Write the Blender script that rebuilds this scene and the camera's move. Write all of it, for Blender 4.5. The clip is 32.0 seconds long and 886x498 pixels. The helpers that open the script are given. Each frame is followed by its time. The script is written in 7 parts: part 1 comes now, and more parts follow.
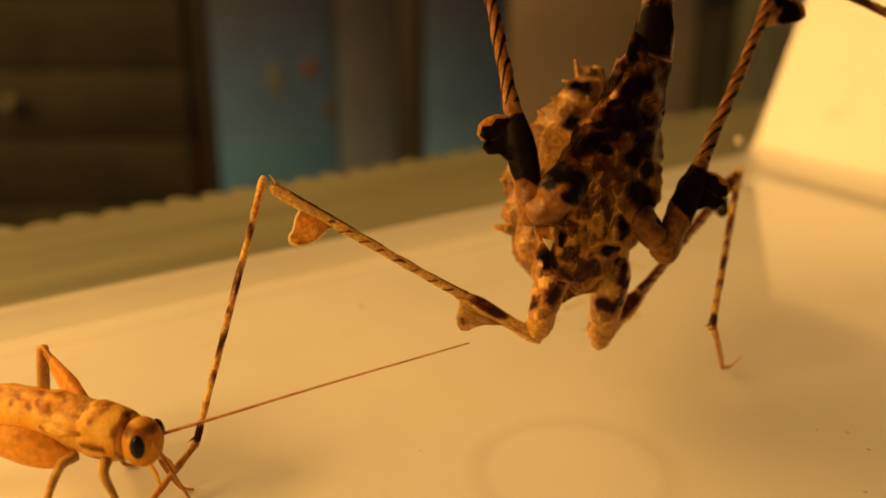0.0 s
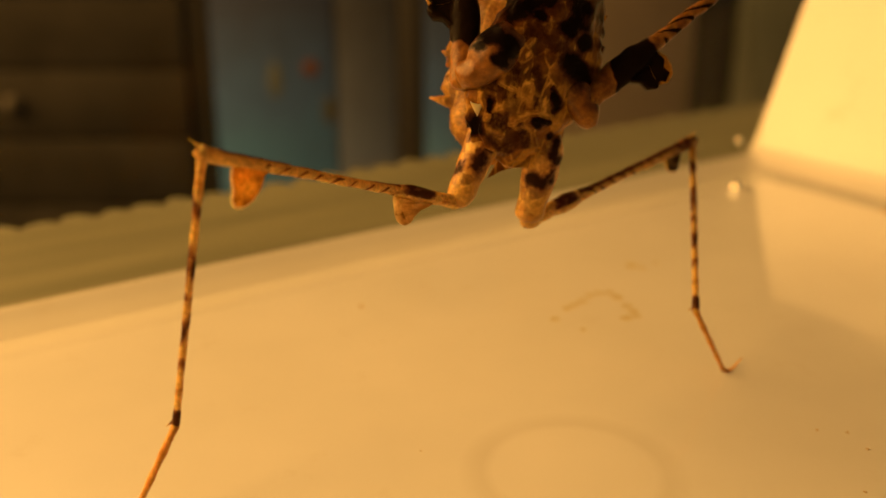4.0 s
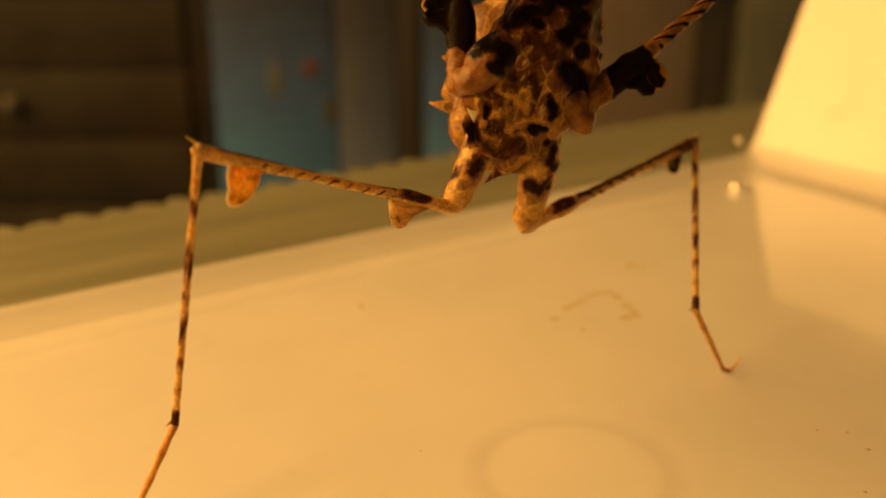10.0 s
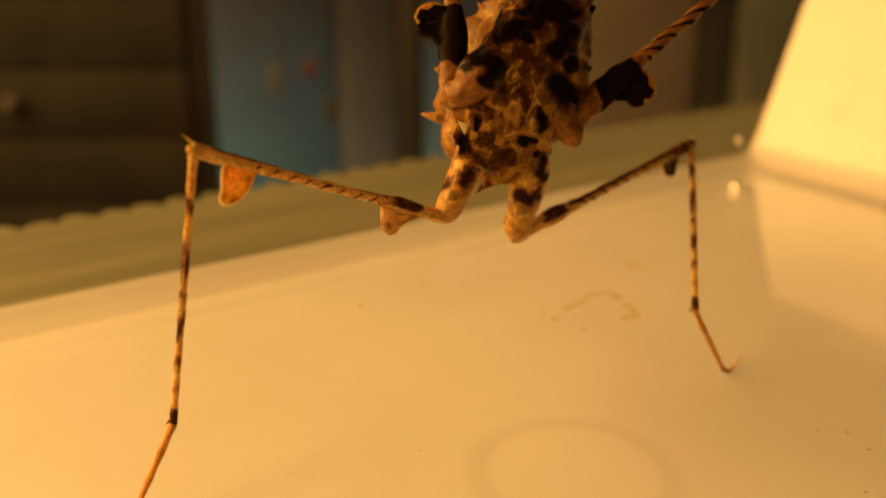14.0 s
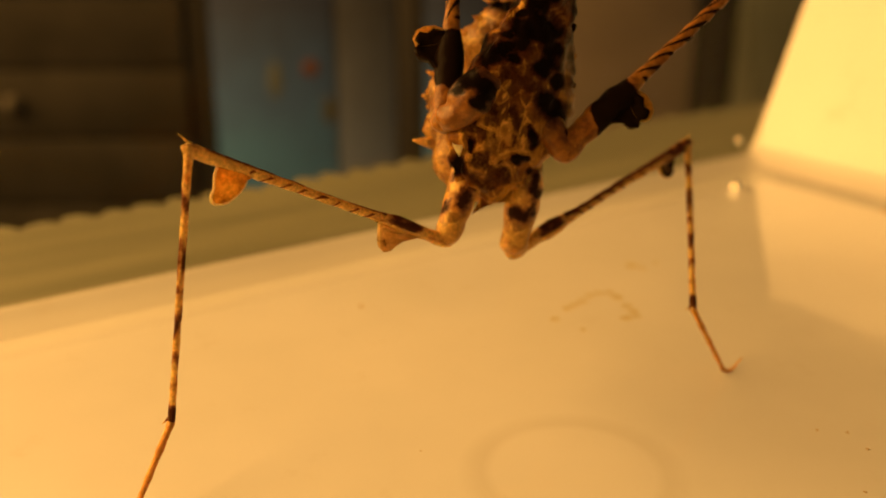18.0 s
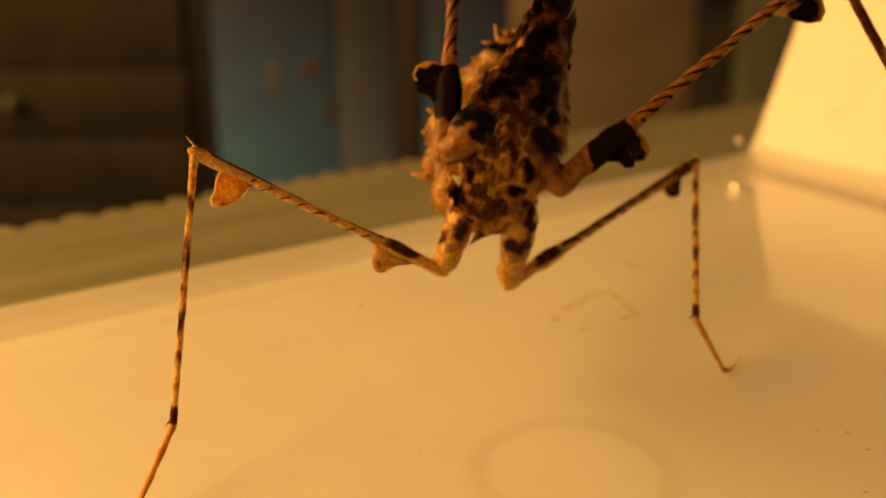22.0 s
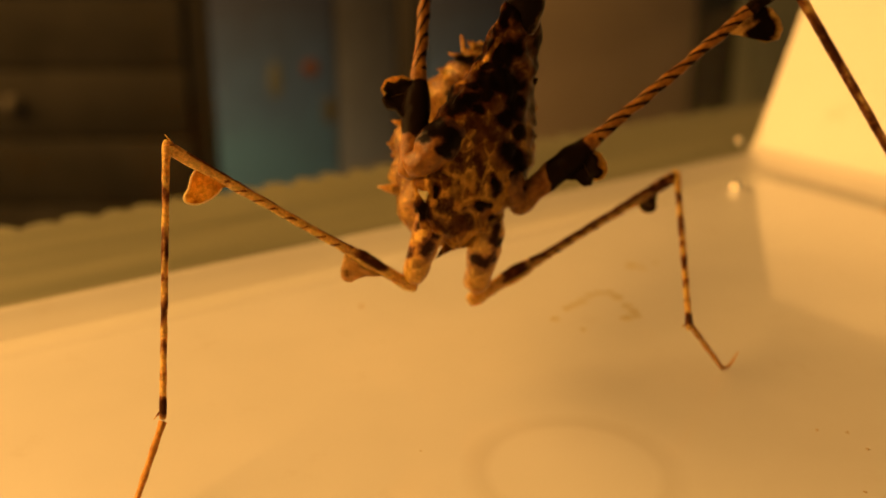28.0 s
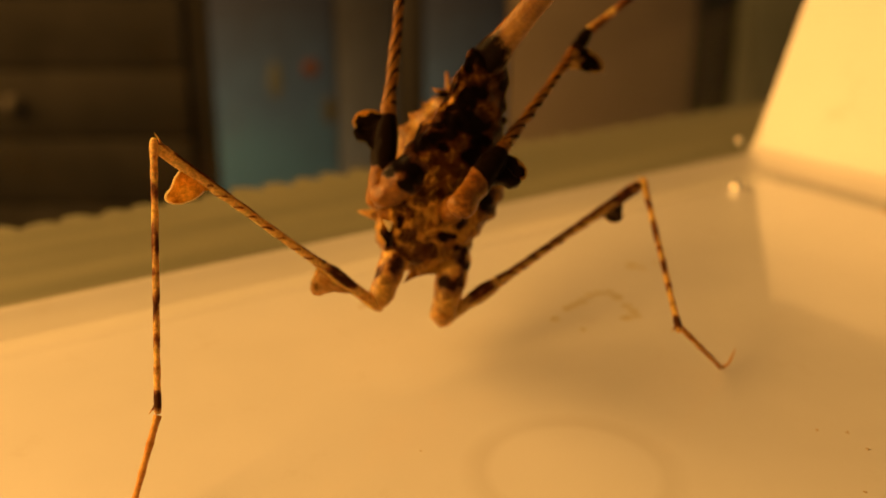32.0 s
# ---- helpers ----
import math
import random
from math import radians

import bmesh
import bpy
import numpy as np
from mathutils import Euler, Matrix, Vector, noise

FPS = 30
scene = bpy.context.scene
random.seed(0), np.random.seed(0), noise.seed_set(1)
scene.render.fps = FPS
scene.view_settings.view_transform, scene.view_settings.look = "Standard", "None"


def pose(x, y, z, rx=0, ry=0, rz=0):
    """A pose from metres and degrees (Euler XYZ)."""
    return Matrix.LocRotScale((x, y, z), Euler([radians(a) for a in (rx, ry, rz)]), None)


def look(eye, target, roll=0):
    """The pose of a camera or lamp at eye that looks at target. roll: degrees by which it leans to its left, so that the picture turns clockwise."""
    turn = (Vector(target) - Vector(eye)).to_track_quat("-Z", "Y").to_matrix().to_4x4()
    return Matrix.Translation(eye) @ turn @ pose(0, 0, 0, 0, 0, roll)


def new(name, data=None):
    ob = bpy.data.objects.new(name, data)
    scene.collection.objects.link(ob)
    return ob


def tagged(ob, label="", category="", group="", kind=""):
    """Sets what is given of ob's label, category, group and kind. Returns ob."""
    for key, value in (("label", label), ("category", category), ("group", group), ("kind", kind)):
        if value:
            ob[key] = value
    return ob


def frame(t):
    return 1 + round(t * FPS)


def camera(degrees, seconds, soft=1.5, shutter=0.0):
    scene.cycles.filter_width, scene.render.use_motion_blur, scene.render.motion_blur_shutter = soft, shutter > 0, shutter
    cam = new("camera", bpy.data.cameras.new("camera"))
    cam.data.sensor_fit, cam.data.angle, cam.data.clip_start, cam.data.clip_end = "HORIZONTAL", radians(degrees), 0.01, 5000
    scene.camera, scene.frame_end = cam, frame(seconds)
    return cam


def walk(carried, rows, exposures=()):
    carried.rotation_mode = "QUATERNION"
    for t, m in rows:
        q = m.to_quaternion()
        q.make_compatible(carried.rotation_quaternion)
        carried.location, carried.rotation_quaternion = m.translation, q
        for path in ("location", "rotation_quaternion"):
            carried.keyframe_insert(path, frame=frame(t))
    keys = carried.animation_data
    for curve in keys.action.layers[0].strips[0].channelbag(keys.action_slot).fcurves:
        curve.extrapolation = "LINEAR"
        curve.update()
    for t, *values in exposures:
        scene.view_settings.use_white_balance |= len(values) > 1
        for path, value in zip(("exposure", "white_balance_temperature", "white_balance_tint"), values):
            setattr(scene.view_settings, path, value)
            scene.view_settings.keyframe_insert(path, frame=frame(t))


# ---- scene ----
# one still camera, 4 cm over the floor of a plastic tub
cam = camera(50, 32.0, soft=1.6, shutter=0.5)
cam.data.dof.use_dof = True
cam.data.dof.focus_distance = 0.069
cam.data.dof.aperture_fstop = 24
EYE = pose(0, 0, 0.040, 70, 0, 0)
walk(cam, [(0, EYE), (32, EYE)], [(0, 0.10, 6200, 11), (3, 0.12, 6500, 13), (9, 0.16, 6550, 13), (19, 0.22, 6600, 14), (20.5, 0.09, 6700, 15), (23, 0.07, 6750, 16), (32, 0.05, 6900, 18)])

# ---- light: one warm desk lamp from the side, a dim room ----
world = bpy.data.worlds.new("room")
scene.world = world
world.use_nodes = True
world.node_tree.nodes["Background"].inputs[0].default_value = (1.0, 0.64, 0.30, 1)
world.node_tree.nodes["Background"].inputs[1].default_value = 0.12

lamp_data = bpy.data.lights.new("desk_lamp_light", "SPOT")
lamp_data.energy, lamp_data.color = 18.9, (1.0, 0.512, 0.12)
lamp_data.spot_size, lamp_data.spot_blend, lamp_data.shadow_soft_size = radians(166), 0.35, 0.28
lamp = new("desk_lamp_light", lamp_data)
lamp.matrix_basis = look((-0.42, 0.215, 0.260), (0.0, 0.09, 0.0))
# a second, shaded lamp nearer the viewer, whose cone ends low across the floor
low_data = bpy.data.lights.new("shaded_lamp_light", "SPOT")
low_data.energy, low_data.color = 9.3, (1.0, 0.512, 0.12)
low_data.spot_size, low_data.spot_blend, low_data.shadow_soft_size = radians(46.5), 0.15, 0.09
low_lamp = new("shaded_lamp_light", low_data)
low_lamp.matrix_basis = look((-0.30, -0.100, 0.150), (-0.183, -0.008, 0.016))


# ---- materials ----
def nodes(name):
    m = bpy.data.materials.new(name)
    m.use_nodes = True
    t = m.node_tree
    return m, t, t.nodes["Principled BSDF"]


def add_noise(t, scale, detail=4, rough=0.6, coord="Object"):
    tc, n = t.nodes.new("ShaderNodeTexCoord"), t.nodes.new("ShaderNodeTexNoise")
    t.links.new(tc.outputs[coord], n.inputs["Vector"])
    n.inputs["Scale"].default_value, n.inputs["Detail"].default_value = scale, detail
    n.inputs["Roughness"].default_value = rough
    return n.outputs["Fac"]


def ramp(t, fac, stops):
    r = t.nodes.new("ShaderNodeValToRGB")
    while len(r.color_ramp.elements) < len(stops):
        r.color_ramp.elements.new(0.5)
    for e, (p, col) in zip(r.color_ramp.elements, stops):
        e.position, e.color = p, (*col, 1) if len(col) == 3 else col
    t.links.new(fac, r.inputs[0])
    return r.outputs[0]


def mixed(t, fac, a, b):
    m = t.nodes.new("ShaderNodeMix")
    m.data_type = "RGBA"
    for sock, v in ((m.inputs[0], fac), (m.inputs[6], a), (m.inputs[7], b)):
        if isinstance(v, (int, float)):
            sock.default_value = v
        elif isinstance(v, tuple):
            sock.default_value = (*v, 1)
        else:
            t.links.new(v, sock)
    return m.outputs[2]


def bumped(t, p, height, strength, dist):
    b = t.nodes.new("ShaderNodeBump")
    b.inputs["Strength"].default_value, b.inputs["Distance"].default_value = strength, dist
    t.links.new(height, b.inputs["Height"])
    t.links.new(b.outputs[0], p.inputs["Normal"])


def plain(name, low, high, scale=60, rough=0.6, bump=0.2, dist=0.0005):
    m, t, p = nodes(name)
    f = add_noise(t, scale)
    t.links.new(ramp(t, f, [(0.3, low), (0.7, high)]), p.inputs["Base Color"])
    p.inputs["Roughness"].default_value = rough
    if bump:
        bumped(t, p, add_noise(t, scale * 9, 3), bump, dist)
    return m


def chitin(name, pale, brown, dark, scale=700, cut=0.5, through_light=0.0, glow=0.35, red=None, speck=0.45, gloss=0.18, rag=1.5, rough=0.7, cells=0):
    """Mottled shell: pale ground, brown clouds and fine speckles; dark marks from the mesh's own mark attribute, red at their edges."""
    m, t, p = nodes(name)
    f = add_noise(t, scale, 5, 0.65)
    base = ramp(t, f, [(cut - 0.14, pale), (cut + 0.01, tuple(0.5 * (a + b) for a, b in zip(pale, brown))), (cut + 0.14, brown)])
    if cells:   # small brown plates between pale lines
        tc, wn, wm, sc = (t.nodes.new(k) for k in ("ShaderNodeTexCoord", "ShaderNodeTexNoise", "ShaderNodeMix", "ShaderNodeVectorMath"))
        t.links.new(tc.outputs["Object"], wn.inputs["Vector"])
        wn.inputs["Scale"].default_value = cells * 0.9
        sc.operation = "MULTIPLY_ADD"
        sc.inputs[1].default_value = (0.5 / cells,) * 3
        t.links.new(wn.outputs["Color"], sc.inputs[0])
        st = t.nodes.new("ShaderNodeVectorMath")
        st.operation = "MULTIPLY"
        st.inputs[1].default_value = (1.35, 1.0, 0.75)
        t.links.new(tc.outputs["Object"], st.inputs[0])
        t.links.new(st.outputs[0], sc.inputs[2])
        edge, cell = t.nodes.new("ShaderNodeTexVoronoi"), t.nodes.new("ShaderNodeTexVoronoi")
        edge.feature = "DISTANCE_TO_EDGE"
        for q in (edge, cell):
            q.inputs["Scale"].default_value = cells
            t.links.new(sc.outputs[0], q.inputs["Vector"])
        tone = ramp(t, cell.outputs["Color"], [(0.25, tuple(0.55 * c for c in brown)), (0.5, brown), (0.8, tuple(0.5 * (a + b) for a, b in zip(pale, brown)))])
        inner = ramp(t, edge.outputs["Distance"], [(0.02, (0, 0, 0)), (0.12, (0.85, 0.85, 0.85))])
        base = mixed(t, inner, base, tone)
    grain = ramp(t, add_noise(t, scale * 4.5, 3, 0.7), [(0.40, (1, 1, 1)), (0.52, (1 - speck,) * 3), (0.60, (1 - 1.6 * speck,) * 3)])
    g = t.nodes.new("ShaderNodeMix")
    g.data_type, g.blend_type = "RGBA", "MULTIPLY"
    g.inputs[0].default_value = 1.0
    t.links.new(base, g.inputs[6])
    t.links.new(grain, g.inputs[7])
    base = g.outputs[2]
    a = t.nodes.new("ShaderNodeAttribute")
    a.attribute_name = "mark"
    wob = t.nodes.new("ShaderNodeMath")
    wob.operation = "ADD"
    fine = t.nodes.new("ShaderNodeMath")
    fine.operation = "MULTIPLY_ADD"
    t.links.new(add_noise(t, scale * 2.1, 5, 0.7), fine.inputs[0])
    fine.inputs[1].default_value, fine.inputs[2].default_value = rag, -0.5 * rag
    t.links.new(a.outputs["Fac"], wob.inputs[0])
    t.links.new(fine.outputs[0], wob.inputs[1])
    halo = ramp(t, wob.outputs[0], [(0.30, (0, 0, 0)), (0.58, (1, 1, 1))])
    k = ramp(t, wob.outputs[0], [(0.50, (0, 0, 0)), (0.80, (1, 1, 1))])
    red = red or tuple(0.45 * c for c in brown)
    neg = t.nodes.new("ShaderNodeMath")
    neg.operation = "MULTIPLY"
    neg.inputs[1].default_value = -1.0
    t.links.new(a.outputs["Fac"], neg.inputs[0])
    seam = ramp(t, neg.outputs[0], [(0.15, (0, 0, 0)), (0.7, (0.8, 0.8, 0.8))])
    col = mixed(t, k, mixed(t, halo, mixed(t, seam, base, tuple(min(0.9, 1.25 * c) for c in pale)), red), dark)
    t.links.new(col, p.inputs["Base Color"])
    p.inputs["Roughness"].default_value = 0.30
    spec, sub = (t.nodes.new("ShaderNodeMapRange") for _ in range(2))
    for q, v in ((spec, gloss), (sub, glow)):
        t.links.new(k, q.inputs["Value"])
        q.inputs["To Min"].default_value, q.inputs["To Max"].default_value = v, v * 0.15
    t.links.new(spec.outputs[0], p.inputs["Specular IOR Level"])
    t.links.new(sub.outputs[0], p.inputs["Subsurface Weight"])
    p.inputs["Subsurface Radius"].default_value = (1.0, 0.6, 0.25)
    p.inputs["Subsurface Scale"].default_value = 0.0007
    bumped(t, p, add_noise(t, scale * 3.2, 4, 0.7), rough, 0.00022)
    if through_light:
        tr, mx = t.nodes.new("ShaderNodeBsdfTranslucent"), t.nodes.new("ShaderNodeMixShader")
        t.links.new(col, tr.inputs["Color"])
        mx.inputs[0].default_value = through_light
        t.links.new(p.outputs[0], mx.inputs[1])
        t.links.new(tr.outputs[0], mx.inputs[2])
        t.links.new(mx.outputs[0], t.nodes["Material Output"].inputs[0])
    return m


DARK = (0.005, 0.0025, 0.0015)
M_BODY = chitin("mantis_shell", (0.84, 0.52, 0.095), (0.44, 0.195, 0.024), (0.022, 0.008, 0.003), 480, 0.50, 0.0, 0.25, (0.17, 0.055, 0.009), 0.25, 0.35, rag=1.5, rough=0.6, cells=650)
# middle hips: body shell darkened, so their weaker light sits in the colour
M_HIP = chitin("mantis_hip_shaded_shell", (0.29, 0.12, 0.013), (0.135, 0.045, 0.0045), DARK, 520, 0.50, 0.0, 0.25, (0.065, 0.02, 0.003), 0.2, 0.25, rag=0.9, rough=0.35)
# front: browner copy of the body shell, its shade painted in
M_FRONT = chitin("mantis_front_shaded_shell", (0.60, 0.32, 0.050), (0.165, 0.056, 0.006), DARK, 420, 0.50, 0.0, 0.2, (0.062, 0.018, 0.003), 0.2, 0.06, rag=0.8, rough=0.7, cells=760)
M_BELLY = chitin("mantis_abdomen_shell", (0.88, 0.52, 0.08), (0.46, 0.19, 0.019), DARK, 700, 0.52, 0.40, 0.3, None, 0.3, 0.6, rag=0.8, cells=620)
M_LEG = chitin("mantis_leg_shell", (0.97, 0.68, 0.18), (0.78, 0.43, 0.085), (0.075, 0.024, 0.007), 800, 0.54, 0.35, 0.25, (0.30, 0.105, 0.022), 0.25, 0.4, rag=0.9)
# middle legs: darker copy of the leg shell, dim light painted in
M_LEG_DIM = chitin("mantis_mid_leg_dimmed_shell", (0.35, 0.155, 0.022), (0.17, 0.06, 0.007), (0.008, 0.004, 0.002), 520, 0.50, 0.0, 0.3, (0.08, 0.025, 0.004), 0.25, rag=0.9, rough=0.4)
M_NECK = chitin("mantis_neck_shell", (0.30, 0.16, 0.045), (0.17, 0.078, 0.018), DARK, 420, 0.5, speck=0.15, rough=0.3)
M_TARSUS = chitin("mantis_foot_shell", (0.78, 0.43, 0.10), (0.60, 0.29, 0.055), (0.20, 0.07, 0.015), 700, 0.52, 0.15, speck=0.15)
M_BASE_LOBE = chitin("mantis_base_lobe_skin", (0.88, 0.67, 0.32), (0.66, 0.43, 0.16), (0.06, 0.03, 0.014), 600, 0.5, 0.65, speck=0.15, rag=0.8)
M_LOBE = chitin("mantis_lobe_skin", (0.96, 0.66, 0.17), (0.84, 0.46, 0.09), (0.30, 0.11, 0.02), 600, 0.5, 0.72, 0.2, speck=0.22, rag=0.9)
# black-marked lobe skin; also paints shade onto the right hind knee lobe
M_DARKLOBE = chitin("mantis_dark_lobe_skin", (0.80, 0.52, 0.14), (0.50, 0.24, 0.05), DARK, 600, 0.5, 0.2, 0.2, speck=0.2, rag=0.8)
M_CRICKET = chitin("cricket_shell", (0.97, 0.65, 0.11), (0.90, 0.50, 0.055), (0.16, 0.055, 0.014), 600, 0.52, 0.4, 0.5, (0.58, 0.27, 0.05), 0.10, rag=0.9, rough=0.2)
M_THIGH = chitin("cricket_thigh_shell", (0.95, 0.54, 0.06), (0.84, 0.41, 0.035), (0.14, 0.05, 0.012), 500, 0.55, 0.45, 0.5, (0.42, 0.18, 0.03), 0.12, rag=0.6, rough=0.3)
M_SHIN = chitin("cricket_leg_shell", (0.58, 0.36, 0.085), (0.38, 0.20, 0.04), (0.10, 0.04, 0.014), 600, 0.55, 0.15, 0.4, (0.36, 0.16, 0.035), 0.15, rag=0.8, rough=0.3)
M_RIM = chitin("pale_rim_skin", (0.97, 0.86, 0.52), (0.93, 0.78, 0.42), DARK, 500, 0.6, 0.55, speck=0.05)
M_EYE = plain("dark_eye", (0.006, 0.005, 0.004), (0.010, 0.008, 0.006), 900, 0.2, 0)
M_EYE.node_tree.nodes["Principled BSDF"].inputs["Specular IOR Level"].default_value = 0.15


def tub_white(name="white_tub_plastic", low=(0.62, 0.615, 0.59), high=(0.71, 0.70, 0.68), ring=False):
    m, t, p = nodes(name)
    big, small = add_noise(t, 22, 4), add_noise(t, 160, 5)
    col = ramp(t, big, [(0.35, low), (0.7, high)])
    dirt = ramp(t, small, [(0.62, (0, 0, 0)), (0.8, (0.35, 0.35, 0.35))])
    col = mixed(t, dirt, col, (0.50, 0.45, 0.36))
    if ring:    # the moulding circle under the floor shows as a faint darker band
        tc, d, mp = (t.nodes.new(k) for k in ("ShaderNodeTexCoord", "ShaderNodeVectorMath", "ShaderNodeMapRange"))
        d.operation = "DISTANCE"
        d.inputs[1].default_value = (0.0098, 0.0612, 0)
        t.links.new(tc.outputs["Object"], d.inputs[0])
        mp.inputs["From Max"].default_value = 0.01
        t.links.new(d.outputs["Value"], mp.inputs["Value"])
        band = ramp(t, mp.outputs[0], [(0.60, (0, 0, 0)), (0.69, (1, 1, 1)), (0.75, (0.8, 0.8, 0.8)), (0.88, (0, 0, 0))])
        k = t.nodes.new("ShaderNodeMath")
        k.operation = "MULTIPLY"
        t.links.new(band, k.inputs[0])
        t.links.new(ramp(t, add_noise(t, 60, 2), [(0.3, (0.13, 0.13, 0.13)), (0.7, (0.32, 0.32, 0.32))]), k.inputs[1])
        col = mixed(t, k.outputs[0], col, (0.40, 0.37, 0.30))
    t.links.new(col, p.inputs["Base Color"])
    p.inputs["Roughness"].default_value = 0.5
    p.inputs["Coat Weight"].default_value, p.inputs["Coat Roughness"].default_value = 1.0, 0.07
    return m


M_FLOOR = tub_white("white_floor_plastic", ring=True)
M_CARD = tub_white("white_side_plastic", (0.63, 0.615, 0.585), (0.69, 0.67, 0.64))
# wall foot: tub white made darker, the slope's shade put into the colour
M_FOOT = tub_white("shaded_foot_plastic", (0.52, 0.51, 0.48), (0.58, 0.57, 0.54))


def clear_plastic():
    m, t, p = nodes("clear_tub_plastic")
    tr, gl, mx = (t.nodes.new("ShaderNodeBsdfTransparent"), t.nodes.new("ShaderNodeBsdfGlossy"), t.nodes.new("ShaderNodeMixShader"))
    tr.inputs[0].default_value = (0.93, 0.94, 0.92, 1)
    gl.inputs["Roughness"].default_value = 0.12
    mx.inputs[0].default_value = 0.01
    t.links.new(tr.outputs[0], mx.inputs[1])
    t.links.new(gl.outputs[0], mx.inputs[2])
    t.links.new(mx.outputs[0], t.nodes["Material Output"].inputs[0])
    return m


M_CLEAR = clear_plastic()
def streaked(name, low, high, turn):
    m, t, p = nodes(name)
    tc, mp, n = (t.nodes.new(k) for k in ("ShaderNodeTexCoord", "ShaderNodeMapping", "ShaderNodeTexNoise"))
    mp.inputs["Rotation"].default_value = (0, 0, turn)
    mp.vector_type = "TEXTURE"
    mp.inputs["Scale"].default_value = (1 / 14, 1 / 240, 1 / 30)
    n.inputs["Scale"].default_value, n.inputs["Detail"].default_value = 1.0, 4
    t.links.new(tc.outputs["Object"], mp.inputs["Vector"])
    t.links.new(mp.outputs[0], n.inputs["Vector"])
    t.links.new(ramp(t, n.outputs["Fac"], [(0.32, low), (0.5, tuple(0.5 * (a + b) for a, b in zip(low, high))), (0.66, high)]), p.inputs["Base Color"])
    p.inputs["Roughness"].default_value = 0.6
    bumped(t, p, n.outputs["Fac"], 0.3, 0.001)
    return m


M_TABLE = streaked("olive_table_wood", (0.13, 0.13, 0.085), (0.215, 0.21, 0.14), math.atan2(0.557, 0.831))
M_DARKWOOD = plain("dark_stained_wood", (0.028, 0.025, 0.021), (0.052, 0.046, 0.039), 30, 0.9)
M_DARKWOOD.node_tree.nodes["Principled BSDF"].inputs["Specular IOR Level"].default_value = 0.15
M_KNOB = plain("worn_knob_wood", (0.065, 0.055, 0.045), (0.09, 0.075, 0.06), 60, 0.7)
M_ROOM = plain("dim_wall_paint", (0.10, 0.09, 0.08), (0.13, 0.115, 0.10), 12, 0.8)
def shade_graded_card(name, stops, low=0.05, high=0.125):
    """A printed card, slightly cloudy, running from colour to colour up its height; the darker top is painted-in shade.
    """
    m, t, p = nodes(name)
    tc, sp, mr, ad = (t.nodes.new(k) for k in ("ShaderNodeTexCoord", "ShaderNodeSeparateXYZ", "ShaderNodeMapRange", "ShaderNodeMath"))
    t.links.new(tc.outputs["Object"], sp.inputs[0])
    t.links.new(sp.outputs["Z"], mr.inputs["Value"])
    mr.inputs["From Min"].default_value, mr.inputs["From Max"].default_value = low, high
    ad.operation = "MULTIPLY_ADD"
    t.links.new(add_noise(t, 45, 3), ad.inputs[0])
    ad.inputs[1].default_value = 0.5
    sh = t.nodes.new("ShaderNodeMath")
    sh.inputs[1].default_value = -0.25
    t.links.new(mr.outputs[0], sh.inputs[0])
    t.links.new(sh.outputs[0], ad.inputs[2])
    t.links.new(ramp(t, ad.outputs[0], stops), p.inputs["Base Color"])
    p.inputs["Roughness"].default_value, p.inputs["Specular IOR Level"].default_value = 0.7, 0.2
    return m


M_BLUE = shade_graded_card("blue_printed_card", [(0.05, (0.088, 0.24, 0.58)), (0.42, (0.07, 0.145, 0.40)), (0.95, (0.044, 0.060, 0.14))])
M_BROWNCARD = plain("brown_card", (0.19, 0.15, 0.118), (0.25, 0.20, 0.16), 25, 0.6)
M_POST = plain("black_post_paint", (0.006, 0.007, 0.008), (0.012, 0.012, 0.013), 40, 0.5)
M_DIMCARD = shade_graded_card("grey_brown_card", [(0.1, (0.13, 0.17, 0.30)), (0.5, (0.09, 0.108, 0.175)), (0.9, (0.050, 0.055, 0.082))])
M_BOOK = plain("dark_brown_card", (0.030, 0.026, 0.024), (0.044, 0.038, 0.034), 25, 0.7)
M_GREY = plain("grey_green_card", (0.10, 0.115, 0.095), (0.14, 0.155, 0.13), 25, 0.6)
M_STAIN = plain("yellow_brown_stain", (0.34, 0.28, 0.11), (0.58, 0.51, 0.30), 1200, 0.5, 0)
M_CRUMB = plain("brown_crumb", (0.46, 0.36, 0.22), (0.55, 0.44, 0.28), 900, 0.8, 0)
M_GLINT, _t, _p = nodes("glint_ball_metal")
_p.inputs["Base Color"].default_value = (0.95, 0.93, 0.9, 1)
_p.inputs["Metallic"].default_value, _p.inputs["Roughness"].default_value = 1.0, 0.05


# ---- mesh helpers; shapes are drawn in millimetres ----
def mm(x, y, z, rx=0, ry=0, rz=0):
    return pose(x / 1000, y / 1000, z / 1000, rx, ry, rz)


def part(name, bm, material, parent=None, label="", at=None, marks=None, smooth=True):
    me = bpy.data.meshes.new(name)
    bmesh.ops.recalc_face_normals(bm, faces=bm.faces[:])
    bm.to_mesh(me)
    bm.free()
    if marks:
        at_ = me.attributes.new("mark", "FLOAT", "POINT")
        for i, v in enumerate(me.vertices):
            at_.data[i].value = marks(v.co.x, v.co.y, v.co.z)
    for v in me.vertices:
        v.co = v.co * 0.001
    me.materials.append(material)
    if smooth:
        for p in me.polygons:
            p.use_smooth = True
    ob = new(name, me)
    if parent:
        ob.parent = parent
    if at is not None:
        ob.matrix_basis = at
    if label:
        ob["label"] = label
    return ob


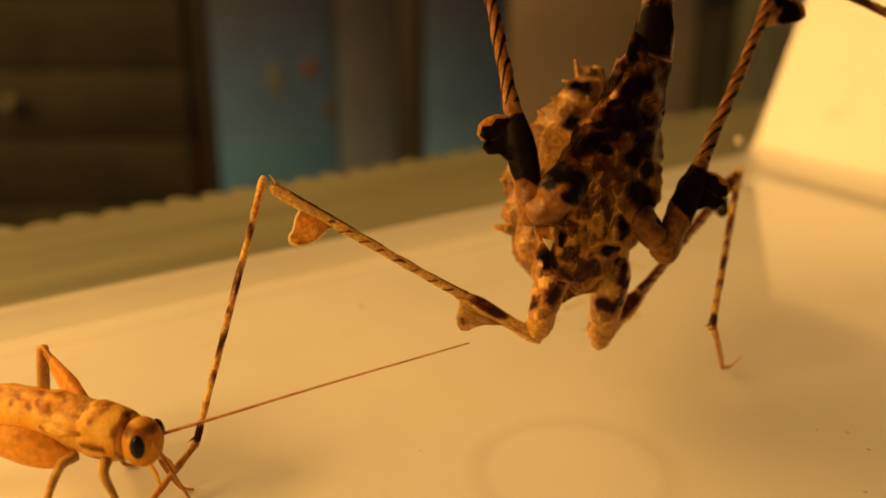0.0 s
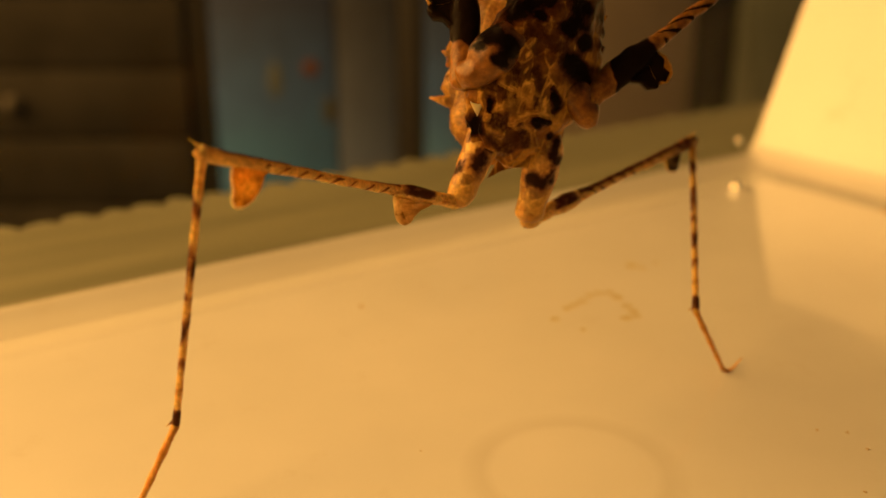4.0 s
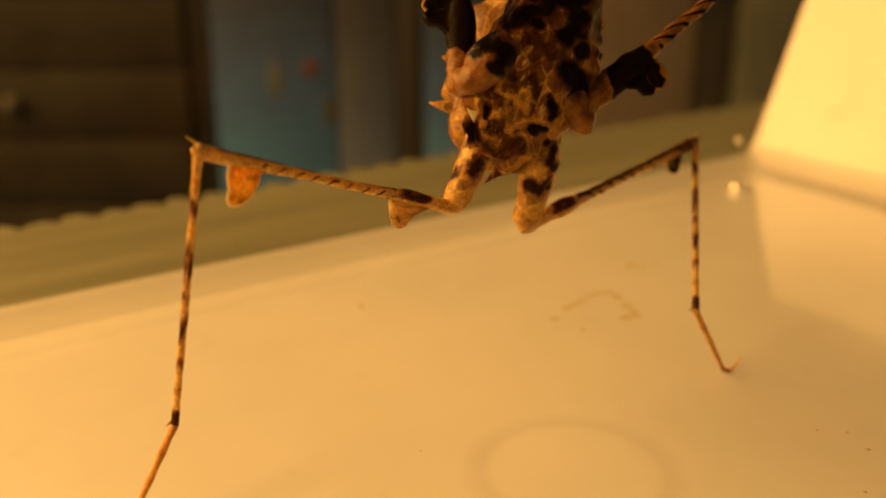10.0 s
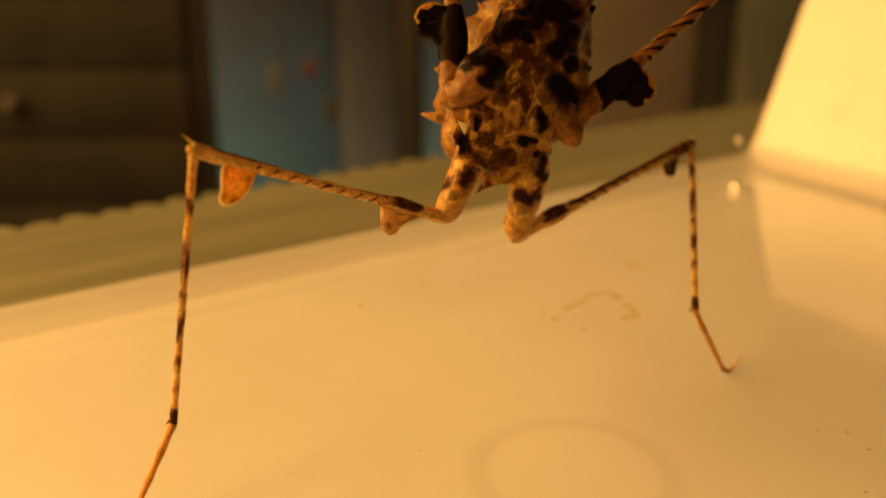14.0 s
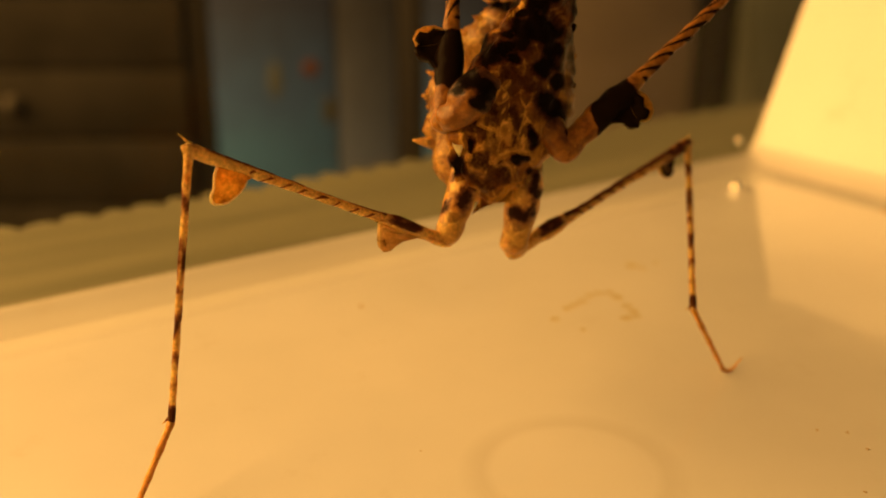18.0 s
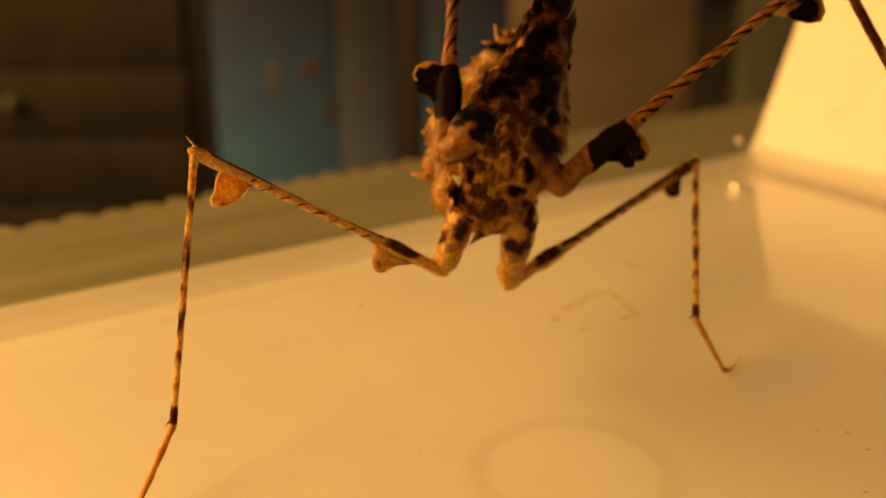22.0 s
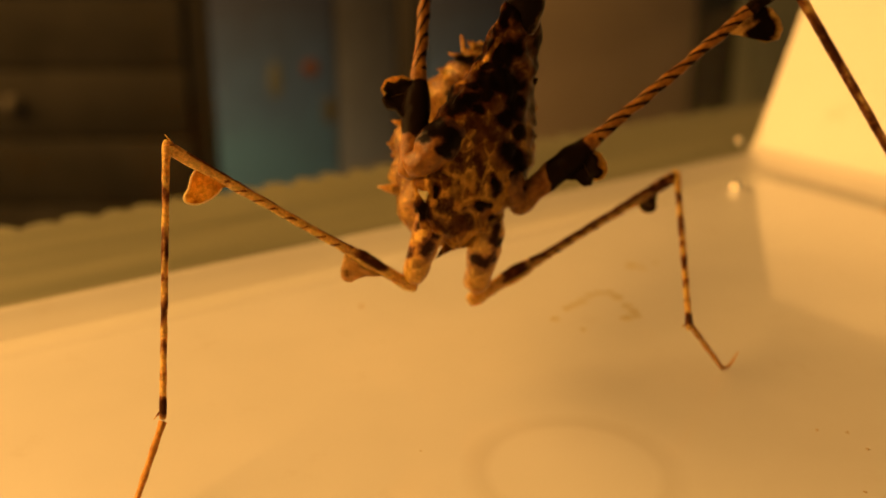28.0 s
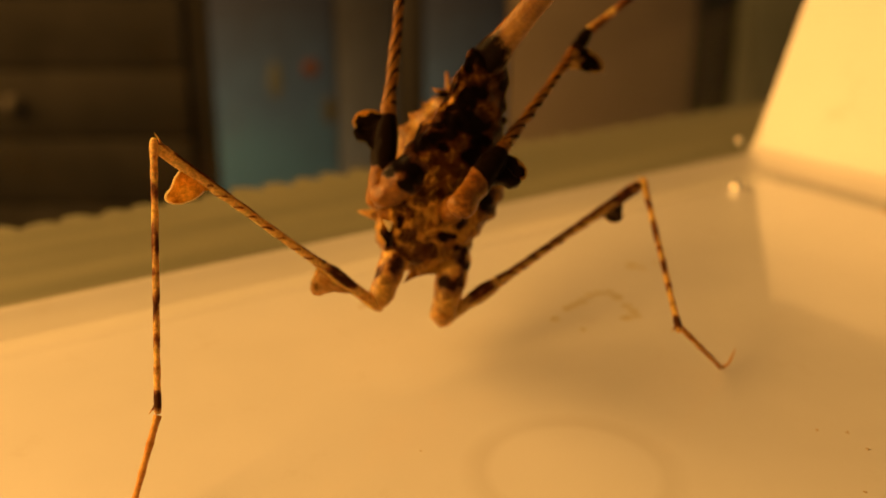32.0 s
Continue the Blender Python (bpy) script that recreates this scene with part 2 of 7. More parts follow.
def tube(bm, points, radii, n=14, wob=0.0, seed=0, ref=(0, 1, 0)):
    """A closed loft along points; radii are (side, thickness) pairs or numbers."""
    pts = [Vector(p) for p in points]
    rings = []
    for i, p in enumerate(pts):
        d = (pts[min(i + 1, len(pts) - 1)] - pts[max(i - 1, 0)]).normalized()
        b = Vector(ref) - d * d.dot(Vector(ref))
        b.normalize()
        a = b.cross(d)
        r = radii[i]
        ra, rb = r if isinstance(r, tuple) else (r, r)
        ring = []
        for k in range(n):
            w = 2 * math.pi * k / n
            q = p + a * (ra * math.cos(w)) + b * (rb * math.sin(w))
            if wob:
                q += (q - p).normalized() * wob * noise.noise(q * 0.9 + Vector((seed, 0, 0)))
            ring.append(bm.verts.new(q))
        rings.append(ring)
    for r0, r1 in zip(rings, rings[1:]):
        for k in range(n):
            bm.faces.new((r0[k], r0[(k + 1) % n], r1[(k + 1) % n], r1[k]))
    bm.faces.new(rings[0][::-1])
    bm.faces.new(rings[-1])


def fine(stops, step):
    """Interpolates rows of numbers to a finer spacing (smooth)."""
    out = []
    for i in range(len(stops) - 1):
        p0, p1, p2, p3 = stops[max(i - 1, 0)], stops[i], stops[i + 1], stops[min(i + 2, len(stops) - 1)]
        for j in range(step):
            u = j / step
            out.append(tuple(0.5 * (2 * b + (c - a) * u + (2 * a - 5 * b + 4 * c - d) * u * u + (3 * b - a - 3 * c + d) * u ** 3)
                             for a, b, c, d in zip(p0, p1, p2, p3)))
    out.append(tuple(stops[-1]))
    return out


def ball(bm, c, r, seg=12, rings=8):
    rx, ry, rz = r if isinstance(r, tuple) else (r, r, r)
    bmesh.ops.create_uvsphere(bm, u_segments=seg, v_segments=rings, radius=1,
                              matrix=Matrix.Translation(c) @ Matrix.Diagonal((rx, ry, rz, 1)))


def spike(bm, base, tip, r, n=8):
    b, t = Vector(base), Vector(tip)
    tube(bm, [b, b.lerp(t, 0.35), b.lerp(t, 0.7), t], [r, r * 0.72, r * 0.4, r * 0.06], n, ref=(0.3, 0.9, 0.2))


def plate(bm, outline, thick, dome=0.0):
    """A leaf-like plate in the xz plane, thicker in the middle, with a rounded rim."""
    n = len(outline)
    cx, cz = sum(p[0] for p in outline) / n, sum(p[1] for p in outline) / n
    loops = []
    for f, y in ((1.0, 0.0), (0.93, thick * 0.5), (0.55, thick * 0.36 + dome)):
        loops.append([bm.verts.new((cx + (x - cx) * f, y, cz + (z - cz) * f)) for x, z in outline])
    back = [[bm.verts.new((cx + (x - cx) * f, -y, cz + (z - cz) * f)) for x, z in outline] for f, y in ((0.93, thick * 0.5), (0.55, thick * 0.36 - dome))]
    for seq in ([loops[0], loops[1], loops[2]], [loops[0], back[0], back[1]]):
        for r0, r1 in zip(seq, seq[1:]):
            for k in range(n):
                bm.faces.new((r0[k], r0[(k + 1) % n], r1[(k + 1) % n], r1[k]))
        bm.faces.new(seq[-1])


def box(bm, x0, y0, z0, x1, y1, z1):
    bmesh.ops.create_cube(bm, size=1, matrix=Matrix.Translation(((x0 + x1) / 2, (y0 + y1) / 2, (z0 + z1) / 2)) @ Matrix.Diagonal((x1 - x0, y1 - y0, z1 - z0, 1)))


def soft_box(bm, x0, y0, z0, x1, y1, z1, r=1.0):
    box(bm, x0, y0, z0, x1, y1, z1)
    bmesh.ops.bevel(bm, geom=bm.edges[:], offset=r, segments=2, affect="EDGES", profile=0.5)


def empty(name, m, label, category, group=""):
    e = new(name)
    e.matrix_basis = m
    e.empty_display_size = 0.005
    return tagged(e, label, category, group)


# ---- the tub: white floor, clear far wall, white side wall ----
U, V = Vector((0.831, 0.557, 0)), Vector((0.557, -0.831, 0))   # along the far wall, along the side wall
CORNER = Vector((52, 147, 0))
TUB_L, TUB_W, TUB_H, SIDE_H = 240, 190, 70, 28


def tub_point(a, b, z):
    return CORNER - U * a + V * b + Vector((0, 0, z))


def build_tub():
    tub = empty("plastic_tub", Matrix.Identity(4), "white plastic tub with clear walls and a glossy floor", "tub")
    bm = bmesh.new()
    n = 40
    grid = [[bm.verts.new(tub_point(TUB_L * i / n, TUB_W * j / n, 0)) for j in range(n + 1)] for i in range(n + 1)]
    for i in range(n):
        for j in range(n):
            bm.faces.new((grid[i][j], grid[i + 1][j], grid[i + 1][j + 1], grid[i][j + 1]))
    low = [bm.verts.new(tub_point(a, b, -3)) for a, b in ((0, 0), (TUB_L, 0), (TUB_L, TUB_W), (0, TUB_W))]
    bm.faces.new(low)
    for seq in ([grid[i][0] for i in range(n + 1)], [grid[n][j] for j in range(n + 1)], [grid[i][n] for i in range(n, -1, -1)], [grid[0][j] for j in range(n, -1, -1)]):
        k = [[0, 1], [1, 2], [2, 3], [3, 0]][[grid[0][0], grid[n][0], grid[n][n], grid[0][n]].index(seq[0])]
        bm.faces.new(seq + [low[k[1]], low[k[0]]])
    part("base", bm, M_FLOOR, tub)
    # rounded foot of the far wall
    bm = bmesh.new()
    prof = [(6.0, -0.06), (2.5, -0.05), (1.0, -0.04), (0.1, -0.02), (-0.5, 0.01), (-1.5, 0.06), (-3.0, 0.2), (-4.4, 0.55), (-5.4, 0.95), (-6.0, 1.05), (-6.6, 0.95), (-7.2, 0.6), (-7.6, 0), (-7.6, -3.0), (0, -3.0)]
    ends = [[bm.verts.new(tub_point(a, b, z)) for b, z in prof] for a in [-8 + (TUB_L + 8) * k / 30 for k in range(31)]]
    for e0, e1 in zip(ends, ends[1:]):
        for i in range(len(prof)):
            j = (i + 1) % len(prof)
            bm.faces.new((e0[i], e0[j], e1[j], e1[i]))
    part("far_wall_foot", bm, M_FOOT, tub, "rounded white foot of the clear wall")
    # walls lean outwards as they rise
    def wall(name, mat, a0, b0, a1, b1, na, nb, label):
        bm = bmesh.new()
        lean = 14
        c = []
        for k in (0, 1.6):
            for a, b, z, l in ((a0, b0, 1.6, 0), (a1, b1, 1.6, 0), (a1, b1, TUB_H, lean), (a0, b0, TUB_H, lean)):
                c.append(bm.verts.new(tub_point(a + na * (l + k), b + nb * (l + k), z)))
        for q in ((0, 1, 2, 3), (7, 6, 5, 4), (0, 4, 5, 1), (1, 5, 6, 2), (2, 6, 7, 3), (3, 7, 4, 0)):
            bm.faces.new([c[i] for i in q])
        ob = part(name, bm, mat, tub, label, smooth=False)
        if mat is M_CLEAR:
            ob.visible_shadow = False
        return ob
    wall("far_wall", M_CLEAR, -5, -5.2, TUB_L, -5.2, 0, -1, "clear plastic wall")
    wall("near_wall", M_CLEAR, 0, TUB_W, TUB_L, TUB_W, 0, 1, "clear plastic wall")
    wall("left_wall", M_CLEAR, TUB_L, 0, TUB_L, TUB_W, 1, 0, "clear plastic wall")
    # white side wall with a rounded foot
    bm = bmesh.new()
    prof = [(0.0, 0.0), (-1.5, 0.2), (-3.2, 0.9), (-4.6, 2.2), (-5.6, 4.2), (-15.0, SIDE_H), (-16.8, SIDE_H), (-8, 0), (-8, -3), (0, -3)]
    ends = [[bm.verts.new(tub_point(a, b, z)) for a, z in prof] for b in [-7 + (TUB_W + 7) * k / 30 for k in range(31)]]
    for e0, e1 in zip(ends, ends[1:]):
        for i in range(len(prof)):
            j = (i + 1) % len(prof)
            bm.faces.new((e0[i], e0[j], e1[j], e1[i]))
    for e in (ends[0], ends[-1]):
        bm.faces.new(e)
    part("side_wall", bm, M_CARD, tub, "white side wall, brightly lit", smooth=False)
    return tub


build_tub()


# ---- table and room ----
def build_room():
    bm = bmesh.new()
    far, n = -44, 160
    edge = []
    for k in range(n * 6 + 1):
        a = -330 + 700 * k / (n * 6)
        edge.append((a, far - (3.8 + 1.8 * noise.noise((a * 0.3, 0, 0))) * abs(math.sin((a + 0.8 * noise.noise((a * 0.2, 4, 0))) * math.pi / 5.2)) ** 0.6))
    top = [bm.verts.new(tub_point(a, b, -3.2)) for a, b in edge]
    bot = [bm.verts.new(tub_point(a, b, -7)) for a, b in edge]
    for k in range(len(edge) - 1):
        bm.faces.new((top[k], top[k + 1], bot[k + 1], bot[k]))
    near = [tub_point(370, 420, -3.2), tub_point(-330, 420, -3.2)]
    bm.faces.new(top + [bm.verts.new(p) for p in near])
    top_ = part("table_top", bm, M_TABLE, None, smooth=False)
    for a, b in ((330, -20), (-290, -20), (330, 380), (-290, 380)):
        bm = bmesh.new()
        p = tub_point(a, b, 0)
        soft_box(bm, p.x - 18, p.y - 18, -400, p.x + 18, p.y + 18, -7.2, 2)
        part("table_leg", bm, M_TABLE, top_)
    tagged(bpy.data.objects["table_top"], "olive table top with a scalloped edge", "table", kind="structure")
    bm = bmesh.new()
    box(bm, -1500, -1200, -420, 1500, 1200, -400)
    tagged(part("floor", bm, M_DARKWOOD, smooth=False), "dark wooden room floor", "floor", kind="structure")
    bm = bmesh.new()
    box(bm, -1500, 700, -400, 1500, 740, 1200)
    tagged(part("wall_north", bm, M_ROOM, smooth=False), "dim painted room wall", "wall", kind="structure")


build_room()


def build_background():
    sh = empty("low_shelf", mm(0, 400, -120), "dark wooden shelf behind the table", "shelf")
    bm = bmesh.new()
    soft_box(bm, -420, -20, -12, 420, 180, 0, 1)
    part("board", bm, M_DARKWOOD, sh)
    for x in (-410, 400):
        bm = bmesh.new()
        soft_box(bm, x, -10, -280, x + 16, 170, -12, 1)
        part("leg", bm, M_DARKWOOD, sh)
    cab = empty("dark_cabinet", mm(-232, 400, -120), "dark brown cabinet with drawers, out of the light", "cabinet")
    bm = bmesh.new()
    soft_box(bm, -150, 4, 0, 134, 150, 260, 1.5)
    part("body", bm, M_DARKWOOD, cab)
    for k in range(6):
        bm = bmesh.new()
        soft_box(bm, -146, 1, 5 + k * 30, 124, 6, 34 + k * 30, 1.2)
        d = part("drawer", bm, M_DARKWOOD, cab)
        bm = bmesh.new()
        ball(bm, (30 if k % 2 else 50, -2, 20 + k * 30), (4, 4, 4))
        part("knob", bm, M_KNOB, d)
    def carton(name, x0, x1, mat, label, h=260):
        c = empty(name, mm((x0 + x1) / 2, 400, -120), label, "box")
        w = (x1 - x0) / 2
        bm = bmesh.new()
        soft_box(bm, -w + 0.4, 0, 0, w - 0.4, 60, h, 0.8)
        part("body", bm, mat, c)
        return c
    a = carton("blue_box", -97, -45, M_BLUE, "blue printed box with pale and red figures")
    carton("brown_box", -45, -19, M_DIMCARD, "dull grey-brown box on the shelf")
    for nm, mat, c, r in (("pale_print", plain("pale_print", (0.08, 0.10, 0.12), (0.11, 0.13, 0.15)), (0.5, 90), (3.0, 8)), ("red_print", plain("red_print", (0.09, 0.025, 0.012), (0.11, 0.03, 0.015)), (15.5, 95), (3.4, 3.6)),
                          ("yellow_print", plain("yellow_print", (0.06, 0.055, 0.02), (0.075, 0.07, 0.03)), (22.5, 77), (2.2, 6)),
                          ):
        bm = bmesh.new()
        ball(bm, (c[0], 0, c[1]), (r[0], 0.4, r[1]), 24, 12)
        part(nm, bm, mat, a)
    carton("dark_box", -19, -8, M_BOOK, "thin dark brown box standing on the shelf")
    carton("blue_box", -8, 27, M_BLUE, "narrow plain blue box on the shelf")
    carton("brown_box", 27, 105, M_BROWNCARD, "brown cardboard box on the shelf")
    carton("black_box", 105.5, 121, M_POST, "narrow black box on the shelf")
    carton("grey_box", 122, 190, M_GREY, "grey-green box on the shelf")


build_background()

# ---- dried stains, crumbs and added glint balls ----
def build_small():
    rnd = random.Random(9)
    for x, y, r in ((11.5, 88.9, 0.45), (13.0, 91.6, 0.50), (13.9, 92.5, 0.50), (14.9, 93.5, 0.55), (15.9, 95.1, 0.50), (17.0, 95.8, 0.50), (18.2, 95.9, 0.50), (18.8, 94.6, 0.60), (19.5, 92.3, 0.50), (19.8, 90.9, 0.50), (20.0, 89.7, 0.45), (18.8, 89.2, 0.55), (22.2, 104.2, 0.70), (23.3, 103.3, 0.40), (25.1, 105.1, 0.30), (14.0, 86.3, 0.30)):
        bm = bmesh.new()
        rim = [bm.verts.new((r * (1 + 0.45 * noise.noise((math.cos(w) * 2 + x, math.sin(w) * 2, y))) * math.cos(w) * 1.1, r * (1 + 0.5 * noise.noise((math.cos(w) * 2, math.sin(w) * 2 + y, x))) * math.sin(w), 0.012)) for w in [k * math.pi / 12 for k in range(24)]]
        mid = bm.verts.new((0, 0, 0.05))
        for k in range(24):
            bm.faces.new((rim[k - 1], rim[k], mid))
        tagged(part("stain", bm, M_STAIN, at=mm(x, y, 0)), "dried yellowish stain on the tub floor", "stain", "stains on the tub floor")
    for x, y, r in ((-8.6, 92.1, 0.28), (30.2, 67.1, 0.14), (32.5, 66.7, 0.16), (33.1, 64.2, 0.16), (30.5, 58.5, 0.14), (-1.7, 64.0, 0.1), (38.6, 79.4, 0.1), (-15.3, 107.7, 0.12)):
        bm = bmesh.new()
        bmesh.ops.create_icosphere(bm, subdivisions=2, radius=r)
        for v in bm.verts:
            v.co *= 1 + 0.5 * noise.noise(v.co * 6 + Vector((x, y, 0)))
            v.co.z *= 0.3
        tagged(part("crumb", bm, M_CRUMB, at=mm(x, y, r * 0.3)), "tiny brown crumb on the tub floor", "crumb", "crumbs on the tub floor")
    # two mirror balls added in place of lamp glints on the tub corner
    for x, y, z, r in ((43.4, 134.8, 0.5, 0.95), (47.5, 149.3, 4.1, 0.55)):
        bm = bmesh.new()
        ball(bm, (0, 0, 0), (r, r, r), 20, 14)
        tagged(part("droplet", bm, M_GLINT, at=mm(x, y, z)), "small mirror ball added for a lamp glint in the tub corner", "droplet", "drops on the tub")


build_small()

# ---- the mantis ----
mantis = empty("mantis", mm(0, 80, 0), "mottled brown and cream mantis standing upright on long thin legs", "mantis")
LEG = {}


def ovals(rows):
    """Dark spots: (x, z, rx, rz) in the part's own millimetres."""
    def f(x, y, z):
        x, z = x + 0.55 * noise.noise((x * 0.9, y * 0.3, z * 0.9)), z + 0.55 * noise.noise((x * 0.9, y * 0.3 + 5, z * 0.9))
        return max([1.35 - 0.75 * math.hypot((x - a) / ra, (z - b) / rb) for a, b, ra, rb in rows] + [0.0])
    return f


def mid_x(z):
    return 0.5 + 0.195 * max(z, 0) + 0.0028 * max(z, 0) ** 2


SEAMS = (    # pale lines of the underside, (x, z)
         [(2.3, 12.6), (2.1, 11.3), (1.95, 9.8), (1.75, 8.3), (1.2, 6.6)], [(0.7, 10.9), (0.2, 9.5), (1.2, 9.0)], [(2.2, 9.9), (2.5, 8.9), (2.2, 7.9)],
         [(3.8, 10.6), (3.4, 8.5), (3.6, 7.5)], [(-1.4, 9.6), (-1.0, 7.9), (-0.6, 6.8)], [(1.1, 6.6), (2.3, 7.5), (3.8, 7.5)],
         [(4.3, 19.6), (3.4, 18.2), (2.4, 17.4)])


def to_line(x, z, line):
    """Distance from a point to a broken line."""
    best = 9.0
    for (ax, az), (bx, bz) in zip(line, line[1:]):
        dx, dz = bx - ax, bz - az
        u = max(0.0, min(1.0, ((x - ax) * dx + (z - az) * dz) / (dx * dx + dz * dz)))
        best = min(best, math.hypot(x - ax - u * dx, z - az - u * dz))
    return best


def build_thorax():
    rows = [(6.2, -5.0, 22.2, 1.45, 1.2), (5.5, -3.8, 19.6, 2.1, 1.7), (4.8, -2.7, 17.4, 2.55, 2.1), (4.1, -1.7, 15.1, 3.4, 2.7),
            (3.25, -0.9, 12.4, 4.2, 3.1), (2.0, -0.4, 9.7, 4.2, 3.0), (1.2, 0.0, 7.2, 3.65, 2.6), (0.9, 0.3, 5.6, 3.0, 2.0), (0.8, 0.6, 4.4, 1.9, 1.3), (0.6, 0.8, 3.6, 0.5, 0.4)]
    r = fine(rows, 12)
    bm = bmesh.new()
    tube(bm, [q[:3] for q in r], [(q[3], q[4]) for q in r], 84, 0.5, 3)
    black = ovals([(6.3, 22.2, 1.0, 1.5), (4.6, 21.0, 0.5, 0.9), (4.5, 16.7, 2.3, 1.0), (3.5, 15.6, 0.9, 0.5), (5.8, 15.3, 0.9, 0.6), (3.1, 17.7, 0.5, 0.5), (0.6, 15.9, 0.7, 0.5), (2.2, 16.1, 0.6, 0.5),
                   (1.3, 14.4, 0.55, 0.5), (2.9, 14.4, 0.6, 0.6), (4.9, 13.9, 0.65, 0.7), (6.1, 12.9, 0.6, 0.55), (5.6, 11.2, 1.3, 1.0), (6.3, 10.2, 0.5, 0.8), (4.1, 8.9, 0.5, 0.85),
                   (-0.6, 9.7, 0.8, 0.55), (2.85, 7.0, 0.35, 0.28), (3.4, 7.25, 0.35, 0.25), (3.75, 6.2, 0.32, 0.42), (-1.6, 6.2, 0.9, 0.8), (-0.4, 7.6, 0.35, 0.6)])
    brown = ovals([(5.4, 18.6, 1.2, 0.9), (1.1, 10.0, 0.65, 0.9), (2.9, 9.9, 0.5, 0.8), (1.75, 8.6, 0.42, 0.65), (0.8, 6.8, 1.0, 0.6), (0.6, 5.2, 1.2, 0.6), (2.2, 13.0, 0.7, 0.6),
                   (4.2, 12.2, 0.6, 0.8), (1.8, 5.6, 0.5, 0.6), (2.6, 8.0, 0.4, 0.5), (0.2, 8.8, 0.5, 0.5), (6.4, 14.3, 0.6, 0.6), (0.4, 13.2, 0.6, 0.5)])
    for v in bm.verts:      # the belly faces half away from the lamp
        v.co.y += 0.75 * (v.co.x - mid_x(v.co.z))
    def spots_and_shade(x, y, z):
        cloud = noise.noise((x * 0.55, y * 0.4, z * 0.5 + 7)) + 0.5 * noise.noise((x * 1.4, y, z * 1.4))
        # spots are own colour; the darker upper front and paler belly are painted shade
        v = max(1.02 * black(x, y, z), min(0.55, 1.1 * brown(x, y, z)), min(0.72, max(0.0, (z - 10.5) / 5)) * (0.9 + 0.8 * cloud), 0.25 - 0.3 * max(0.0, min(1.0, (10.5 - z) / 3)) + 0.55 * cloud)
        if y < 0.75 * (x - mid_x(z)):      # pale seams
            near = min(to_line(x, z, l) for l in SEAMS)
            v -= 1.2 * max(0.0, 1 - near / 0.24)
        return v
    for sx, sz in ((-1, 16.4), (-1, 14.6), (1, 17.6), (1, 15.6), (1, 13.4), (1, 11.2), (1, 9.0), (-1, 10.6), (1, 7.0), (-1, 6.6)):     # thorns along the flanks
        q = min(r, key=lambda a: abs(a[2] - sz))
        base = Vector((q[0] + sx * q[3] * 0.92, q[1] + 0.75 * sx * q[3] + 0.6, q[2]))
        spike(bm, base, base + Vector((sx * 0.42, 0.2, 0.2)), 0.42, 7)
    th = LEG["thorax"] = part("thorax", bm, M_FRONT, mantis, "cream and brown underside with black spots", marks=spots_and_shade)
    # neck
    bm = bmesh.new()
    q = fine([(-1.2, 0, 0, 1.5, 1.2), (0.6, 0, 0, 1.45, 1.15), (3.5, 0, 0, 1.15, 1.0), (8, 0, 0, 1.0, 0.9), (15, 0, 0, 1.05, 0.9), (21, 0, 0, 1.3, 1.0), (24, 0, 0, 0.9, 0.8)], 4)
    tube(bm, [a[:3] for a in q], [a[3:] for a in q], 20, 0.15, 7)
    LEG["neck"] = part("neck", bm, M_NECK, mantis, "slender brown neck shield", marks=lambda x, y, z: max(0.1, 1.5 - 0.8 * math.hypot((x - 0.6) / 2.2, (z - 0.1) / 1.6)))
    # abdomen curled up behind
    bm = bmesh.new()
    q = fine([(0.2, 2.2, 5.2, 1.5, 1.1), (-1.3, 3.8, 6.5, 2.6, 1.9), (-2.0, 4.8, 10, 3.2, 2.1), (-1.5, 5.7, 14, 3.4, 2.1), (0.3, 6.2, 17.6, 2.7, 1.8), (1.9, 6.0, 20.4, 1.6, 1.2), (2.8, 5.8, 22.3, 0.3, 0.3)], 6)
    rr = []
    for i, a in enumerate(q):
        k = 1 + 0.09 * math.cos(i * 2 * math.pi / 4)
        rr.append((a[3] * k, a[4] * k))
    tube(bm, [a[:3] for a in q], rr, 30, 0.45, 11)
    rnd = random.Random(4)
    for base, tip, w in (((-3.0, 4.4, 8.5), (-6.3, 3.5, 8.9), 0.95), ((-2.8, 4.6, 6.0), (-4.0, 4.2, 5.6), 0.5), ((-3.3, 5.4, 12.0), (-4.6, 5.0, 13.0), 0.6), ((-2.6, 6.0, 15.4), (-3.4, 5.6, 16.8), 0.6),
                         ((-0.8, 6.2, 18.2), (-1.2, 6.0, 19.8), 0.55), ((3.2, 6.0, 9), (4.8, 5.6, 8.6), 0.7), ((3.0, 6.2, 13), (4.6, 6.0, 13.6), 0.6), ((2.9, 6.0, 17.2), (4.2, 5.8, 18), 0.5), ((2.4, 5.2, 6), (4.4, 4.8, 5.2), 0.6)):
        spike(bm, base, tip, w)
    for k in range(7):
        a = q[16 + 3 * k]
        base = Vector((a[0] - 0.93 * a[3], a[1] - 0.5 - 0.25 * (k % 2), a[2]))
        spike(bm, base, base + Vector((-0.75 - 0.25 * (k % 3), -0.25, 0.25 + 0.12 * (k % 4))), 0.42, 7)
    for k in range(70):
        a = q[rnd.randrange(4, len(q) - 6)]
        w = rnd.uniform(-0.3, math.pi + 0.3) + math.pi / 2
        p = Vector((a[0] + a[3] * 1.02 * math.cos(w * 1.0), a[1] + a[4] * 1.02 * math.sin(w), a[2]))
        ball(bm, p, rnd.uniform(0.12, 0.34), 6, 4)
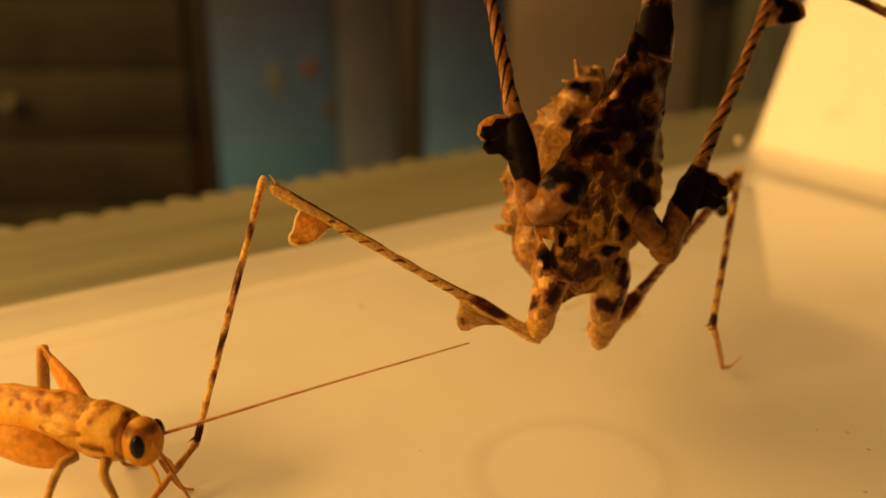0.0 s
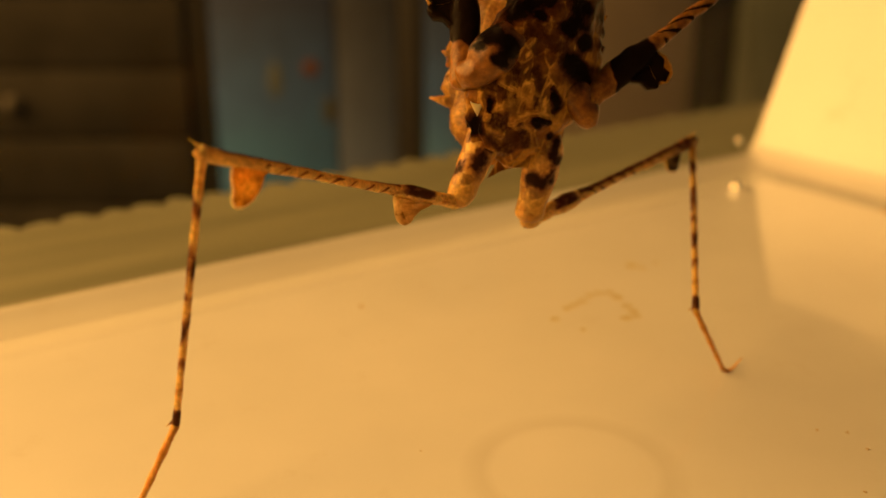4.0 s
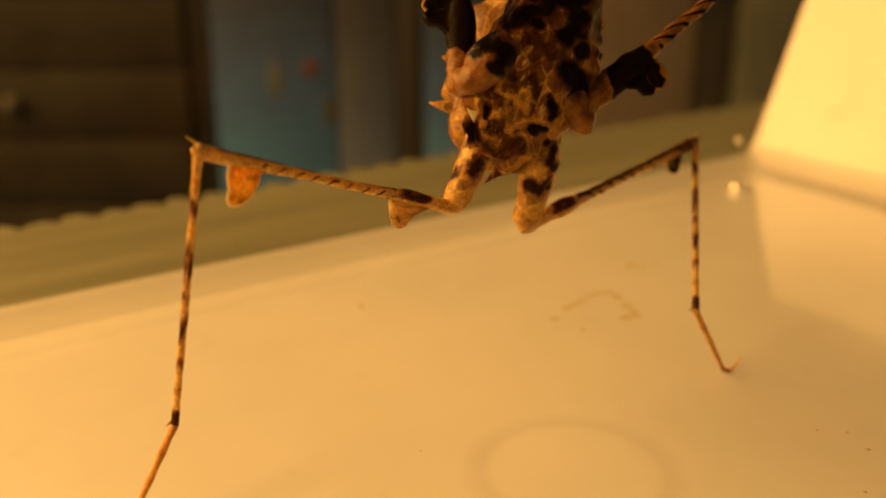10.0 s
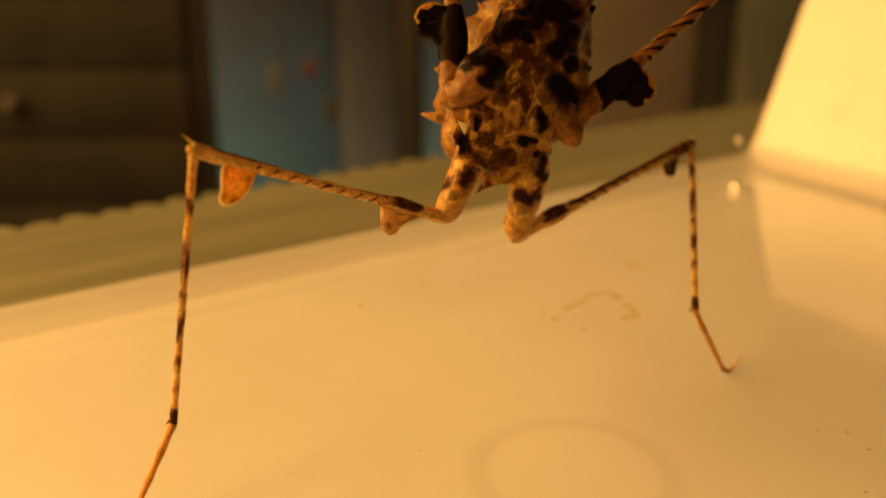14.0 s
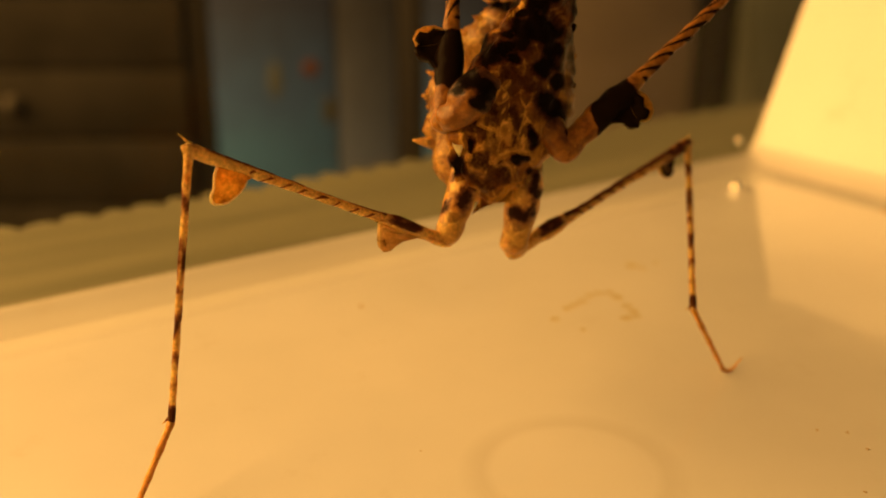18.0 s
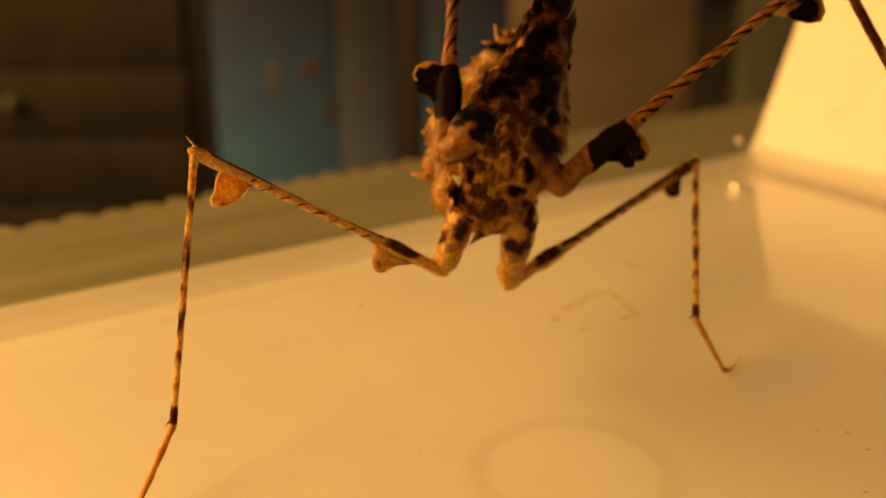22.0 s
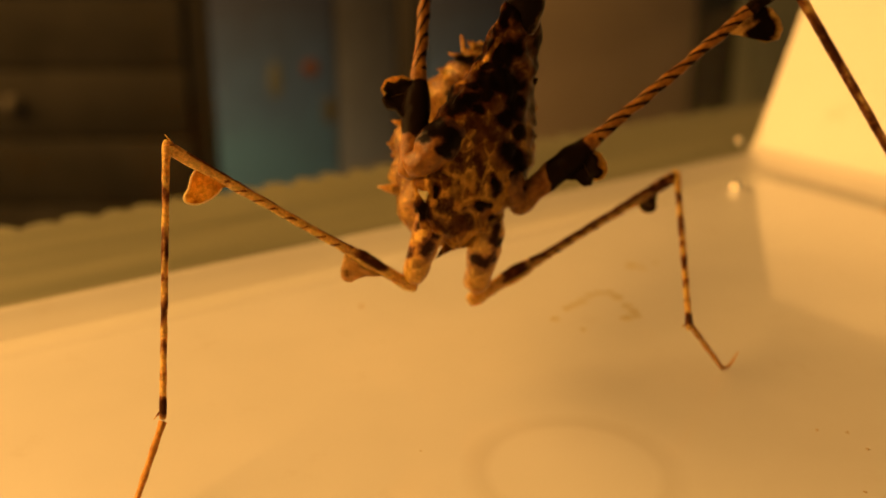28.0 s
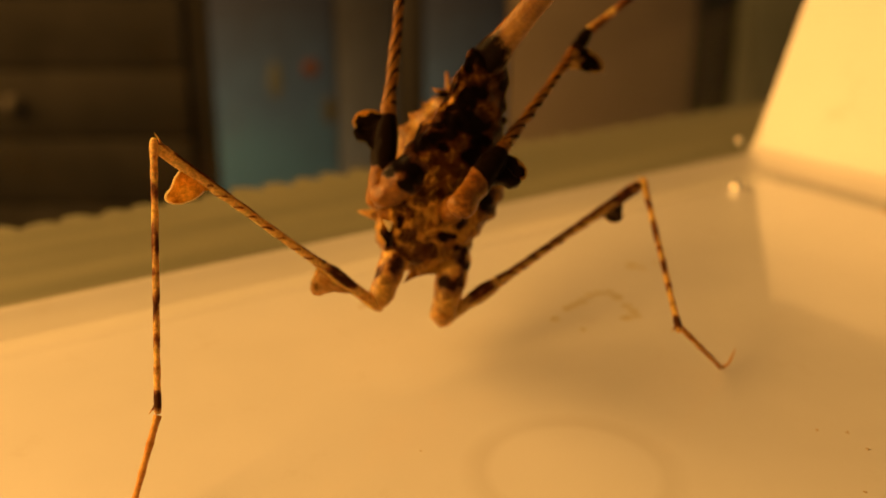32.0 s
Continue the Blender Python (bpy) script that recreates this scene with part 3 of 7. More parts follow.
    part("abdomen", bm, M_BELLY, th, "golden brown spiny abdomen curled up behind", marks=lambda x, y, z, g=ovals([(-2.2, 8.4, 0.7, 0.7), (1.2, 20.4, 1.0, 0.6), (0.3, 17.4, 0.8, 0.5), (-1.8, 13, 0.5, 0.6)]): max(g(x, y, z), 0.55 * noise.noise((x * 1.6, y * 1.6, z * 1.6)) - 0.05))
    for sx in (-1, 1):
        bm = bmesh.new()
        tube(bm, [(2.5 + sx * 0.9, 5.9, 20.2), (2.5 + sx * 1.5, 6.0, 21.6), (2.5 + sx * 1.8, 5.8, 23.0)], [0.32, 0.26, 0.14], 8)
        part("cercus", bm, M_BELLY, th)
    # left middle hip
    bm = bmesh.new()
    tube(bm, *zip(*[((a, b, c), r) for a, b, c, r in fine([(1.2, -3.6, 13.2, 0.9), (0.4, -4.5, 12.4, 1.5), (-0.5, -5.0, 11.3, 1.6), (-1.4, -4.9, 10.3, 1.3), (-2.3, -4.5, 9.8, 1.1), (-2.9, -4.2, 9.6, 0.5)], 6)]), 30, 0.3, 5)
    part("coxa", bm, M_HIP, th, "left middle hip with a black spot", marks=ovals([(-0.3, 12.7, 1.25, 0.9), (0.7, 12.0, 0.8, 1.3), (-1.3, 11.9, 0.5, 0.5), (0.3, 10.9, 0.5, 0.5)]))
    bm = bmesh.new()
    plate(bm, [(-2.1, 8.3), (-1.7, 8.5), (-1.2, 8.3), (-1.05, 7.6), (-1.3, 6.9), (-1.7, 7.5)], 0.3)
    part("pale_scale", bm, M_RIM, th, "small white scale", at=mm(0, -4.4, 0))
    bm = bmesh.new()
    plate(bm, [(-0.8, 2.5), (-0.2, 3.7), (0.3, 4.8), (1.6, 5.0), (2.6, 4.8), (2.4, 3.6), (1.4, 3.5), (0.4, 3.2)], 0.4, 0.05)
    part("belly_flap", bm, M_FRONT, th, "dark pointed plate between the hips", at=mm(0, 0.6, 0), marks=lambda x, y, z: 0.35)


def leg_marks(bands, line=0.0):
    """Broken dark bands (place, half width, strength) and speckles; line: a dark upper edge with slanting dashes."""
    def f(x, y, z):
        v = 0.04 + 0.8 * noise.noise((x * 0.42, y * 3.0, z * 3.0 + 11))
        for c, w, k in bands:
            v = max(v, k * (1.0 - 1.3 * max(0.0, abs(x - c) / w - 0.5)) + 0.4 * noise.noise((x * 1.2, y * 3.5, z * 3.5 + c)))
        if line:
            u = x - 1.3 * z * line + 0.5 * noise.noise((x * 0.9, 3, line))
            if 7 < x < 18.5 and z * line > -0.12:
                v = max(v, 0.74 - 1.2 * (1.0 - math.sin(u * 6.3 / 1.5)))
            if 6.5 < x < 22:
                v = max(v, min(0.74, 0.5 + 4.0 * (-z * line - (0.31 if line > 0 else 0.05))))
        return v
    return f


def coxa(key, length, r, spot, mat=None):
    bm = bmesh.new()
    q = fine([(-1.4, 0, 0, r * 0.7), (-0.4, 0, 0, r * 1.05), (length * 0.3, 0, 0, r * 1.08), (length * 0.7, 0, 0, r * 0.9), (length, 0, 0, r * 0.84), (length + 0.75, 0, 0, r * 0.35)], 4)
    tube(bm, [a[:3] for a in q], [a[3] for a in q], 20, 0.18, length, ref=(0, 1, 0.1))
    LEG[key] = part("coxa", bm, mat or M_BODY, mantis, "pale hip with dark blotches", marks=ovals(spot))


KNEE_LOBE = ((22.20, 0.35), (22.16, 1.1), (21.91, 1.9), (21.91, 2.5), (21.63, 2.85), (21.09, 2.75), (20.60, 2.4), (20.15, 1.75), (19.90, 1.1), (19.86, 0.6), (19.45, 0.25))


def hind_femur(key, sg, turn, cut=0.0, deep=1.0):
    bm = bmesh.new()
    q = fine([(-0.5, 0, 0, 0.5), (0.3, 0, 0, 0.85), (1.6, 0, 0, 0.68), (3.2, 0, 0, 0.72), (5.0, 0, 0, 0.86), (6.6, 0, 0, 0.62), (8.5, 0, 0, 0.5), (13, 0, 0, 0.46), (18, 0, 0, 0.52), (21.5, 0, 0, 0.62), (23.6, 0, 0, 0.66), (24.6, 0, 0, 0.55), (25.0, 0, 0, 0.2)], 36)
    q = [(a[0] - cut * max(0.0, min(1.0, (a[0] - 8) / 8)), *a[1:]) for a in q]
    slim = 0.73 if sg > 0 else 0.9
    tube(bm, [a[:3] for a in q], [(a[3] * slim, a[3] * slim * 0.85) for a in q], 24, 0.07, sg, ref=(0, 1, 0.001))
    spike(bm, (24.4 - cut, 0, -0.3 * sg), (25.5 - cut, 0.1, -0.75 * sg), 0.14, 6)
    # the right thigh's extra knee band paints in that leg's shade
    fm = LEG[key] = part("femur", bm, M_LEG, mantis, "striped thin hind thigh", marks=lambda x, y, z, g=leg_marks([(4.6, 1.9, 0.82)] + ([(22.8, 2.6, 0.72)] if sg < 0 else []), sg): g(x, y, z) * (1 if not (2.4 < x < 6.8 and z * sg > 0.25) else 0.3))
    bm = bmesh.new()
    plate(bm, [(x, z * sg * deep) for x, z in KNEE_LOBE], 0.42, 0.08)
    # same lobe on both sides; the right one gets its shade as dark colour
    part("knee_lobe", bm, M_LOBE if sg > 0 else M_DARKLOBE, fm, "amber leaf-like lobe with a pale rim, the right one painted in shade", at=mm(-cut, 0, 0) @ Matrix.Rotation(radians(turn), 4, "X"), marks=lambda x, y, z: (0.08 if sg > 0 else 0.8) + 0.4 * noise.noise((x * 1.4, z * 1.4, 2)) + (0.32 if abs(z) > 1.9 and x > 20.2 else 0.0))
    bm = bmesh.new()
    plate(bm, [(x, z * sg) for x, z in ((6.8, 0.4), (6.55, 1.1), (6.35, 1.7), (6.0, 2.2), (5.5, 2.4), (5.05, 2.2), (4.75, 1.7), (4.2, 1.15), (3.3, 0.7), (2.8, 0.4))], 0.6, 0.1)
    part("base_lobe", bm, M_BASE_LOBE, fm, marks=lambda x, y, z: max(0.72 - 0.6 * math.hypot((x - 5.5) / 0.5, (abs(z) - 1.7) / 0.5), 0.3 + 0.7 * noise.noise((x * 1.5, y, z * 1.5 + 4))), at=Matrix.Rotation(radians(turn * 2.4), 4, "X"))
    bm = bmesh.new()
    q = fine([(x, 0, z * sg * deep) for x, z in KNEE_LOBE[:-1]], 4)
    tube(bm, q, [0.11] * len(q), 8)
    part("lobe_rim", bm, M_RIM if sg > 0 else M_DARKLOBE, fm, "pale rim of the knee lobe" if sg > 0 else "rim of the knee lobe with shade painted in", at=mm(-cut, 0, 0) @ Matrix.Rotation(radians(turn), 4, "X"))


def tibia(key, length, r=0.36):
    bm = bmesh.new()
    q = fine([(-0.5, 0, 0, r * 0.6), (0.2, 0, 0, r * 1.15), (2, 0, 0, r * 0.9), (length * 0.5, 0, 0, r * 0.85), (length - 2.2, 0, 0, r * 0.8), (length - 0.6, 0, 0, r * 0.98), (length + 0.1, 0, 0, r * 0.85), (length + 0.3, 0, 0, r * 0.3)], 14)
    tube(bm, [a[:3] for a in q], [a[3] * 0.94 for a in q], 18, 0.05, length)
    spike(bm, (length - 0.3, 0, -r * 0.6), (length + 0.3, 0, -r - 0.35), 0.11, 6)
    LEG[key] = part("tibia", bm, M_LEG, mantis, "thin banded shin with a dark foot joint", marks=(lambda x, y, z: 0.62 + 0.55 * noise.noise((x * 0.5, y * 1.5, z * 1.5))) if "mid" in key else leg_marks([(length - 0.6, 0.8, 0.85), (3.6, 1.1, 0.66), (7.4, 1.6, 0.68), (1.2, 0.3, 0.5), (9.8, 0.7, 0.58), (12.0, 1.3, 0.62), (14.6, 0.6, 0.58), (16.6, 0.3, 0.52)]))


def tarsus(key, length, hook=0):
    bm = bmesh.new()
    q = [(length * k / 12, 0, 0) for k in range(13)]
    tube(bm, q, [0.26 + 0.05 * (k % 3 == 0) - 0.006 * k for k in range(13)], 10)
    tr = LEG[key] = part("tarsus", bm, M_TARSUS, mantis, "reddish thin foot")
    bm = bmesh.new()
    s = hook
    q = fine([(length - 0.2, 0, 0), (length + 0.35, 0, 0.3 * s), (length + 0.45, 0, 0.9 * s), (length + 0.1, 0, 1.7 * s), (length - 0.1, 0, 2.1 * s)], 4)
    tube(bm, q, [0.2 - 0.011 * k for k in range(len(q))], 8, ref=(0.1, 1, 0))
    part("claw", bm, M_TARSUS, tr)


def mid_marks(start):
    """Pale foot, black swelling, then thin spiral stripes."""
    def f(x, y, z):
        a, b = start + 0.5 * z + 0.4 * noise.noise((x, y * 1.3, z * 1.3 + 9)), 7.6 + 0.3 * noise.noise((y * 1.5, z * 1.5, 2))
        v = min(1.2, 0.65 + min(x - a, b - x) / 0.35)
        if x > 24.6:
            v = max(v, 0.85 + 0.3 * noise.noise((x, y, z)))
        elif x > 8.6:
            turn = math.sin((x + 2.2 * z + 1.6 * y) * 6.3 / 1.7 + 0.8 * noise.noise((x * 0.7, y, z)))
            v = max(v, 0.65 + (turn - 0.62) * 1.6)
        return max(v, 0.08 + 0.3 * noise.noise((x, y * 2, z * 2)))
    return f


def mid_femur(key, sg):
    bm = bmesh.new()
    q = fine([(-0.9, 0, 0, 0.5), (-0.3, 0, 0, 1.15), (1.8, 0, 0, 1.05), (4.0, 0, 0, 1.14), (6.0, 0, 0, 1.12), (7.6, 0, 0, 0.75), (9.5, 0, 0, 0.58), (14, 0, 0, 0.5), (20, 0, 0, 0.46), (25.5, 0, 0, 0.6), (28.2, 0, 0, 0.62), (28.8, 0, 0, 0.4)], 40)
    tube(bm, [a[:3] for a in q], [(a[3], a[3] * 0.8) for a in q], 24, 0.12, sg + 3)
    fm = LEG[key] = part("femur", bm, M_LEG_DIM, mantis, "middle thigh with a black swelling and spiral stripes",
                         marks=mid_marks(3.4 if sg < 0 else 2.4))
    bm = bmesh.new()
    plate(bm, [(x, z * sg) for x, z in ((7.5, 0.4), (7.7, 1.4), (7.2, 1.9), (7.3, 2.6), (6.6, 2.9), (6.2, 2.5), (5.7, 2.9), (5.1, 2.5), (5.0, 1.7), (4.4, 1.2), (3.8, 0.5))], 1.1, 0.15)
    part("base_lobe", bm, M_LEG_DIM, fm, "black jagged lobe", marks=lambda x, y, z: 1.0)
    bm = bmesh.new()
    plate(bm, [(x, z * sg) for x, z in ((7.7, 0.3), (8.05, 1.3), (7.9, 2.2), (7.5, 2.8), (6.8, 3.05), (6.2, 2.8), (6.0, 2.0), (6.4, 0.8))], 0.5, 0.05)
    part("lobe_rim", bm, M_LOBE, fm, "amber rim of the black lobe", marks=lambda x, y, z: 0.3)
    bm = bmesh.new()
    plate(bm, [(x, z * sg) for x, z in ((25.7, 0.3), (26.2, 1.0), (26.2, 2.1), (25.8, 3.0), (25.0, 3.4), (24.1, 2.9), (23.4, 1.9), (22.8, 1.0), (22.2, 0.3))], 0.5, 0.1)
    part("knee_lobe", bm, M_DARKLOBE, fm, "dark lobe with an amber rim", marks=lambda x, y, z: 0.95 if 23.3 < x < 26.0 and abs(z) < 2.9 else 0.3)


build_thorax()
coxa("hind_coxa_l", 4.9, 1.22, [(1.8, 0.35, 0.95, 0.7), (0.3, -0.9, 0.6, 0.4), (3.0, -1.0, 0.5, 0.3), (0.2, 0.7, 0.4, 0.4)])
coxa("hind_coxa_r", 5.5, 1.34, [(2.5, -0.3, 0.85, 0.75), (1.9, 0.95, 0.7, 0.4), (-0.4, 0.5, 0.8, 0.6), (0.5, 1.1, 0.5, 0.4)])
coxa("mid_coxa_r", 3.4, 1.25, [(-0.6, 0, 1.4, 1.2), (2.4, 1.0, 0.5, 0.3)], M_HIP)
hind_femur("hind_femur_l", 1, 0, 1.5)
hind_femur("hind_femur_r", -1, 35, deep=0.8)
for side in "lr":
    tibia("hind_tibia_" + side, 19.4, 0.32 if side == "l" else 0.38)
    tibia("mid_tibia_" + side, 20.0, 0.5)
    mid_femur("mid_femur_" + side, 1 if side == "l" else -1)
    foot = bmesh.new()
    tube(foot, [(20.0 + 9.0 * k / 12, 0, 0.05 * k * (1 if side == "l" else -1)) for k in range(13)], [0.3 + 0.05 * (k % 3 == 0) - 0.008 * k for k in range(13)], 10)
    part("tarsus", foot, M_TARSUS, LEG["mid_tibia_" + side], "reddish thin foot")
tarsus("hind_tarsus_l", 8.0, 1)
tarsus("hind_tarsus_r", 8.0, 1)


# ---- the cricket ----
FEELER = {}
HOP = {}      # hind legs of the cricket: joints and pieces


def build_cricket():
    c = empty("cricket", Matrix.Identity(4), "yellowish tan house cricket running across the tub floor", "cricket")
    bm = bmesh.new()
    q = fine([(-8.9, 0, 6.9, 0.4, 0.4), (-7.9, 0, 6.8, 1.0, 0.95), (-4, 0, 6.65, 1.75, 1.65), (0, 0, 6.5, 2.0, 1.85), (3.4, 0, 6.4, 1.85, 1.7), (4.4, 0, 6.4, 1.2, 1.1)], 8)
    rr = [(a[3] * (1 + 0.03 * math.cos(i * 1.57)), a[4] * (1 + 0.03 * math.cos(i * 1.57))) for i, a in enumerate(q)]
    tube(bm, [a[:3] for a in q], rr, 24, 0.12, 2)
    part("abdomen", bm, M_CRICKET, c, "plump tan belly with a speckled back", marks=lambda x, y, z: min(0.42, max(0.0, 0.5 * (z - 7.0))) + (0.12 if z > 6.6 and math.sin(x * 4.7) > 0.6 else 0.0) + 0.32 * noise.noise((x * 4.2, y * 4.2, z * 4.2)) * min(1.0, max(0.2, z - 6.2)))
    for s in (-1, 1):
        bm = bmesh.new()
        plate(bm, [(3.4, -1.2), (3.6, 1.0), (1.8, 1.35), (0.2, 1.0), (-0.6, 0.1), (0.2, -0.7), (1.6, -1.1)], 0.3, 0.12)
        part("wing_pad", bm, M_CRICKET, c, "short wing pad", at=mm(0, s * 1.05, 7.45, 90 - s * 38, 0, 0), marks=lambda x, y, z: 0.2 + 0.5 * noise.noise((x * 1.9, z * 2.4, 3)) + (0.25 if abs(z - 0.9) < 0.2 else 0.0))
    bm = bmesh.new()
    q = fine([(2.6, 0, 6.4, 1.4, 1.3), (3.2, 0, 6.4, 1.95, 1.85), (4.8, 0, 6.3, 1.95, 1.82), (5.9, 0, 6.2, 1.65, 1.6), (6.3, 0, 6.2, 1.0, 0.95)], 4)
    tube(bm, [a[:3] for a in q], [a[3:] for a in q], 22, 0.08, 4)
    part("pronotum", bm, M_CRICKET, c, "collar with dark markings", marks=lambda x, y, z: max(0.12 + 0.2 * max(0.0, z - 6.6) + 0.7 * noise.noise((x * 1.7, y * 1.7, z * 1.7 + 5)), 0.6 if abs(x - 5.9) < 0.15 else 0.0, 0.8 if abs(z - 6.1) < 0.22 and 3.4 < x < 5.2 else 0.0))
    bm = bmesh.new()
    ball(bm, (6.9, 0, 6.0), (1.4, 1.5, 1.75), 20, 14)
    hd = part("head", bm, M_THIGH, c, "round tan head with a dark brow band", marks=lambda x, y, z: (0.62 if 6.8 < z < 7.5 or x < 6.1 else 0.34 if z > 6.4 or abs(y) < 0.5 else 0.05) + 0.25 * noise.noise((x * 2, y * 2, z * 2)))
    for s in (-1, 1):
        bm = bmesh.new()
        ball(bm, (7.35, s * 1.15, 6.3), (0.52, 0.48, 0.85), 14, 10)
        part("eye", bm, M_EYE, hd, "black eye")
        bm = bmesh.new()
        q = fine([(8.2, s * 0.6, 6.5), (12, s * 1.6 + 0.8, 7.6), (18, s * 3.2 + 2.0, 9.4), (27, s * 5.0 + 4.5, 11.9)], 6)
        tube(bm, q, [0.13 - 0.004 * k for k in range(len(q))], 6)
        FEELER[s] = part("antenna", bm, M_SHIN, hd, "long thin feeler", marks=lambda x, y, z: 0.55)
        bm = bmesh.new()
        tube(bm, [(7.7, s * 0.6, 4.7), (8.3, s * 0.8, 4.2), (8.6, s * 0.9, 3.5)], [0.2, 0.15, 0.1], 8)
        part("palp", bm, M_CRICKET, hd)
        bm = bmesh.new()
        tube(bm, [(-8.0, s * 0.7, 6.9), (-11.2, s * 1.8, 7.3), (-15.4, s * 3.2, 7.9)], [0.34, 0.24, 0.05], 8)
        part("cercus", bm, M_SHIN, c, marks=lambda x, y, z: 0.34)
        # hind leg: the far knee is raised, the near leg stretched back
        if s < 0:
            hip, knee, ankle, toe = (2.4, -1.9, 4.9), (-6.0, -3.0, 6.5), (-10.0, -3.7, 2.0), (-14.0, -3.8, 0.25)
        else:
            hip, knee, ankle, toe = (1.4, 2.0, 5.8), (-4.0, 4.2, 9.4), (-6.0, 5.2, 1.2), (-8.2, 5.6, 0.25)
        hip, knee, ankle, toe = (Vector(q) for q in (hip, knee, ankle, toe))
        bm = bmesh.new()
        girth = 1.0 if s < 0 else 0.62
        q = fine([(*hip.lerp(knee, u), a * girth, a * 0.62 * girth) for u, a in ((-0.03, 0.3), (0.15, 1.1), (0.4, 1.38), (0.65, 1.05), (0.85, 0.6), (0.97, 0.5), (1.03, 0.2))], 5)
        tube(bm, [a[:3] for a in q], [a[3:] for a in q], 16, 0.06, 8)
        th = part("hind_thigh", bm, M_THIGH, c, "swollen amber hind thigh", marks=lambda x, y, z, h=hip, k=knee: (0.36 if z - (h.z + (k.z - h.z) * (h.x - x) / (h.x - k.x)) > 0.7 else 0.12) + (0.3 if x < k.x + 1.2 else 0.0) + 0.12 * noise.noise((x * 2, y, z * 2)))
        bm = bmesh.new()
        tube(bm, [knee, knee.lerp(ankle, 0.1), knee.lerp(ankle, 0.55), knee.lerp(ankle, 0.9), ankle], [0.42, 0.5, 0.5, 0.44, 0.3], 12, 0.05, 3)
        for k in range(6):
            p = knee.lerp(ankle, 0.35 + 0.1 * k)
            spike(bm, p, p + Vector((-0.7, s * 0.2, 0.35)), 0.09, 5)
        sh = part("hind_shin", bm, M_SHIN, c, marks=lambda x, y, z: 0.38)
        bm = bmesh.new()
        tube(bm, [ankle, ankle.lerp(toe, 0.5) - Vector((0, 0, 0.15)), toe], [0.28, 0.24, 0.12], 8)
        ft = part("hind_foot", bm, M_SHIN, c, marks=lambda x, y, z: 0.45)
        HOP[s] = ((hip, knee, ankle, toe), (th, sh, ft))
        for x, fx, fy in ((2.6, 1.4, 4.6), (5.0, 7.2, 3.2)):
            bm = bmesh.new()
            q = fine([(x, s * 1.5, 5.0, 0.42), (x + (fx - x) * 0.3, s * 2.7, 4.8, 0.34), (x + (fx - x) * 0.6, s * (fy - 0.6), 2.8, 0.23), (fx, s * fy, 0.45, 0.17), (fx + 0.9, s * (fy + 0.3), 0.2, 0.1)], 4)
            tube(bm, [a[:3] for a in q], [a[3] for a in q], 10)
            part("leg", bm, M_SHIN, c, marks=lambda x, y, z: 0.36 if z < 3.4 else 0.15)
    return c


cricket = build_cricket()


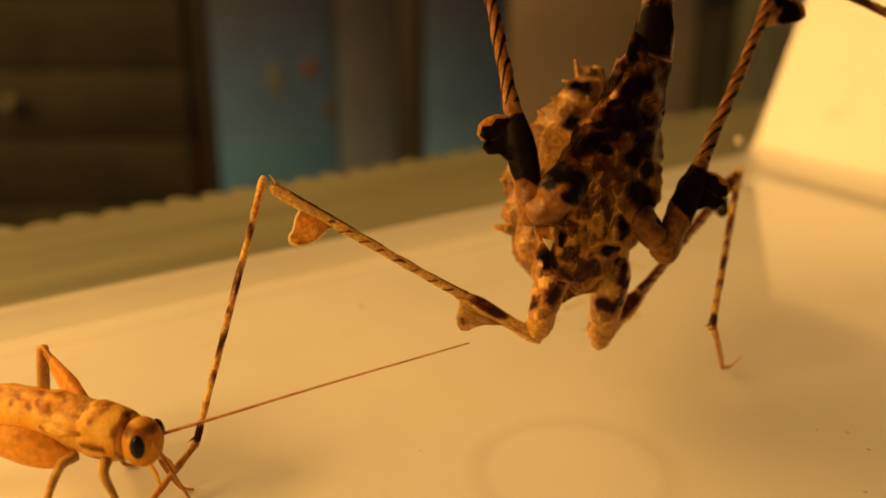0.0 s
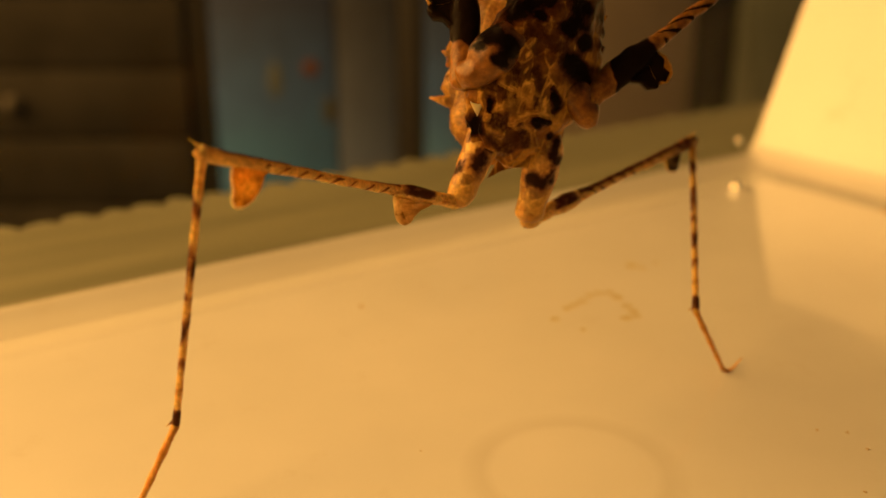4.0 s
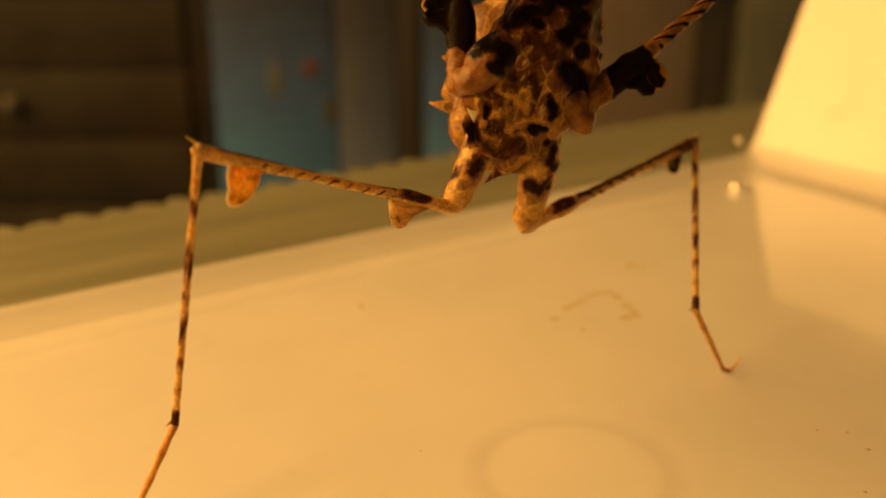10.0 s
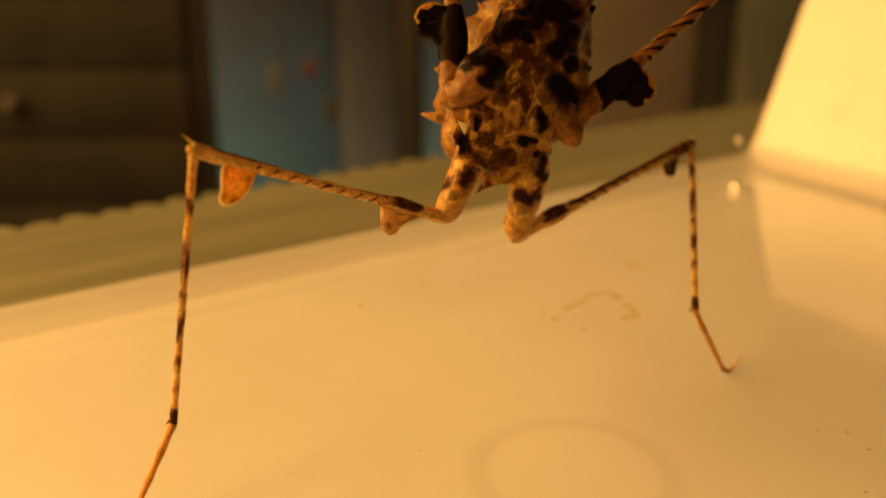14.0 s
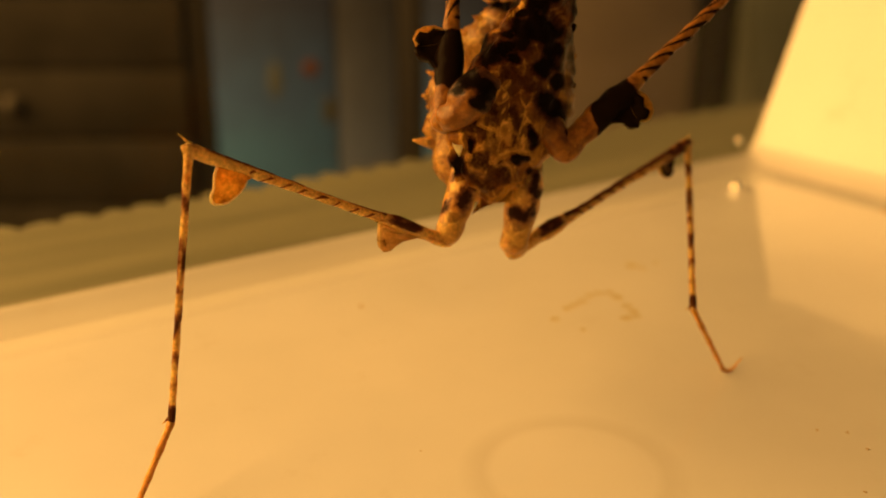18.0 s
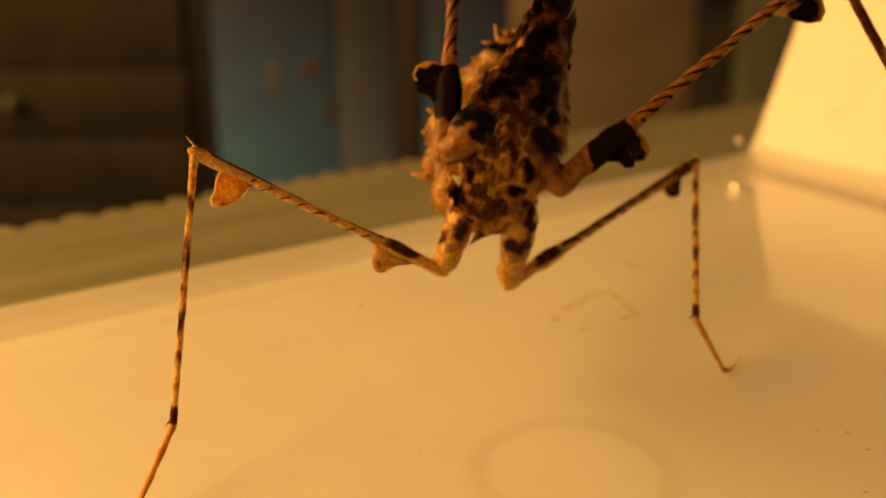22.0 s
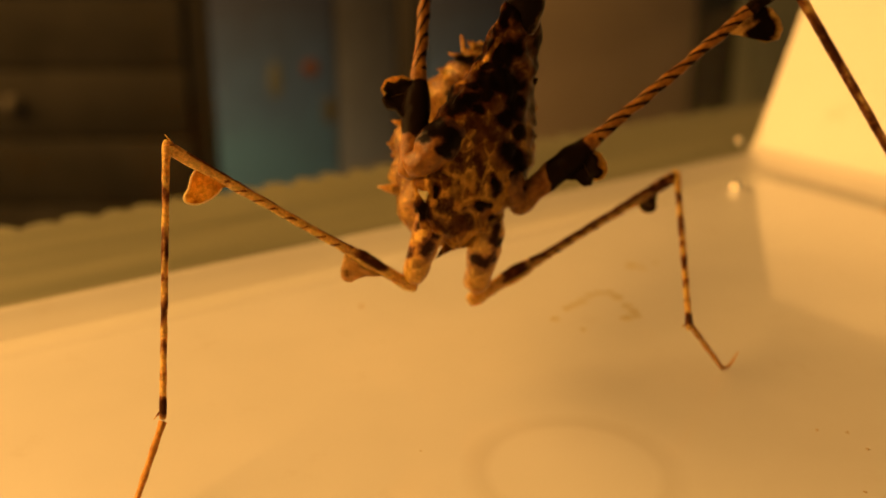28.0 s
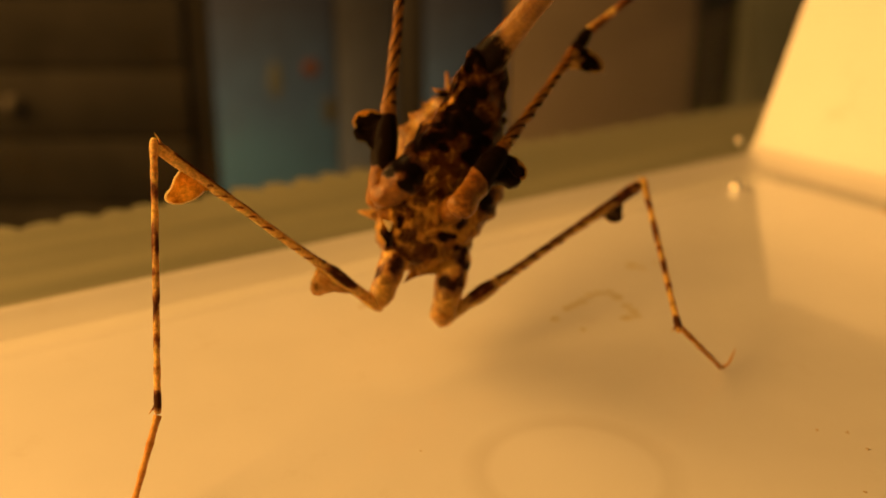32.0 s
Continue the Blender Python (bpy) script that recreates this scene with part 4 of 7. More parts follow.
def motions():
    walk(LEG["thorax"], [
        (0, mm(9.86, -12.1, 7.79, -19.4, -2.8, -6.9)), (.5, mm(10.17, -11.93, 8.25, -18.4, -2.9, -7)),
        (.7, mm(9.33, -10.45, 9.24, -18.5, -2.8, -6.1)), (1, mm(8.54, -8.27, 10.9, -20.4, -4.2, -6.9)),
        (1.1, mm(7.52, -10.93, 12.93, -21.7, -2.6, -5.9)), (1.2, mm(5.5, -11.81, 19.46, -18.5, -2.5, -2.6)),
        (1.5, mm(4.19, -9.39, 19.18, -17.7, .3, -11)), (2, mm(4.43, -9.31, 17.99, -16.4, 1.6, -10)), (2.5, mm(4, -8.96, 17.6, -17.7, .8, -9.3)),
        (3, mm(3.96, -9, 17.63, -17, 1.1, -9.7)), (3.5, mm(4.01, -9.04, 17.5, -17.1, 1.3, -9.1)), (5.5, mm(3.56, -8.47, 16.89, -17.5, 1.3, -9.2)),
        (6, mm(3.39, -8.4, 16.78, -18, 1.1, -10.1)), (6.5, mm(3.69, -8.54, 16.82, -17.8, 1.3, -9.4)), (7, mm(4.33, -8.86, 16.7, -16.6, 1.9, -9.2)),
        (7.5, mm(3.23, -8.23, 16.71, -17.4, 1.1, -10.6)), (8, mm(3.92, -8.49, 16.65, -17.1, 1.6, -9.8)),
        (8.5, mm(3.84, -8.35, 16.63, -17.2, 1.9, -10.1)), (9, mm(3.91, -8.58, 16.77, -16.9, 1.6, -9.7)),
        (9.5, mm(3.78, -8.49, 16.78, -17.2, 1.4, -9.6)), (10, mm(3.74, -8.5, 16.74, -16.9, 1.7, -10.3)),
        (10.5, mm(2.83, -7.86, 16.26, -17.1, 1.5, -9.1)), (11, mm(3.01, -8.03, 16.17, -16.8, 1.7, -9.8)),
        (11.5, mm(2.99, -7.77, 16.16, -16.4, 1.5, -9.8)), (12, mm(2.24, -7.23, 15.69, -16.6, 1.6, -9.8)),
        (12.5, mm(2.84, -7.6, 15.75, -17.9, 1.3, -9.4)), (13, mm(2.25, -7.17, 15.46, -17.7, 1.3, -9.8)),
        (13.5, mm(3.01, -7.62, 15.46, -17, 1.8, -10.1)), (14, mm(3.07, -7.54, 15.6, -17.1, 1.8, -10.2)),
        (14.5, mm(2.54, -7.7, 15.79, -17.9, 1.3, -8.7)), (16.5, mm(3.09, -6.65, 14.04, -21, -2.4, -3.8)),
        (17, mm(3.45, -6.8, 13.81, -20.5, -2.2, -3.5)), (17.5, mm(2.79, -7.55, 14.14, -17.7, -1.9, -5.9)),
        (18, mm(3.04, -6.79, 13.68, -18.4, -1.6, -7.1)), (18.5, mm(3.26, -7.03, 13.74, -18.2, -1.6, -6.9)),
        (19, mm(4.58, -7.45, 13.73, -16, -.9, -6.9)), (19.5, mm(3.4, -6.97, 13.73, -17.1, -1.5, -7)),
        (20, mm(3.79, -7.02, 13.56, -17.2, -1.4, -7.1)), (20.5, mm(4.28, -7.35, 13.75, -16.2, -1.2, -7.1)),
        (21, mm(4.14, -7.14, 13.58, -17.1, -.6, -6.9)), (21.5, mm(3.47, -6.56, 13.26, -18.2, -.9, -7.8)),
        (22, mm(2.85, -5.8, 10.66, -22.5, -.9, -6)), (22.5, mm(1.85, -5.11, 10.78, -23.8, -1.2, -5.4)), (23, mm(1, -4.31, 10.58, -23.9, -1.3, -6.4)),
        (23.5, mm(1.09, -4.66, 10.33, -24, -1.4, -6.7)), (24, mm(1.63, -4.88, 10.15, -23.7, -1, -5.9)),
        (24.5, mm(1.11, -4.83, 10.08, -23.2, -1, -5.5)), (25, mm(.88, -4.98, 9.91, -23, -1.1, -5.1)), (25.5, mm(.31, -5.02, 10.02, -23, -1.3, -5.8)),
        (27.5, mm(-.03, -6.09, 9.65, -22.1, -.5, -4.4)), (28, mm(.03, -6.23, 9.56, -21.9, -.3, -4.3)),
        (28.5, mm(.24, -6.16, 9.62, -21.6, -.1, -3.9)), (29, mm(.12, -5.89, 9.71, -21.5, -.6, -4.5)),
        (29.5, mm(-1.34, -5.56, 9.61, -21.6, -1.1, -5.3)), (29.8, mm(-1.63, -5.52, 8.88, -21.9, -1.2, -5.3)),
        (30, mm(-1.91, -4.85, 8.09, -21.9, -0, -6.8)), (30.2, mm(-2.07, -4.09, 7.89, -21.4, 1.1, -8.6)),
        (30.5, mm(-2.31, -3.08, 7.7, -18.9, 3.2, -11.7)), (31, mm(-2.9, -2.88, 7.27, -17.1, 2.9, -12.6)),
        (31.5, mm(-3.53, -2.33, 6.27, -18.7, 1.9, -12.1)), (32, mm(-3.17, -1.85, 5.54, -21.7, .9, -10.4))])
    walk(LEG["hind_coxa_l"], [
        (0, mm(8.63, -11.35, 13.37, -136, 70.9, -139.5)), (.5, mm(8.91, -11.26, 13.83, -138.4, 71.6, -142)),
        (.7, mm(8.08, -9.8, 14.82, -135.6, 68.6, -139.2)), (1, mm(7.18, -7.4, 16.43, -115.9, 51.1, -116.6)),
        (1.1, mm(6.33, -9.96, 18.48, -157.9, 76.7, -161.9)), (1.2, mm(4.25, -11.24, 25.05, -163.3, 76.4, -167.7)),
        (1.5, mm(3.28, -8.77, 24.83, -134.9, 58.9, -138.7)), (2, mm(3.62, -8.86, 23.67, -138.7, 60.1, -143.1)),
        (2.5, mm(3.13, -8.38, 23.26, -136.6, 60.8, -140.7)), (3, mm(3.11, -8.48, 23.3, -138.9, 61, -143.2)),
        (3.5, mm(3.17, -8.52, 23.18, -138.2, 61, -142.4)), (5.5, mm(2.73, -7.92, 22.56, -139.1, 61.2, -143.5)),
        (6, mm(2.55, -7.78, 22.45, -140.3, 61.4, -144.9)), (6.5, mm(2.86, -7.94, 22.49, -139.5, 61.5, -144)),
        (7, mm(3.54, -8.4, 22.39, -140.7, 61.6, -145.4)), (7.5, mm(2.39, -7.66, 22.38, -139.8, 60.8, -144.3)),
        (8, mm(3.12, -7.96, 22.33, -139.7, 61, -144.2)), (8.5, mm(3.06, -7.82, 22.32, -138.7, 59.7, -143)),
        (9, mm(3.11, -8.07, 22.45, -139.4, 60.9, -143.9)), (9.5, mm(2.95, -7.96, 22.46, -138.5, 60.8, -142.8)),
        (10, mm(2.94, -7.99, 22.43, -140.7, 60.8, -145.4)), (10.5, mm(2.01, -7.35, 21.94, -139.8, 61.3, -144.3)),
        (11, mm(2.21, -7.54, 21.86, -141.7, 61.2, -146.5)), (11.5, mm(2.16, -7.31, 21.84, -139.4, 60.7, -143.8)),
        (12, mm(1.43, -6.76, 21.38, -139.4, 60.3, -143.9)), (12.5, mm(2.02, -7, 21.42, -140, 61.3, -144.5)),
        (13, mm(1.43, -6.58, 21.13, -140, 60.8, -144.6)), (13.5, mm(2.23, -7.1, 21.14, -141.2, 60.7, -145.9)),
        (14, mm(2.29, -7.02, 21.28, -138.8, 59.7, -143.2)), (14.5, mm(1.71, -7.11, 21.46, -139, 61.4, -143.4)),
        (16.5, mm(1.87, -5.8, 19.6, -123.1, 62.7, -125.4)), (17, mm(2.24, -6.01, 19.39, -121.9, 61.2, -124.1)),
        (17.5, mm(1.62, -6.98, 19.75, -138, 68, -141.9)), (18, mm(1.92, -6.14, 19.29, -130.7, 63.4, -134)),
        (18.5, mm(2.13, -6.4, 19.36, -131, 63.9, -134.3)), (19, mm(3.49, -7.04, 19.38, -131.9, 63.8, -135.2)),
        (19.5, mm(2.27, -6.45, 19.35, -131.1, 63.8, -134.4)), (20, mm(2.67, -6.49, 19.19, -130, 63.1, -133.1)),
        (20.5, mm(3.17, -6.92, 19.38, -131, 63.4, -134.2)), (21, mm(3.09, -6.63, 19.22, -131.2, 62.7, -134.5)),
        (21.5, mm(2.43, -5.92, 18.89, -131.7, 62.3, -135.1)), (22, mm(1.83, -4.77, 16.24, -139.3, 65.3, -143.6)),
        (22.5, mm(.8, -3.97, 16.33, -133.6, 65.6, -137.1)), (23, mm(-.04, -3.14, 16.13, -133.1, 64.8, -136.6)),
        (23.5, mm(.04, -3.48, 15.87, -139.2, 67.1, -143.3)), (24, mm(.6, -3.75, 15.7, -142.3, 67.7, -146.6)),
        (24.5, mm(.07, -3.75, 15.65, -148.7, 69.4, -153.6)), (25, mm(-.18, -3.93, 15.48, -151.1, 70.6, -156)),
        (25.5, mm(-.76, -3.95, 15.58, -155.6, 71.4, -160.8)), (27.5, mm(-1.05, -5.13, 15.24, -172.4, 72.9, -178.4)),
        (28, mm(-.97, -5.31, 15.16, -179.8, 72.8, 173.8)), (28.5, mm(-.76, -5.27, 15.23, -180, 72.5, 173.4)),
        (29, mm(-.91, -4.99, 15.31, -179.3, 72.9, 174.4)), (29.5, mm(-2.4, -4.64, 15.2, 167.1, 72.7, 160.2)),
        (29.8, mm(-2.7, -4.56, 14.46, 169.8, 72.8, 163)), (30, mm(-2.85, -3.88, 13.69, -159, 71.3, -164.5)),
        (30.2, mm(-2.87, -3.16, 13.52, -139.1, 66.3, -143.3)), (30.5, mm(-2.91, -2.39, 13.38, -125.8, 57.8, -128.2)),
        (31, mm(-3.55, -2.35, 12.97, -125.9, 57.3, -128.4)), (31.5, mm(-4.26, -1.63, 11.94, -121.7, 53.5, -123.3)),
        (32, mm(-3.96, -.86, 11.16, -116.2, 45, -116.1))])
    walk(LEG["hind_coxa_r"], [
        (0, mm(13.66, -8.75, 12.09, -169.3, 82.8, -171.8)), (.5, mm(13.95, -8.65, 12.62, -178.3, 83.3, 179.3)),
        (.7, mm(13.07, -7.11, 13.6, -156.8, 82.3, -159.2)), (1, mm(12.24, -4.83, 15.22, -112.9, 67.2, -114.4)),
        (1.1, mm(11.3, -7.34, 17.06, 140, 81.5, 137.3)), (1.2, mm(9.05, -8.25, 23.8, 142.5, 82.8, 140.1)),
        (1.5, mm(8.42, -6.48, 23.39, -149.4, 76.9, -152.9)), (2, mm(8.68, -6.44, 22.2, -154.4, 76.6, -158.2)),
        (2.5, mm(8.18, -5.94, 21.78, -151, 76.8, -154.6)), (3, mm(8.17, -6.06, 21.85, -155.7, 77.3, -159.4)),
        (3.5, mm(8.2, -6.05, 21.7, -153, 76.7, -156.8)), (5.5, mm(7.76, -5.46, 21.06, -155.3, 76.9, -159.1)),
        (6, mm(7.62, -5.41, 20.94, -160.6, 77.6, -164.5)), (6.5, mm(7.91, -5.51, 20.98, -157.2, 77.1, -161.1)),
        (7, mm(8.56, -5.92, 20.89, -158.6, 76.8, -162.6)), (7.5, mm(7.49, -5.32, 20.9, -159.8, 77.5, -163.6)),
        (8, mm(8.17, -5.55, 20.82, -157.6, 76.8, -161.5)), (8.5, mm(8.12, -5.43, 20.79, -154.3, 76.1, -158.2)),
        (9, mm(8.16, -5.64, 20.95, -156.5, 76.7, -160.4)), (9.5, mm(8, -5.53, 20.97, -154.7, 76.7, -158.5)),
        (10, mm(8.02, -5.61, 20.93, -160.3, 77.1, -164.3)), (10.5, mm(7.03, -4.87, 20.45, -156.1, 77, -159.9)),
        (11, mm(7.27, -5.12, 20.36, -161.2, 77.3, -165.2)), (11.5, mm(7.22, -4.88, 20.39, -156.4, 77, -160.2)),
        (12, mm(6.49, -4.34, 19.9, -155.9, 76.7, -159.8)), (12.5, mm(7.06, -4.57, 19.9, -157.5, 77.2, -161.4)),
        (13, mm(6.49, -4.19, 19.61, -157.8, 77.2, -161.7)), (13.5, mm(7.29, -4.71, 19.62, -160.4, 77, -164.5)),
        (14, mm(7.36, -4.64, 19.77, -154.9, 76.2, -158.8)), (14.5, mm(6.72, -4.62, 19.94, -154.2, 76.9, -158)),
        (16.5, mm(6.74, -2.98, 18.2, -125.4, 75, -127.6)), (17, mm(7.09, -3.15, 18.01, -121.8, 73.7, -123.9)),
        (17.5, mm(6.58, -4.26, 18.5, -160.5, 81, -163.4)), (18, mm(6.93, -3.53, 17.97, -142.3, 77.9, -145.2)),
        (18.5, mm(7.13, -3.77, 18.05, -142.7, 78.2, -145.5)), (19, mm(8.48, -4.36, 18.13, -144.5, 77.6, -147.6)),
        (19.5, mm(7.27, -3.8, 18.1, -142.9, 78.1, -145.7)), (20, mm(7.67, -3.85, 17.92, -140.6, 77.5, -143.5)),
        (20.5, mm(8.18, -4.26, 18.15, -142.9, 77.7, -145.9)), (21, mm(8.07, -3.97, 17.89, -141.7, 76.8, -144.8)),
        (21.5, mm(7.45, -3.37, 17.52, -143.7, 77.3, -146.8)), (22, mm(6.76, -2.18, 14.63, -154.2, 79.3, -157.3)),
        (22.5, mm(5.71, -1.36, 14.69, -145.8, 78.3, -148.7)), (23, mm(4.92, -.63, 14.48, -147.2, 78.2, -150.3)),
        (23.5, mm(5.02, -.99, 14.23, -161.6, 79.7, -165)), (24, mm(5.53, -1.18, 14.05, -164.2, 79.7, -167.6)),
        (24.5, mm(4.99, -1.13, 14.01, -175.9, 80.3, -179.4)), (25, mm(4.72, -1.27, 13.87, 179.6, 80.4, 176.1)),
        (25.5, mm(4.18, -1.36, 13.98, 168.8, 80.2, 165.1)), (27.5, mm(3.8, -2.39, 13.62, 152, 78.8, 147.9)),
        (28, mm(3.86, -2.55, 13.54, 145, 77.9, 140.7)), (28.5, mm(4.06, -2.46, 13.61, 145.6, 78, 141.4)),
        (29, mm(3.95, -2.24, 13.73, 144.6, 78, 140.4)), (29.5, mm(2.51, -1.96, 13.66, 133.9, 75.2, 129.2)),
        (29.8, mm(2.21, -1.9, 12.91, 137, 76, 132.4)), (30, mm(2.1, -1.33, 12.05, 167.9, 78.6, 163.6)),
        (30.2, mm(2.12, -.75, 11.82, -163.3, 77.4, -167.4)), (30.5, mm(2.17, -.18, 11.65, -141, 72.6, -144.6)),
        (31, mm(1.58, -.18, 11.36, -140, 73.8, -143.4)), (31.5, mm(.87, .55, 10.32, -129.4, 71, -132.3)),
        (32, mm(1.11, 1.39, 9.46, -115.7, 62.8, -117.4))])
    walk(LEG["mid_coxa_r"], [
        (0, mm(14.67, -8.71, 17.74, -24.4, 51.1, -15.5)), (.5, mm(14.93, -8.7, 18.27, -21.6, 51.9, -11.9)),
        (.7, mm(14.06, -7.14, 19.25, -24.9, 47.1, -15.8)), (1, mm(13.11, -4.67, 20.89, -44.8, 29.7, -46.9)),
        (1.1, mm(12.36, -7.05, 22.69, -13.6, 51.9, -1.3)), (1.2, mm(10.08, -8.21, 29.44, 1.6, 50.4, 19.6)),
        (1.5, mm(9.69, -6.72, 28.99, -27.4, 54.2, -19.8)), (2, mm(10.06, -6.81, 27.76, -19.3, 56.1, -9.9)),
        (2.5, mm(9.51, -6.15, 27.36, -26.6, 51, -18.5)), (3, mm(9.51, -6.36, 27.42, -20.1, 56.4, -10.9)),
        (3.5, mm(9.57, -6.33, 27.26, -25.9, 55.9, -18.1)), (5.5, mm(9.14, -5.71, 26.62, -25.2, 56.5, -17.3)),
        (6, mm(8.98, -5.62, 26.51, -20.5, 56.1, -11.3)), (6.5, mm(9.28, -5.73, 26.54, -24.2, 55.4, -16)),
        (7, mm(9.98, -6.25, 26.44, -20, 56.1, -10.7)), (7.5, mm(8.84, -5.59, 26.47, -19.4, 58.1, -10.4)),
        (8, mm(9.56, -5.85, 26.39, -21.9, 55.9, -13.1)), (8.5, mm(9.54, -5.73, 26.34, -26.3, 57, -18.8)),
        (9, mm(9.55, -5.95, 26.51, -23, 57, -14.7)), (9.5, mm(9.38, -5.81, 26.54, -25.9, 57.4, -18.3)),
        (10, mm(9.41, -5.94, 26.49, -18.3, 59.1, -9.4)), (10.5, mm(8.42, -5.15, 26.01, -25.6, 59.8, -18.3)),
        (11, mm(8.66, -5.45, 25.92, -17.8, 61.8, -9.5)), (11.5, mm(8.59, -5.24, 25.95, -23.4, 61.9, -16)),
        (12, mm(7.87, -4.69, 25.46, -24.7, 61.8, -17.6)), (12.5, mm(8.44, -4.78, 25.47, -26.6, 59.2, -19.4)),
        (13, mm(7.86, -4.42, 25.18, -25.7, 60.2, -18.5)), (13.5, mm(8.7, -5.03, 25.18, -21.1, 60.9, -13.2)),
        (14, mm(8.76, -4.95, 25.32, -26.4, 58.7, -19.1)), (14.5, mm(8.1, -4.82, 25.51, -29, 56.9, -22.1)),
        (16.5, mm(7.79, -2.73, 23.84, -43.8, 36.5, -43.2)), (17, mm(8.16, -2.94, 23.64, -52.6, 38.9, -53.1)),
        (17.5, mm(7.65, -4.36, 24.14, -23.9, 53.4, -15.3)), (18, mm(8.04, -3.59, 23.6, -35.4, 50.8, -29.9)),
        (18.5, mm(8.24, -3.84, 23.68, -35.7, 52.1, -30.2)), (19, mm(9.64, -4.67, 23.75, -30.6, 52.7, -23.8)),
        (19.5, mm(8.37, -4, 23.73, -33.7, 53.3, -27.7)), (20, mm(8.79, -4.03, 23.55, -35.3, 52.3, -29.8)),
        (20.5, mm(9.3, -4.55, 23.77, -32.9, 54.1, -26.7)), (21, mm(9.26, -4.17, 23.5, -37.1, 53.7, -31.9)),
        (21.5, mm(8.63, -3.47, 23.14, -37.6, 53.7, -32.5)), (22, mm(7.98, -1.83, 20.23, -36.6, 50.3, -31.5)),
        (22.5, mm(6.91, -.88, 20.28, -49.5, 51.2, -47.1)), (23, mm(6.13, -.15, 20.07, -51.4, 52.5, -49.1)),
        (23.5, mm(6.21, -.5, 19.82, -42.4, 56.5, -38.3)), (24, mm(6.75, -.72, 19.64, -37.5, 55, -32.4)),
        (24.5, mm(6.21, -.7, 19.6, -34.3, 61.1, -28.9)), (25, mm(5.92, -.86, 19.47, -30.7, 61.7, -24.7)),
        (25.5, mm(5.36, -.95, 19.58, -25, 66.1, -18.8)), (27.5, mm(5.05, -2.05, 19.21, -6.5, 68.2, 1.2)),
        (28, mm(5.13, -2.23, 19.13, 3.7, 67.7, 12.6)), (28.5, mm(5.34, -2.17, 19.2, 2.8, 67, 11.9)), (29, mm(5.19, -1.97, 19.33, 4, 68, 12.7)),
        (29.5, mm(3.7, -1.69, 19.27, 16.5, 64.3, 27.8)), (29.8, mm(2.86, -2.13, 18.41, -26.1, 55.4, -18.3)),
        (30, mm(2.48, -1.95, 17.47, -47.4, 22.3, -53.8)), (30.2, mm(2.2, -1.79, 17.16, -48.7, -.8, -72)),
        (30.5, mm(1.72, -1.94, 16.83, -7.2, -19.2, -82.2)), (31, mm(1.05, -2.1, 16.48, 65.1, -24.1, -88)),
        (31.5, mm(.3, -1.21, 15.49, 4.1, -20.7, -82.3)), (32, mm(.55, -.11, 14.71, -8.9, -19, -82.3))])
